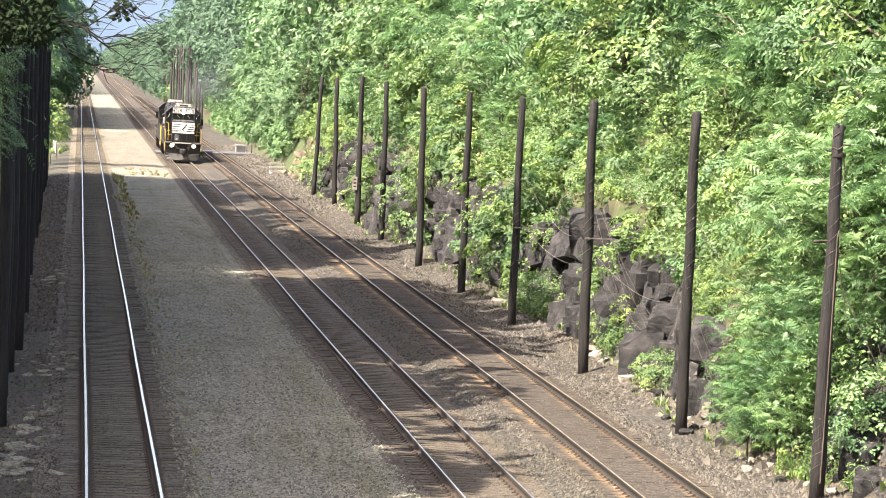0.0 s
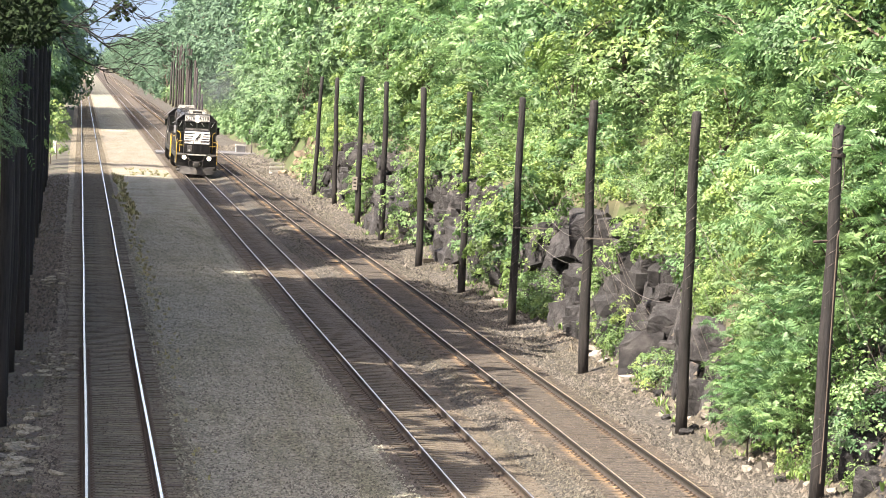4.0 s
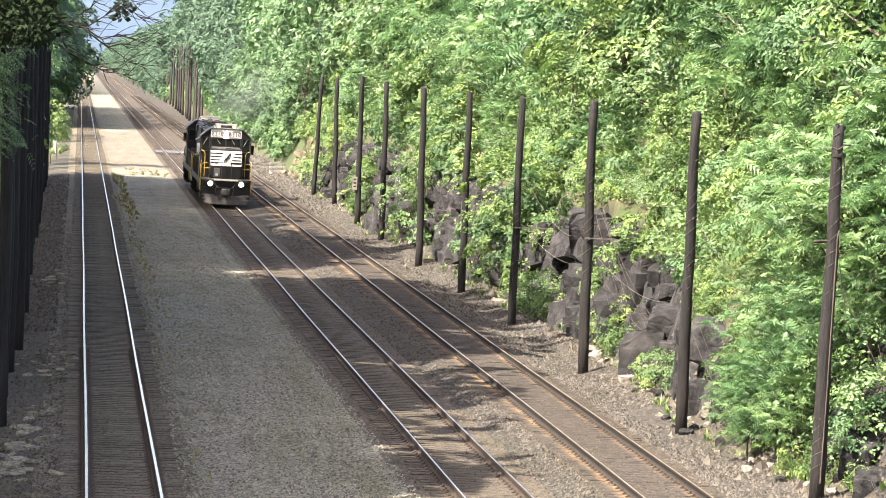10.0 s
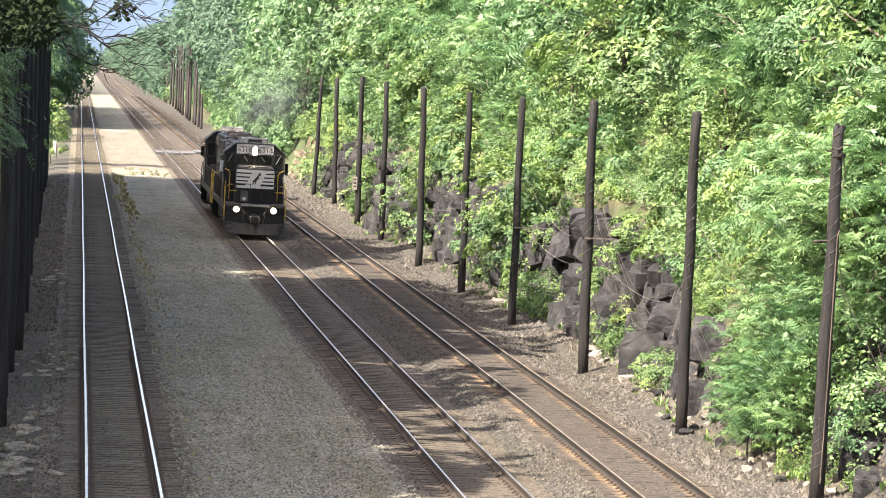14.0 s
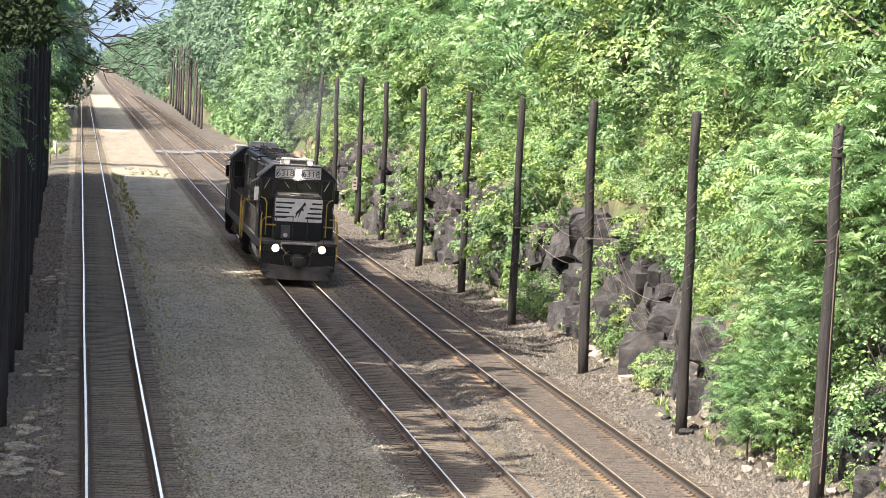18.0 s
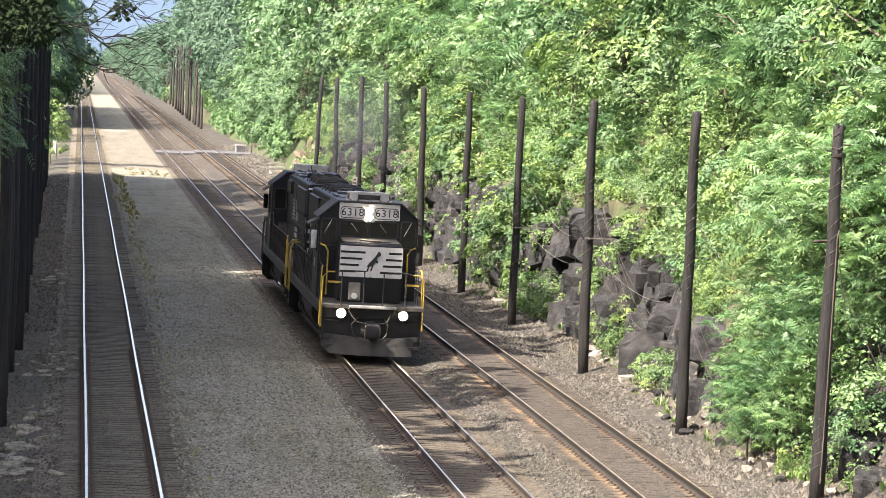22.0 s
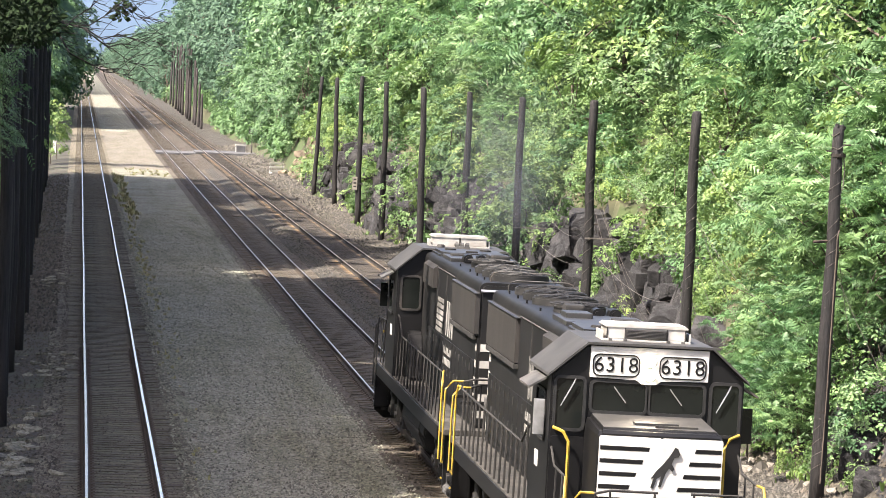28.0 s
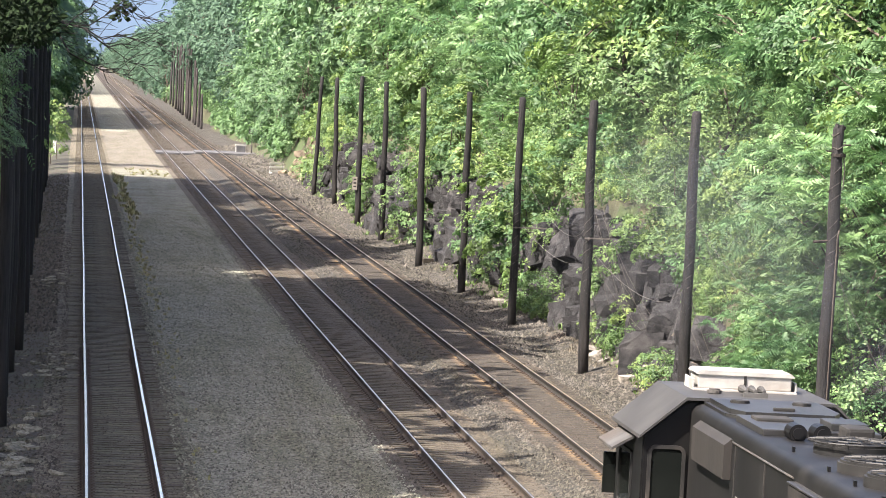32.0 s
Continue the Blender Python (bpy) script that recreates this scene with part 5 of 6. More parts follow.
            disc(bm, (s * 0.95, 0.74, 1.37), (0, 1, 0), 0.15, 0.22, 18, 0.02)
            E("ditch_lamp", bm, M_LAMPRIM)
            bm = bmesh.new()
            disc(bm, (s * 0.95, 0.625, 1.37), (0, 1, 0), 0.13, 0.012, 18)
            E("headlight", bm, M_LIT if (lead and not end) else M_GLASS, "glowing ditch light" if (lead and not end) else "")
        bm = boxed(-0.76, -0.40, 0.66, 0.80, 1.78, 2.32, bevel=0.03)
        E("junction_box", bm, M_GREYIRON)
        bm = bmesh.new()
        disc(bm, (-0.58, 0.63, 1.92), (0, 1, 0), 0.09, 0.08, 14)
        E("plug_cover", bm, M_LAMPRIM)
    # short nose with a blunt prow
    bm = bmesh.new()
    prof = [(-0.98, 2.22), (0.0, 2.16), (0.98, 2.22), (0.98, 3.98), (-0.98, 3.98)]
    lo = [bm.verts.new((x, y, 1.62)) for x, y in prof]
    mid = [bm.verts.new((x, y, 3.37)) for x, y in prof]
    top = [bm.verts.new((x * 0.96, y + (0.16 if y < 3 else 0), 3.47 if y < 3 else 3.55)) for x, y in prof]
    for a, b in ((lo, mid), (mid, top)):
        for k in range(5):
            bm.faces.new((a[k], a[(k + 1) % 5], b[(k + 1) % 5], b[k]))
    bm.faces.new(top), bm.faces.new(lo[::-1])
    bmesh.ops.recalc_face_normals(bm, faces=bm.faces)
    bmesh.ops.bevel(bm, geom=[e for e in bm.edges if e.calc_face_angle(0) > 0.3], offset=0.05, segments=2, affect="EDGES")
    nose = P("nose", bm, M_BLACK, "short black nose hood")
    P("nose_vent", boxed(-0.35, 0.35, 2.75, 3.0, 3.50, 3.545, bevel=0.01), M_SOOT)
    P("nose_door_bar", boxed(-0.05, 0.62, 2.55, 2.62, 3.485, 3.525), M_RUNNING)
    bm = prism(bmesh.new(), [(2.42, 3.475), (3.92, 3.549), (3.92, 3.561), (2.42, 3.487)], "x", -0.88, 0.88)
    P("nose_top", bm, M_DUSTROOF, "dust-grey top sheet of the nose")
    tilt = math.degrees(math.atan2(0.06, 0.95))
    if lead:
        # the nose face: a white panel on each half, dark stripes from its edges, a plain dark shape in the middle
        for s in (-1, 1):
            m = pose(s * 0.485, 2.188, 0, 0, 0, s * tilt)
            ob = P("emblem_ground", prism(bmesh.new(), ring_outline(0.972, 0.95, 0.03, 2), "y", -0.016, 0.0), M_WHITE, "white painted nose panel")
            ob.matrix_basis = m @ Matrix.Translation((0, 0, 2.895))
            for k in range(4):
                z = 3.185 - 0.2 * k
                a, b = (-0.466, 0.31 - 0.095 * k) if s < 0 else (0.04 - 0.085 * k, 0.466)
                lean = 0.02
                bm = prism(bmesh.new(), [(a, z - 0.033), (b - (lean if s < 0 else 0), z - 0.033), (b, z + 0.033), (a + (lean if s > 0 else 0), z + 0.033)], "y", -0.021, -0.012)
                ob = P("stripe", bm, M_BLACK, "black painted stripe")
                ob.matrix_basis = m
        shape = [(-0.16, 2.64), (-0.09, 2.64), (-0.08, 2.80), (0.0, 2.86), (0.01, 2.66), (0.07, 2.66), (0.08, 2.9), (0.12, 3.0), (0.22, 2.94), (0.25, 2.99), (0.15, 3.08), (0.16, 3.19), (0.25, 3.21), (0.27, 3.26), (0.18, 3.36), (0.11, 3.38), (0.05, 3.22), (-0.05, 3.06), (-0.14, 2.96), (-0.22, 2.80), (-0.15, 2.82)]
        bm = prism(bmesh.new(), [(0.68 * (x + 0.35 * (z - 3.0)), 2.91 + 0.86 * (z - 3.0)) for x, z in shape], "y", -0.03, -0.004)  # plain dark upright shape
        ob = P("emblem", bm, M_RUBBER, "dark plain emblem shape")
        ob.matrix_basis = pose(0.05, 2.158, 0, 0, 0, 0)
    # cab
    C0, C1 = 3.95, 6.45
    prof = [(-1.55, 1.62), (-1.55, 4.17), (-0.98, 4.65), (0.98, 4.65), (1.55, 4.17), (1.55, 1.62)]
    bm = prism(bmesh.new(), prof, "y", C0, C1)
    bmesh.ops.bevel(bm, geom=[e for e in bm.edges if e.calc_face_angle(0) > 0.3], offset=0.025, segments=2, affect="EDGES")
    P("cab", bm, M_BLACK, "black painted crew cab")
    bm = bmesh.new()  # roof sheet with a lip
    rp = [(-1.62, 4.125), (-1.0, 4.66), (1.0, 4.66), (1.62, 4.125), (1.61, 4.17), (1.0, 4.70), (-1.0, 4.70), (-1.61, 4.17)]
    prism(bm, rp, "y", C0 - 0.10, C1 + 0.12)
    P("cab_roof", bm, M_DUSTROOF, "grey sooty cab roof")
    F = C0 - 0.004
    # number board over the windscreen
    if lead:
        bm = prism(bmesh.new(), [(-0.95, 4.14), (-0.95, 4.635), (0.95, 4.635), (0.95, 4.14), (0.2, 4.12), (0.12, 4.06), (-0.12, 4.06), (-0.2, 4.12)], "y", F - 0.05, F)
        P("number_board", bm, M_WHITE, "white number board over the windscreen")
        for s in (-1, 1):
            ring = P("board_outline", frame_ring(0.76, 0.36, 0.11, 0.022, 0.012), M_BLACK)
            ring.matrix_basis = pose(s * 0.535, F - 0.05, 4.34)
            lettering("6318", 0.34, loco, pose(s * 0.535, F - 0.056, 4.34, 90), M_BLACK, "road_number")
        for z in (4.43, 4.21):
            bm = bmesh.new()
            disc(bm, (0, F - 0.06, z), (0, 1, 0), 0.105, 0.05, 18, 0.012)
            P("lamp_housing", bm, M_LAMPRIM)
            bm = bmesh.new()
            disc(bm, (0, F - 0.088, z), (0, 1, 0), 0.088, 0.012, 18)
            P("headlight", bm, M_LIT, "glowing headlight")
    else:
        P("number_board", prism(bmesh.new(), [(-0.95, 4.13), (-0.95, 4.57), (0.95, 4.57), (0.95, 4.13)], "y", F - 0.05, F), M_WHITE, "white number board")
    # windows
    for s in (-1, 1):
        window(loco, at_front(s * 0.465, F, 3.835), 0.86, 0.46)
        window(loco, at_front(s * 1.25, F, 3.70), 0.44, 0.80)
        window(loco, pose(s * 1.553, 5.05, 3.45, 0, 0, s * 90), 1.1, 0.75)
        window(loco, pose(s * 1.22, C1 + 0.004, 3.62, 0, 0, 180), 0.42, 0.75, rim=M_PLOUGH)
        bm = bmesh.new()
        tube(bm, [(s * 1.25 - 0.14, F - 0.05, 3.66), (s * 1.25 + 0.08, F - 0.06, 4.10)], 0.010, 4)
        tube(bm, [(s * 1.25 - 0.10, F - 0.055, 3.74), (s * 1.25 + 0.06, F - 0.06, 4.05)], 0.015, 4)
        P("wiper", bm, M_LAMPRIM)
        bm = bmesh.new()
        tube(bm, [(s * 0.45 - 0.1, F - 0.05, 4.0), (s * 0.45 + 0.1, F - 0.05, 3.75)], 0.01, 4)
        P("wiper", bm, M_LAMPRIM)
        # sunshade and mirror
        bm = prism(bmesh.new(), [(s * 1.55, 4.06), (s * 1.86, 3.88), (s * 1.86, 3.915), (s * 1.55, 4.10)], "y", 4.35, 5.75)
        P("sunshade", bm, M_GREYIRON, "grey metal sunshade over the side window")
        P("wind_deflector", boxed(s * 1.68 - 0.09, s * 1.68 + 0.09, 4.3, 4.34, 3.15, 3.72, bevel=0.01), M_LAMPRIM if s < 0 else M_GLASS)
        bm = bmesh.new()  # cab front grab rail
        tube(bm, [(s * 1.50, 3.86, 3.32), (s * 1.34, 3.78, 3.26), (s * 1.25, 3.76, 3.1), (s * 1.25, 3.76, 1.75)], 0.028, 6)
        P("grab_rail", bm, M_YELLOW if lead else M_RUNNING, "yellow grab rail")
        P("cab_number_patch", boxed(s * 1.556 - 0.006, s * 1.556 + 0.006, 5.2, 5.6, 2.55, 2.8), M_WHITE)
    P("door_plate", boxed(1.02, 1.10, F - 0.01, F, 2.95, 3.1), M_YELLOW)
    bm = panel(0.62, 1.75, 0.06, 0.025)
    ob = P("cab_door", bm, M_BLACK)
    ob.matrix_basis = pose(-1.22, F + 0.001, 2.3)
    # cooling unit on the cab roof: tray, body with pale end blocks, lid
    ac = P("air_conditioner", boxed(-0.78, 0.78, 4.36, 5.28, 4.69, 4.73, bevel=0.01), M_OFFWHITE, "off-white roof cooling unit")
    part("housing", boxed(-0.70, 0.70, 4.44, 5.22, 4.73, 4.95, bevel=0.02), M_OFFWHITE, ac)
    part("lid", prism(bmesh.new(), [(-0.74, 4.95), (-0.68, 4.99), (0.68, 4.99), (0.74, 4.95), (0.73, 4.93), (-0.73, 4.93)], "y", 4.425, 5.24), M_OFFWHITE, ac, "curved sheet lid")
    part("grille", boxed(-0.36, 0.36, 4.405, 4.445, 4.75, 4.90, bevel=0.01), M_BROWN, ac)
    for k in range(6):
        part("fin", boxed(-0.34, 0.34, 4.395, 4.41, 4.762 + 0.023 * k, 4.77 + 0.023 * k), M_GREYIRON, ac)
    for x in (-0.77, 0.77):
        part("end_plate", boxed(x - 0.012, x + 0.012, 4.42, 5.2, 4.73, 4.86), M_OFFWHITE, ac)
    for x in (-0.37, 0.37, -0.69, 0.69):
        part("edge_seam", boxed(x - 0.012, x + 0.012, 4.428, 4.446, 4.73, 4.92), M_RUNNING, ac)
    for x in (-0.64, -0.38, 0.38, 0.64):
        part("bracket", boxed(x - 0.03, x + 0.03, 4.32, 4.38, 4.66, 4.74), M_GREYIRON, ac)
    part("rear_seam", boxed(-0.02, 0.02, 5.215, 5.235, 4.74, 4.93), M_RUNNING, ac)
    ac.matrix_basis = Matrix.Translation((0, 4.82, 4.69)) @ Matrix.Diagonal((0.92, 0.92, 0.95, 1)) @ Matrix.Translation((0, -4.82, -4.69))
    # long hood with rounded roof edges
    H0, H1, HW = C1, LENGTH - 1.2, 0.92
    out = [(-HW, 1.62), (-HW, 4.47)] + [(-HW + 0.15 * (1 - math.cos(radians(a))), 4.47 + 0.15 * math.sin(radians(a))) for a in (15, 30, 45, 60, 75, 90)]
    out += [(-x, z) for x, z in out[::-1]]
    bm = prism(bmesh.new(), out, "y", H0, H1)
    bmesh.ops.bevel(bm, geom=[e for e in bm.edges if abs(e.verts[0].co.y - H1) < 1e-4 and abs(e.verts[1].co.y - H1) < 1e-4], offset=0.06, segments=2, affect="EDGES")
    hood = P("long_hood", bm, M_HOOD, "long black engine hood streaked with dust", True)
    hood.data.set_sharp_from_angle(angle=0.5)
    for s in (-1, 1):
        # doors along the hood
        for k in range(14):
            y = 8.35 + 0.76 * k
            ob = P("hood_door", boxed(s * (HW + 0.012) - 0.012, s * (HW + 0.012) + 0.012, y, y + 0.73, 1.72, 3.0, bevel=0.008), M_HOOD)
            part("latch", boxed(s * (HW + 0.03) - 0.012, s * (HW + 0.03) + 0.012, y + 0.62, y + 0.67, 2.25, 2.4), M_RUNNING, ob)
            part("hinge", boxed(s * (HW + 0.028) - 0.01, s * (HW + 0.028) + 0.01, y + 0.02, y + 0.07, 2.75, 2.9), M_RUNNING, ob)
        bm = prism(bmesh.new(), [(s * (HW - 0.02), 3.95), (s * (HW + 0.10), 3.95), (s * (HW + 0.10), 4.38), (s * (HW - 0.12), 4.56)], "y", 7.25, 9.8)
        P("filter_box", bm, M_BROWN, "dusty sloping air filter box")
        bm = bmesh.new()
        prism(bm, [(s * (HW - 0.02), 3.56), (s * (HW + 0.08), 3.56), (s * (HW + 0.08), 4.36), (s * (HW - 0.02), 4.42)], "y", 14.2, H1 - 0.03)
        P("radiator", bm, M_BROWN, "brown dusty radiator shutter panel")
        P("radiator_lip", boxed(s * (HW + 0.05) - 0.045, s * (HW + 0.05) + 0.045, 14.15, H1, 4.375, 4.40, bevel=0.01), M_SOOT)
        P("radiator_lip", boxed(s * (HW + 0.04) - 0.05, s * (HW + 0.04) + 0.05, 14.2, H1 - 0.1, 3.44, 3.54, bevel=0.012), M_RUNNING)
        for y in (10.1, 12.2):
            P("hood_seam", boxed(s * (HW + 0.004) - 0.008, s * (HW + 0.004) + 0.008, y, y + 0.03, 3.02, 4.4), M_RUNNING)
        bm = bmesh.new()
        tube(bm, [(s * (HW + 0.01), 9.9, 4.43), (s * (HW + 0.01), 14.1, 4.43)], 0.014, 5)
        P("gutter_pipe", bm, M_GREYIRON)
        # sloping blower duct behind the cab
        bm = prism(bmesh.new(), [(6.46, 2.3), (6.46, 2.75), (6.75, 2.7), (7.6, 2.0), (7.75, 1.66), (6.46, 1.66)], "x", s * (HW - 0.02), s * (HW + 0.34))
        bmesh.ops.bevel(bm, geom=bm.edges[:], offset=0.05, segments=2, affect="EDGES")
        P("blower_duct", bm, M_BLACK, "dark sloping blower duct")
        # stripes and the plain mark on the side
        for k in range(5):
            z = 1.85 + 0.34 * k
            P("stripe", boxed(s * HW - 0.004, s * HW + 0.004, H1 - 0.36, H1 - 0.065, z, z + 0.15), M_OFFWHITE, "white painted stripe")
        y0, m0 = (8.7, 10.75) if s < 0 else (10.0, 12.4)
        side_x = (s * (HW - 0.004), s * (HW + 0.007))
        for k in range(6):
            z = 3.03 + 0.135 * k
            P("stripe", prism(bmesh.new(), [(y0 + 0.05 * k, z), (y0 + 1.7, z), (y0 + 1.75, z + 0.09), (y0 + 0.05 * k + 0.03, z + 0.09)], "x", *side_x), M_DIRTYWHITE, "dirty white painted stripe")
        for a in (m0, m0 + 0.9):
            bm = prism(bmesh.new(), [(a, 3.06), (a + 0.24, 3.06), (a + 0.48, 3.5), (a + 0.48, 3.06), (a + 0.72, 3.06), (a + 0.82, 3.82), (a + 0.58, 3.82), (a + 0.34, 3.4), (a + 0.34, 3.82), (a + 0.1, 3.82)], "x", *side_x)
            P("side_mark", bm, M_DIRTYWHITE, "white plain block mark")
        for z in (2.45, 2.68):
            for k in range(6):
                P("text_bar", boxed(s * (HW + 0.026) - 0.004, s * (HW + 0.026) + 0.004, m0 + 0.3 * k, m0 + 0.2 + 0.3 * k, z, z + 0.15), M_DIRTYWHITE)
        # side handrail on stanchions
        bm = bmesh.new()
        tube(bm, [(s * 1.5, 6.7, 3.1), (s * 1.5, 7.1, 3.05), (s * 1.5, 8.0, 2.68), (s * 1.5, LENGTH - 2.3, 2.68), (s * 1.5, LENGTH - 1.95, 2.72)], 0.021, 6)
        P("handrail", bm, M_RUNNING, "dark side handrail")
        for k in range(15):
            y = 7.1 + 0.78 * k
            bm = bmesh.new()
            tube(bm, [(s * 1.52, y, 1.45), (s * 1.5, y, 3.02 if k == 0 else 2.68)], 0.022, 5)
            P("stanchion", bm, M_RUNNING)
        bm = bmesh.new()
        tube(bm, [(s * 1.5, 1.95, 2.72), (s * 1.5, 3.4, 2.75), (s * 1.5, 3.9, 3.0)], 0.02, 6)
        for y in (2.3, 3.1):
            tube(bm, [(s * 1.52, y, 1.6), (s * 1.5, y, 2.73)], 0.018, 5)
        P("front_handrail", bm, M_RUNNING)
        # truck frames
        for base in (2.55, 14.55):
            c = base + 1.7
            prof = [(c - 2.35, 0.62), (c - 2.35, 0.92), (c - 1.9, 1.02), (c - 1.3, 0.86), (c - 0.4, 0.86), (c, 0.98), (c + 0.4, 0.86), (c + 1.3, 0.86), (c + 1.9, 1.02), (c + 2.35, 0.92), (c + 2.35, 0.62), (c + 1.3, 0.52), (c + 0.9, 0.70), (c - 0.9, 0.70), (c - 1.3, 0.52)]
            tr = P("truck_frame", prism(bmesh.new(), prof, "x", s * 0.98, s * 1.14), M_RUNNING, "dusty cast truck side frame")
            for k in (-1.7, 0, 1.7):
                part("journal_box", boxed(s * 1.12 - 0.10, s * 1.12 + 0.10, c + k - 0.17, c + k + 0.17, 0.36, 0.72, bevel=0.03), M_RUNNING, tr)
                bm = bmesh.new()
                disc(bm, (s * 1.24, c + k, 0.53), (1, 0, 0), 0.09, 0.05, 12)
                part("bearing_cap", bm, M_GREYIRON, tr)
            for k in (-0.85, 0.85):
                bm = bmesh.new()
                tube(bm, [(s * 1.2, c + k, 0.72 + 0.045 * j) for j in range(2)] + [(s * 1.2, c + k, 1.1)], 0.09, 10)
                part("spring", bm, M_RUNNING, tr)
            bm = bmesh.new()
            disc(bm, (s * 1.2, c - 0.85, 0.98), (0, 1, 0), 0.11, 0.36, 12)
            part("brake_cylinder", bm, M_RUNNING, tr)
    for k in range(5):
        z = 1.85 + 0.34 * k
        P("stripe", boxed(-HW + 0.07, HW - 0.07, H1 + 0.001, H1 + 0.006, z, z + 0.15), M_OFFWHITE, "white painted stripe")
    P("end_number_patch", boxed(-0.72, -0.28, H1 + 0.001, H1 + 0.012, 3.75, 4.0), M_WHITE)
    bm = bmesh.new()
    tube(bm, [(-0.9, H1 + 0.03, 4.45), (0.9, H1 + 0.03, 4.45)], 0.03, 6)
    P("end_grab", bm, M_LAMPRIM)
    # roof fittings
    ZR = 4.62
    bm = prism(bmesh.new(), [(-0.78, 6.6), (-0.78, 8.3), (-0.62, 8.75), (0.62, 8.75), (0.78, 8.3), (0.78, 6.6)], "z", ZR - 0.02, ZR + 0.10)
    bmesh.ops.bevel(bm, geom=[e for e in bm.edges if e.verts[0].co.z > ZR and e.verts[1].co.z > ZR], offset=0.06, segments=2, affect="EDGES")
    hatch = P("roof_hatch", bm, M_SOOT, "grey raised roof hatch")
    for x in (-0.4, 0.42):
        bm = bmesh.new()
        disc(bm, (x, 7.3, ZR + 0.11), (0, 0, 1), 0.13, 0.05, 16, 0.01)
        part("filler_cap", bm, M_RUNNING, hatch)
    part("grab", boxed(-0.12, 0.16, 8.3, 8.36, ZR + 0.10, ZR + 0.14, bevel=0.01), M_RUNNING, hatch)
    P("roof_plate", boxed(-0.74, 0.74, 8.9, 10.9, ZR - 0.01, ZR + 0.08, bevel=0.015), M_SOOT, "flat grey roof plate")
    P("roof_box", boxed(-0.62, -0.15, 9.9, 10.7, ZR + 0.03, ZR + 0.17, bevel=0.02), M_SOOT)
    P("roof_box", boxed(0.15, 0.62, 9.3, 9.8, ZR + 0.03, ZR + 0.12, bevel=0.02), M_RUNNING)
    for x in (0.10, 0.40):
        bm = bmesh.new()
        disc(bm, (x, 11.25, ZR + 0.09), (0, 1, 0), 0.11, 0.45, 16, 0.04)
        P("silencer", bm, M_BLACK, smooth=False)
    P("exhaust_pipe", boxed(-0.45, -0.10, 11.35, 11.9, ZR - 0.02, ZR + 0.22, bevel=0.04), M_RUNNING, "sooty exhaust outlet")
    for y, w in ((18.85, 0.66),):
        bm = bmesh.new()
        tube(bm, [(-w, y, ZR - 0.04), (-w, y, ZR + 0.12), (-w + 0.05, y, ZR + 0.18), (-w + 0.16, y, ZR + 0.215), (w - 0.16, y, ZR + 0.215), (w - 0.05, y, ZR + 0.18), (w, y, ZR + 0.10), (w, y, ZR - 0.06)], 0.014, 6)
        P("roof_grab", bm, M_GREYIRON)
    for k, y in enumerate((12.9, 15.1, 16.6, 18.1)):
        bm = bmesh.new()
        disc(bm, (0, y, ZR + 0.05), (0, 0, 1), 0.62 if k else 0.48, 0.19, 28, 0.03)
        fan = P("roof_fan", bm, M_FAN, "round sooty roof fan", True)
        fan.data.set_sharp_from_angle(angle=0.5)
        bm = bmesh.new()
        disc(bm, (0, y, ZR + 0.143), (0, 0, 1), 0.56 if k else 0.42, 0.01, 24)
        part("fan_well", bm, M_BLACK, fan)
        for q in (0.18, 0.36, 0.55):
            bm = bmesh.new()
            pts = [(q * math.cos(a * math.tau / 16), y + q * math.sin(a * math.tau / 16), ZR + 0.20 - 0.08 * q) for a in range(17)]
            tube(bm, pts, 0.011, 4, caps=False)
            part("guard_ring", bm, M_FAN, fan)
        for a in range(8):
            bm = bmesh.new()
            t = a * math.tau / 16
            tube(bm, [(0.56 * math.cos(t), y + 0.56 * math.sin(t), ZR + 0.155), (0, y, ZR + 0.20), (-0.56 * math.cos(t), y - 0.56 * math.sin(t), ZR + 0.155)], 0.009, 4)
            part("guard_bar", bm, M_FAN, fan)
        for s in (-1, 1):
            part("lifting_eye", boxed(s * 0.72 - 0.016, s * 0.72 + 0.016, y - 0.03, y + 0.03, ZR - 0.06, ZR + 0.06), M_BLACK, fan)
    bm = bmesh.new()  # horn
    for k, x in enumerate((-0.12, 0.0, 0.12)):
        tube(bm, [(x, 6.05, 4.78), (x, 5.75 - 0.05 * k, 4.78)], [0.025, 0.06], 8)
    box(bm, -0.16, 0.16, 6.0, 6.1, 4.69, 4.76)
    P("horn", bm, M_GREYIRON)
    bm = bmesh.new()
    disc(bm, (0.5, 5.7, 4.73), (0, 0, 1), 0.1, 0.08, 14, 0.02)
    P("antenna", bm, M_GREYIRON)
    wheels = []
    for y in WHEEL_Y:
        w = place("wheelset", WHEELSET, loco, pose(0, y, 0.508))
        wheels.append((w, y))
    return loco, wheels


LEAD, LEAD_WHEELS = build_locomotive("black diesel locomotive with white nose stripes and lit headlights", True)
TRAIL, TRAIL_WHEELS = build_locomotive("second black diesel locomotive coupled back to back", False)
SPEED, START = 10.206, 344.66 - 0.62
RAIL_X, RAIL_Z = TRACKS[1]


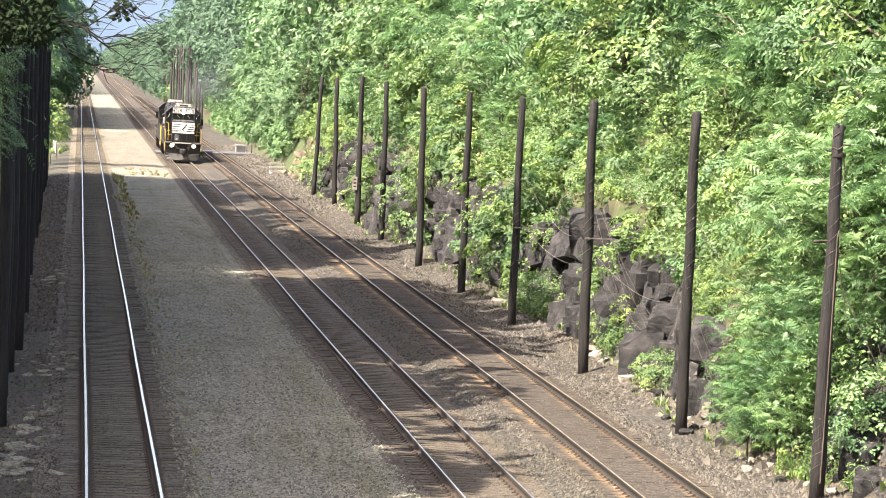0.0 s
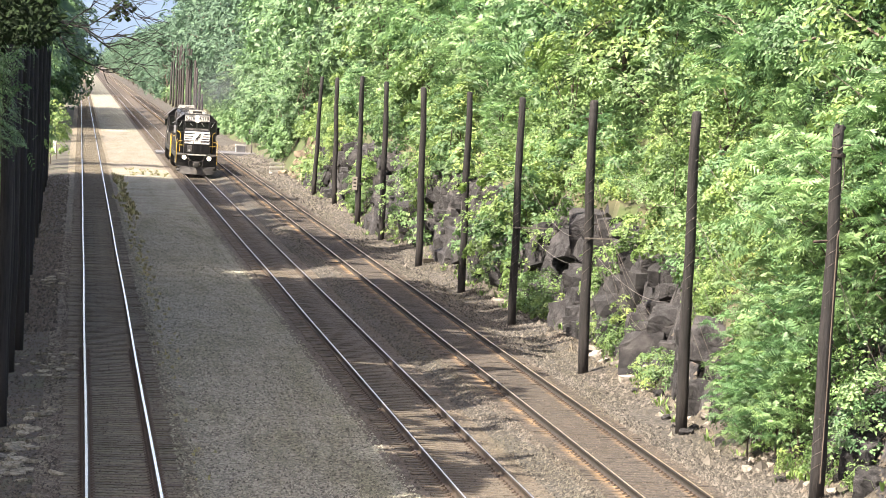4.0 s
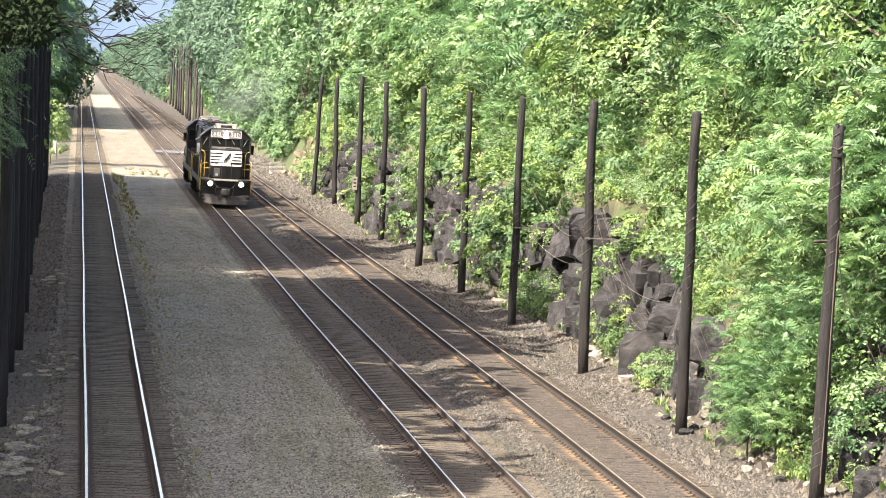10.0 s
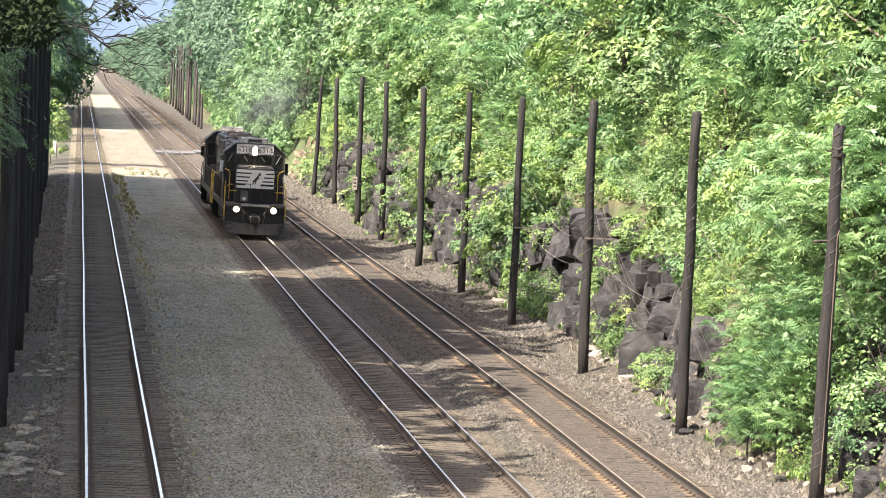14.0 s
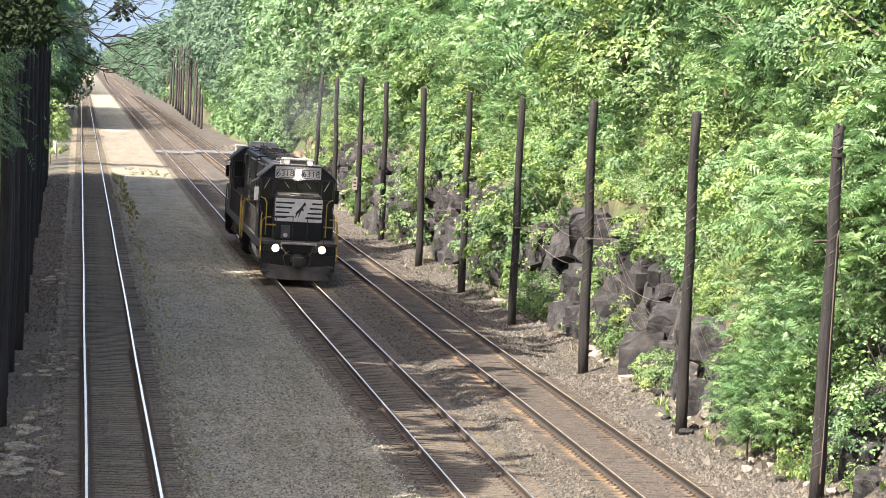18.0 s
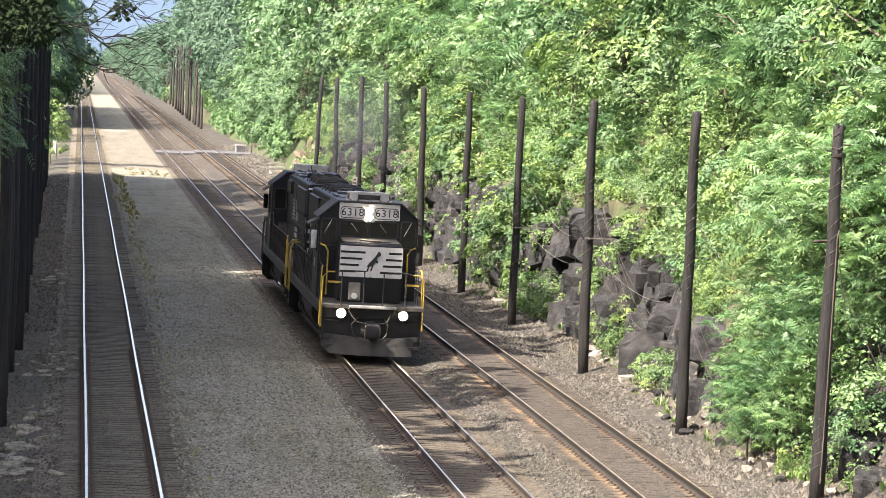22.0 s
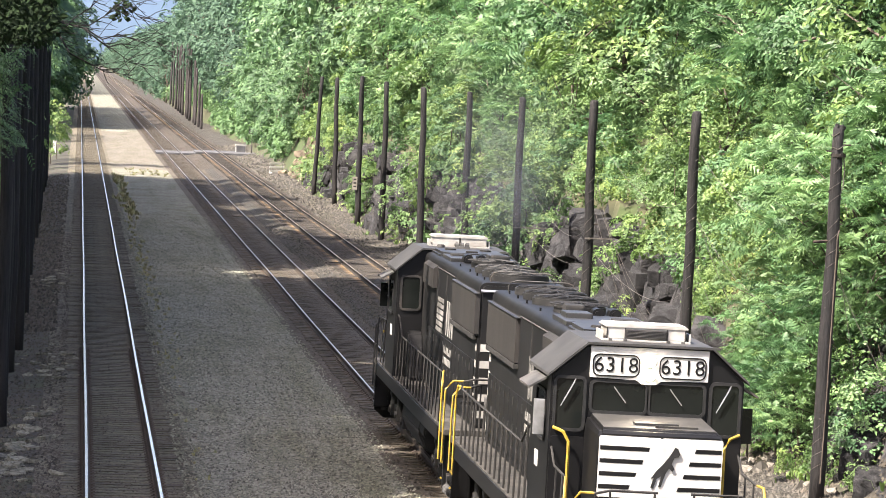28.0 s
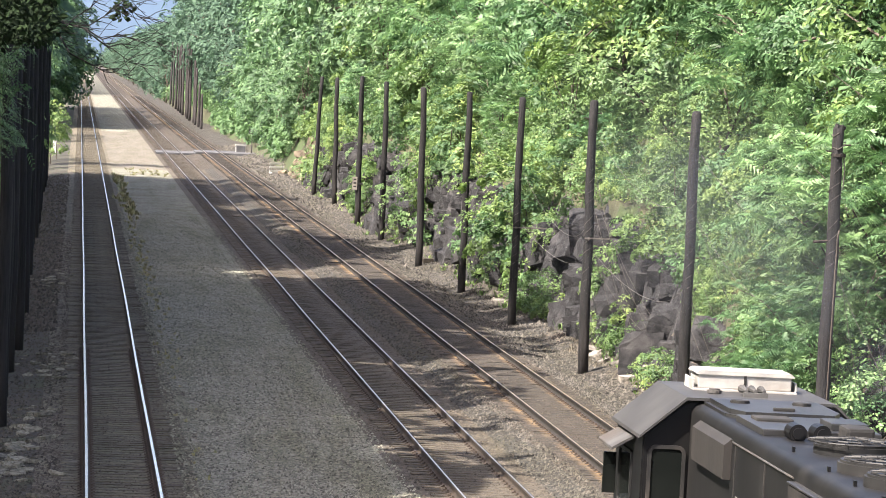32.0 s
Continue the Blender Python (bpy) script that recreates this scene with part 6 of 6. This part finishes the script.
# ---- lineside things ----
M_CABINET = mat("pale_cabinet_paint", (0.30, 0.295, 0.275), (0.42, 0.415, 0.39), 2, 0.6, stain=(0.4, 0.36, 0.3), sscale=1.5)
M_PANEL = mat("crossing_concrete", (0.052, 0.053, 0.057), (0.09, 0.091, 0.096), 1.5, 0.85, bump=0.2, bscale=12, vary=0.15)
crossing = tagged(new("level_crossing"), "pale grey concrete crossing panels set between the rails", "crossing")
for tx, tz in TRACKS[1:]:
    for a, b in ((-1.6, -0.83), (-0.66, -0.02), (0.02, 0.66), (0.83, 1.6)):
        for k in range(3):
            part("crossing_panel", boxed(tx + a, tx + b, 376.5 + 3 * k, 379.4 + 3 * k, tz - 0.16, tz - 0.012, bevel=0.02), M_PANEL, crossing)
part("approach", boxed(14.45, 17.5, 376.5, 385.4, -0.2, 0.02, bevel=0.03), M_PANEL, crossing)
part("approach", boxed(10.69, 11.2, 376.5, 385.4, -0.25, -0.08, bevel=0.03), M_PANEL, crossing)

cabinet = tagged(new("signal_cabinet"), "small pale equipment cabinet beside the crossing", "cabinet")
cabinet.matrix_basis = pose(15.75, 383.6, gz(15.75, 383.6)) @ Matrix.Scale(1.3, 4)
part("body", boxed(-0.38, 0.38, -0.3, 0.3, 0.05, 0.62, bevel=0.02), M_CABINET, cabinet)
part("roof", boxed(-0.42, 0.42, -0.34, 0.34, 0.62, 0.68, bevel=0.02), M_CABINET, cabinet)
part("plinth", boxed(-0.5, 0.5, -0.35, 0.35, -0.1, 0.05), M_PANEL, cabinet)
part("door", boxed(-0.33, 0.33, -0.325, -0.3, 0.12, 0.58, bevel=0.01), M_PANEL, cabinet)

post = tagged(new("sign_post"), "thin dark post with a small black sign", "sign")
post.location = (16.7, 381, gz(16.7, 381))
bm = bmesh.new()
tube(bm, [(0, 0, -0.2), (0, 0, 2.3)], 0.04, 8)
part("post", bm, M_RUNNING, post)
part("sign_plate", boxed(-0.32, 0.32, -0.06, -0.04, 1.85, 2.3, bevel=0.02), M_RUNNING, post)

barrier = tagged(new("white_barrier"), "white painted barrier panel lying on the verge", "barrier")
barrier.matrix_basis = pose(16.0, 318, gz(16.0, 318), 0, 0, 18)
for z in (0.12, 0.42, 0.72):
    part("board", boxed(-0.62, 0.62, -0.03, 0.03, z, z + 0.16, bevel=0.01), M_CABINET, barrier)
for x in (-0.5, 0.5):
    part("leg", boxed(x - 0.05, x + 0.05, -0.28, 0.28, 0.0, 0.12, bevel=0.01), M_CABINET, barrier)
    part("upright", boxed(x - 0.04, x + 0.04, 0.03, 0.09, 0.0, 0.9, bevel=0.01), M_CABINET, barrier)

plate = tagged(new("marker_plate"), "small pale marker plate fixed to a pole", "sign")
plate.location = (15.69, 223.0, 0.36)
part("plate", boxed(-0.16, 0.12, -0.02, 0.0, 1.45, 2.2, bevel=0.01), M_PALEROCK, plate)
for z in (1.6, 1.8, 2.0):
    part("text_bar", boxed(-0.1, 0.06, -0.026, -0.02, z, z + 0.09), M_RUNNING, plate)
part("strap", boxed(-0.06, 0.42, 0.0, 0.03, 1.75, 1.85), M_RUNNING, plate)

for x, y, h in ((-2.0, 371, 1.1), (-2.15, 377, 1.1), (-2.3, 384, 1.1)):
    ob = tagged(new("marker_post"), "short white marker post beside the track", "post", "marker posts")
    ob.location = (x, y, gz(x, y))
    bm = bmesh.new()
    tube(bm, [(0, 0, -0.2), (0, 0, h)], 0.06, 8)
    part("post", bm, M_WHITE, ob)
    part("cap", boxed(-0.08, 0.08, -0.08, 0.08, h, h + 0.05, bevel=0.01), M_WHITE, ob)

baulk = tagged(new("timber_baulk"), "old grey timber lying beside a pole", "timber")
baulk.matrix_basis = pose(16.35, 180.4, gz(16.35, 180.4) - 0.04, 0, 3, 20)
part("beam", boxed(-0.5, 0.55, -0.13, 0.13, 0.0, 0.2, bevel=0.02), M_TIE_OIL, baulk)
part("beam", boxed(-0.4, 0.6, 0.2, 0.45, 0.0, 0.18, bevel=0.02), M_TIE_OIL, baulk)
for i, z, reach in ((3, 3.3, 1.1), (2, 3.9, 0.7)):
    arm = tagged(new("pole_arm"), "thin iron arm fixed across a pole", "bracket", "pole arms")
    arm.location = (POLES[i][0], POLES[i][1] - 0.18, z)
    part("rod", boxed(-0.12, reach, -0.02, 0.02, -0.02, 0.02), M_WIRE, arm)
    part("bolt", boxed(-0.03, 0.03, -0.04, 0.06, -0.03, 0.03), M_WIRE, arm)

# old line wires, slack between the poles
for i, (a, b) in enumerate(zip(POLES, POLES[1:5])):
    for k, (za, zb, sag) in enumerate(((6.8, 6.9, 1.6), (5.6, 5.2, 1.9), (4.2, 3.4, 1.2))):
        if (i + k) % 3 == 2:
            continue
        bm = bmesh.new()
        pts = []
        for s in range(15):
            f = s / 14
            pts.append((a[0] + (b[0] - a[0]) * f + 0.25 + 0.5 * math.sin(math.pi * f), a[1] + (b[1] - a[1]) * f, za + (zb - za) * f - sag * 4 * f * (1 - f)))
        tube(bm, pts, 0.007, 4)
        tagged(part("line_wire", bm, M_WIRE), "slack old line wire between poles", "wire", "line wires")
rng = random.Random(31)
for i in range(14):  # ends hanging from the near poles to the slope
    x, y, h = POLES[(1, 2, 2, 0)[i % 4]][:3]
    z0 = rng.uniform(2.4, 5.8)
    dx, dy = rng.uniform(0.8, 2.2), rng.uniform(-3.0, 1.0)
    bm = bmesh.new()
    tube(bm, [(x + dx * f + 0.18, y + dy * f, z0 - (z0 * 0.75) * f + 0.5 * math.sin(math.pi * f) * -0.6) for f in (0, 0.25, 0.5, 0.75, 1.0)], 0.006, 4)
    tagged(part("hanging_wire", bm, M_WIRE), "loose wire hanging from a pole to the slope", "wire", "hanging wires")


def tufts(name, spots, label, material, height, blades, seed):
    """Weeds: bundles of bent blades as one object."""
    r = np.random.default_rng(seed)
    V, F = [], []
    for x, y, s in spots:
        z = gz(x, y)
        for _ in range(blades):
            a = r.uniform(0, math.tau)
            d = np.array([math.cos(a), math.sin(a), 0])
            w = np.array([-d[1], d[0], 0]) * 0.018 * s
            p = np.array([x, y, z]) + d * r.uniform(0, 0.16) * s
            h = height * s * r.uniform(0.4, 1.2)
            m = p + d * h * 0.25 + np.array([0, 0, h * 0.6])
            t = p + d * h * r.uniform(0.4, 0.8) + np.array([0, 0, h * r.uniform(0.7, 1.0)])
            b = len(V)
            V += [p - w, p + w, m + w * 1.6, m - w * 1.6, t]
            F += [(b, b + 1, b + 2, b + 3), (b + 3, b + 2, b + 4)]
    return tagged(place(name, mesh_of(name, [tuple(v) for v in V], F, material)), label, "weeds", kind="stuff")


rng = random.Random(8)
tufts("dry_weeds", [(3.12 + rng.gauss(0, 0.22), rng.uniform(222, 302), rng.uniform(0.7, 1.4)) for _ in range(95)] + [(3.05 + rng.gauss(0, 0.16), rng.uniform(135, 222), rng.uniform(0.3, 0.7)) for _ in range(110)] + [(3.0 + rng.gauss(0, 0.2), rng.uniform(85, 135), rng.uniform(0.2, 0.5)) for _ in range(40)], "dry brown weeds along the edge of the ballast", M_DRY, 0.26, 12, 1)
tufts("verge_grass", [(float(hill_foot(y)) + rng.uniform(-0.5, 1.2), y, rng.uniform(0.5, 1.3)) for y in [rng.uniform(80, 290) for _ in range(300)]], "thin grass and weeds at the slope's foot", M_LEAF_Y, 0.26, 9, 2)
tufts("dry_grass", [(float(hill_foot(y)) + rng.uniform(1.6, 3.0), y, rng.uniform(0.7, 1.4)) for y in [rng.choice((102, 104, 105, 107, 130, 163)) + rng.uniform(-2.5, 2.5) for _ in range(260)]], "dry tan grass on the rock ledge", M_DRY, 0.26, 10, 5)
tufts("ledge_grass", [(float(hill_foot(y)) + rng.uniform(1.7, 4.5), y, rng.uniform(0.7, 1.5)) for y in [rng.uniform(96, 112) for _ in range(620)]], "bright green grass on the rock ledge", M_LEAF_Y, 0.2, 12, 6)
tufts("yellow_weeds", [(rng.choice((4.4, 6.1)) + rng.gauss(0, 0.5), rng.uniform(304, 322), rng.uniform(0.4, 0.9)) for _ in range(45)], "pale yellow-green weeds on the sunlit ballast", M_DRY, 0.3, 9, 3)

# flat stones and litter on the shaded shoulder
M_SLAB = mat("mossy_grey_slab", (0.085, 0.08, 0.06), (0.27, 0.25, 0.19), 3, 0.92, bump=0.5, bscale=9, vary=0.3)
SLABS = [rock_mesh("stone_slab", 680 + i, M_SLAB, (1.3, 1.1, 0.28), 6, 0.0) for i in range(4)]
for i in range(150):
    y = rng.choice((84, 86, 88, 90, 91, 92, 94, 97, 99, 102, 112, 115, 117, 119, 158, 163)) + rng.uniform(-4, 4)
    x = -0.95 + rng.gauss(0, 0.45) - (0.3 if y < 106 else -0.35)
    s = rng.uniform(0.07, 0.24) * (1.25 if y < 100 else 1)
    tagged(place("stone_slab", SLABS[i % 4], None, pose(x, y, gz(x, y) + s * 0.12, rng.uniform(-15, 15), rng.uniform(-15, 15), rng.uniform(0, 360)) @ Matrix.Diagonal((s, s, s, 1))), "flat mossy grey stone on the shaded shoulder", "stone", "shoulder stones")

# a dead branch that reaches over the line near the camera
branch = tagged(new("dead_branch"), "bare dark twigs reaching out from a shady tree", "branch")
TWIG_LINES = [[(-2.6, 9.9), (-1.4, 9.5), (-0.41, 9.21), (-0.21, 9.13), (0.03, 9.08), (0.18, 8.99), (0.32, 9.04), (0.51, 8.98), (0.66, 8.99), (0.72, 8.88)], [(-1.2, 9.42), (-0.28, 9.07), (-0.19, 9.02), (-0.09, 8.86), (0.04, 8.8), (0.18, 8.73), (0.28, 8.71), (0.45, 8.69)],
         [(-0.07, 9.1), (0.07, 9.11), (0.22, 9.21), (0.33, 9.31), (0.43, 9.39)], [(0.03, 9.07), (0.15, 8.98), (0.27, 8.91), (0.42, 8.81), (0.58, 8.75)], [(0.2, 9.2), (0.29, 9.29), (0.43, 9.24), (0.51, 9.18), (0.6, 9.2)], [(0.24, 8.93), (0.34, 8.96), (0.49, 8.95)], [(-0.13, 9.09), (-0.05, 9.18), (0.07, 9.25), (0.11, 9.35)]]
rng = random.Random(12)
for i, limb in enumerate(TWIG_LINES):
    bm = bmesh.new()
    n = len(limb)
    pts = [(x, 34 + 0.25 * math.sin(k * 0.9 + i), z) for k, (x, z) in enumerate(limb)]
    tube(bm, pts, [max(0.003, (0.012 if i < 2 else 0.007) * (1 - k / n)) for k in range(n)], 5)
    for k in range(max(2, 2 if i < 2 else 1), n):
        for _ in range(4):
            p = Vector(pts[k]).lerp(Vector(pts[k - 1]), rng.random())
            d = Vector((rng.uniform(0.35, 1), rng.uniform(-0.6, 0.6), rng.uniform(-0.45, 0.4))).normalized() * rng.uniform(0.1, 0.36)
            c = Vector((0, 0, rng.uniform(-0.09, 0.09)))
            tube(bm, [p, p + d * 0.3 + c * 0.55, p + d * 0.65 + c * 0.9, p + d + c * 0.6], [0.0036, 0.0031, 0.0024, 0.0014], 4)
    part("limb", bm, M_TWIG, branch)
# sprays whose shade is painted by their near-black leaf colour
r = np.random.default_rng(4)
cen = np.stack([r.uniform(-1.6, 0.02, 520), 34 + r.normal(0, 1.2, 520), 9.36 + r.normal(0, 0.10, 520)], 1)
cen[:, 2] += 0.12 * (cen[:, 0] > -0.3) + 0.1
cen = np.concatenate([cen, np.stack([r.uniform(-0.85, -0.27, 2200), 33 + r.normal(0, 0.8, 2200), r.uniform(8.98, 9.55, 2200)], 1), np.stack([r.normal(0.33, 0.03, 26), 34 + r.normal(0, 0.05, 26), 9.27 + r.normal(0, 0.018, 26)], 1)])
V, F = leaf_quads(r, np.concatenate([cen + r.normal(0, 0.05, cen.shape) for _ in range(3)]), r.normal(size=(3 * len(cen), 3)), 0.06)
place("leaf_spray", mesh_of("leaf_spray", V, F, M_LEAF_SHADED), branch)

# leafy sprays that hang into view beside the shaded poles
def leafy_branch(y, sprays, seed):
    rr = np.random.default_rng(seed)
    ob = tagged(new("leafy_branch"), "green leafy branch of a shady tree hanging beside the poles", "branch", "hanging branches")
    tips = []
    for x, z in sprays:
        bm = bmesh.new()
        tube(bm, [(-6.5, y + 0.5, z + 2.0), (x - 1.2, y + 0.2, z + 0.75), (x - 0.35, y, z + 0.3), (x + 0.1, y, z)], [0.06, 0.03, 0.015, 0.006], 6)
        part("limb", bm, M_TWIG, ob)
        tips.append(np.stack([rr.normal(x - 0.12, 0.16, 40), rr.normal(y, 0.35, 40), rr.normal(z + 0.05, 0.17, 40)], 1))
    P = np.concatenate(tips)
    out = rr.normal(size=P.shape) * 0.5 + np.array([0.6, -0.2, -0.25])
    V, F = frond_quads(rr, P, out / np.linalg.norm(out, axis=1)[:, None], 0.2, 5)
    place("leaf_spray", mesh_of("leaf_spray", V, F, M_LEAF_G), ob)


leafy_branch(62, ((-1.08, 8.25), (-1.15, 7.75), (-0.98, 7.5), (-1.2, 8.7)), 91)
leafy_branch(70, ((-1.3, 8.0), (-1.25, 8.6), (-1.0, 9.0)), 92)

# far ridge beyond the end of the line, haze put into its blue colour
xs, V, F = np.linspace(-1800, 2200, 60), [], []
for k, x in enumerate(xs):
    h = 92 + 10 * math.sin(x * 0.0021 + 1) + 9 * noise.noise((x * 0.01, 0, 5))
    V += [(x, 4200, -2), (x, 4260, h * 0.7), (x, 4350, h)]
    if k:
        b = 3 * k
        F += [(b - 3, b, b + 1, b - 2), (b - 2, b + 1, b + 2, b - 1)]
M_RIDGE = mat("hazy_wooded_ridge", (0.040, 0.070, 0.112), (0.052, 0.086, 0.134), 0.02, 0.95)
tagged(place("backdrop", mesh_of("backdrop", V, F, M_RIDGE, True)), "distant wooded ridge tinted blue for haze", "hill", kind="structure")

# ---- exhaust haze: thin domed wisps that travel with the train ----
M_SMOKE = bpy.data.materials.new("thin_exhaust")
M_SMOKE.use_nodes = True
_n, _l = M_SMOKE.node_tree.nodes, M_SMOKE.node_tree.links
_tc, _no, _mr, _gr, _mu = _n.new("ShaderNodeTexCoord"), _n.new("ShaderNodeTexNoise"), _n.new("ShaderNodeMapRange"), _n.new("ShaderNodeTexGradient"), _n.new("ShaderNodeMath")
_no.inputs["Scale"].default_value, _no.inputs["Detail"].default_value = 1.6, 5
_mr.inputs[1].default_value, _mr.inputs[2].default_value, _mr.inputs[3].default_value, _mr.inputs[4].default_value = 0.3, 0.7, 0.05, 0.42
_gr.gradient_type, _mu.operation = "QUADRATIC_SPHERE", "MULTIPLY"
_tr, _df, _mx = _n.new("ShaderNodeBsdfTransparent"), _n.new("ShaderNodeBsdfDiffuse"), _n.new("ShaderNodeMixShader")
_df.inputs[0].default_value = (0.088, 0.096, 0.116, 1)
_l.new(_tc.outputs["Object"], _no.inputs["Vector"]), _l.new(_no.outputs["Fac"], _mr.inputs[0]), _l.new(_tc.outputs["Object"], _gr.inputs[0])
_l.new(_mr.outputs[0], _mu.inputs[0]), _l.new(_gr.outputs["Fac"], _mu.inputs[1]), _l.new(_mu.outputs[0], _mx.inputs[0])
_l.new(_tr.outputs[0], _mx.inputs[1]), _l.new(_df.outputs[0], _mx.inputs[2]), _l.new(_mx.outputs[0], _n["Material Output"].inputs[0])
SMOKE = tagged(new("exhaust_smoke"), "thin grey exhaust haze trailing behind the locomotives", "smoke")
rng = random.Random(19)
PUFFS = []
for i in range(6):
    f = i / 5
    bm = bmesh.new()
    bmesh.ops.create_uvsphere(bm, u_segments=28, v_segments=16, radius=1.0)
    bmesh.ops.delete(bm, geom=[v for v in bm.verts if v.co.y > 0.05], context="VERTS")
    for v in bm.verts:
        v.co.y *= 0.3
        v.co += v.co.normalized() * 0.12 * noise.noise(v.co * 1.7 + Vector((i * 7.1, 0, 0)))
    at = (0.6 + 4.4 * f ** 0.8, 30 + 50 * f, 5.6 + 0.5 * f)
    ob = part("smoke_wisp", bm, M_SMOKE, SMOKE, smooth=True)
    size = 1.5 + 3.0 * f
    ob.scale = (size, size, size * 1.05)
    ob.location = at
    PUFFS.append((ob, at, rng.uniform(-3, 3)))


# ---- what moves ----
def motions():
    times = [float(t) for t in range(0, 33)]
    walk(LEAD, [(t, pose(RAIL_X + 0.03, START - SPEED * t, RAIL_Z, 0, CANT[1], 0)) for t in times])
    walk(TRAIL, [(t, pose(RAIL_X + 0.03, START - SPEED * t + 2 * LENGTH, RAIL_Z, 0, CANT[1], 0) @ pose(0, 0, 0, 0, 0, 180)) for t in times])
    walk(SMOKE, [(t, pose(RAIL_X, START - SPEED * t, 0)) for t in times])
    for ob, (x, y, z), turn in PUFFS:  # slow rise and drift within the trail
        walk(ob, [(t, pose(x + 0.12 * math.sin(t * 0.5 + y), y, z + 0.15 * math.sin(t * 0.4 + y), 0, 0, turn * math.sin(t * 0.3))) for t in range(0, 33, 2)])
    spin = SPEED / 0.508
    steps = [k / 15 for k in range(0, 481)]
    for wheels, way in ((LEAD_WHEELS, 1), (TRAIL_WHEELS, -1)):
        for k, (w, y) in enumerate(wheels):
            walk(w, [(t, pose(0, y, 0.508, way * math.degrees(spin * t))) for t in steps])


motions()
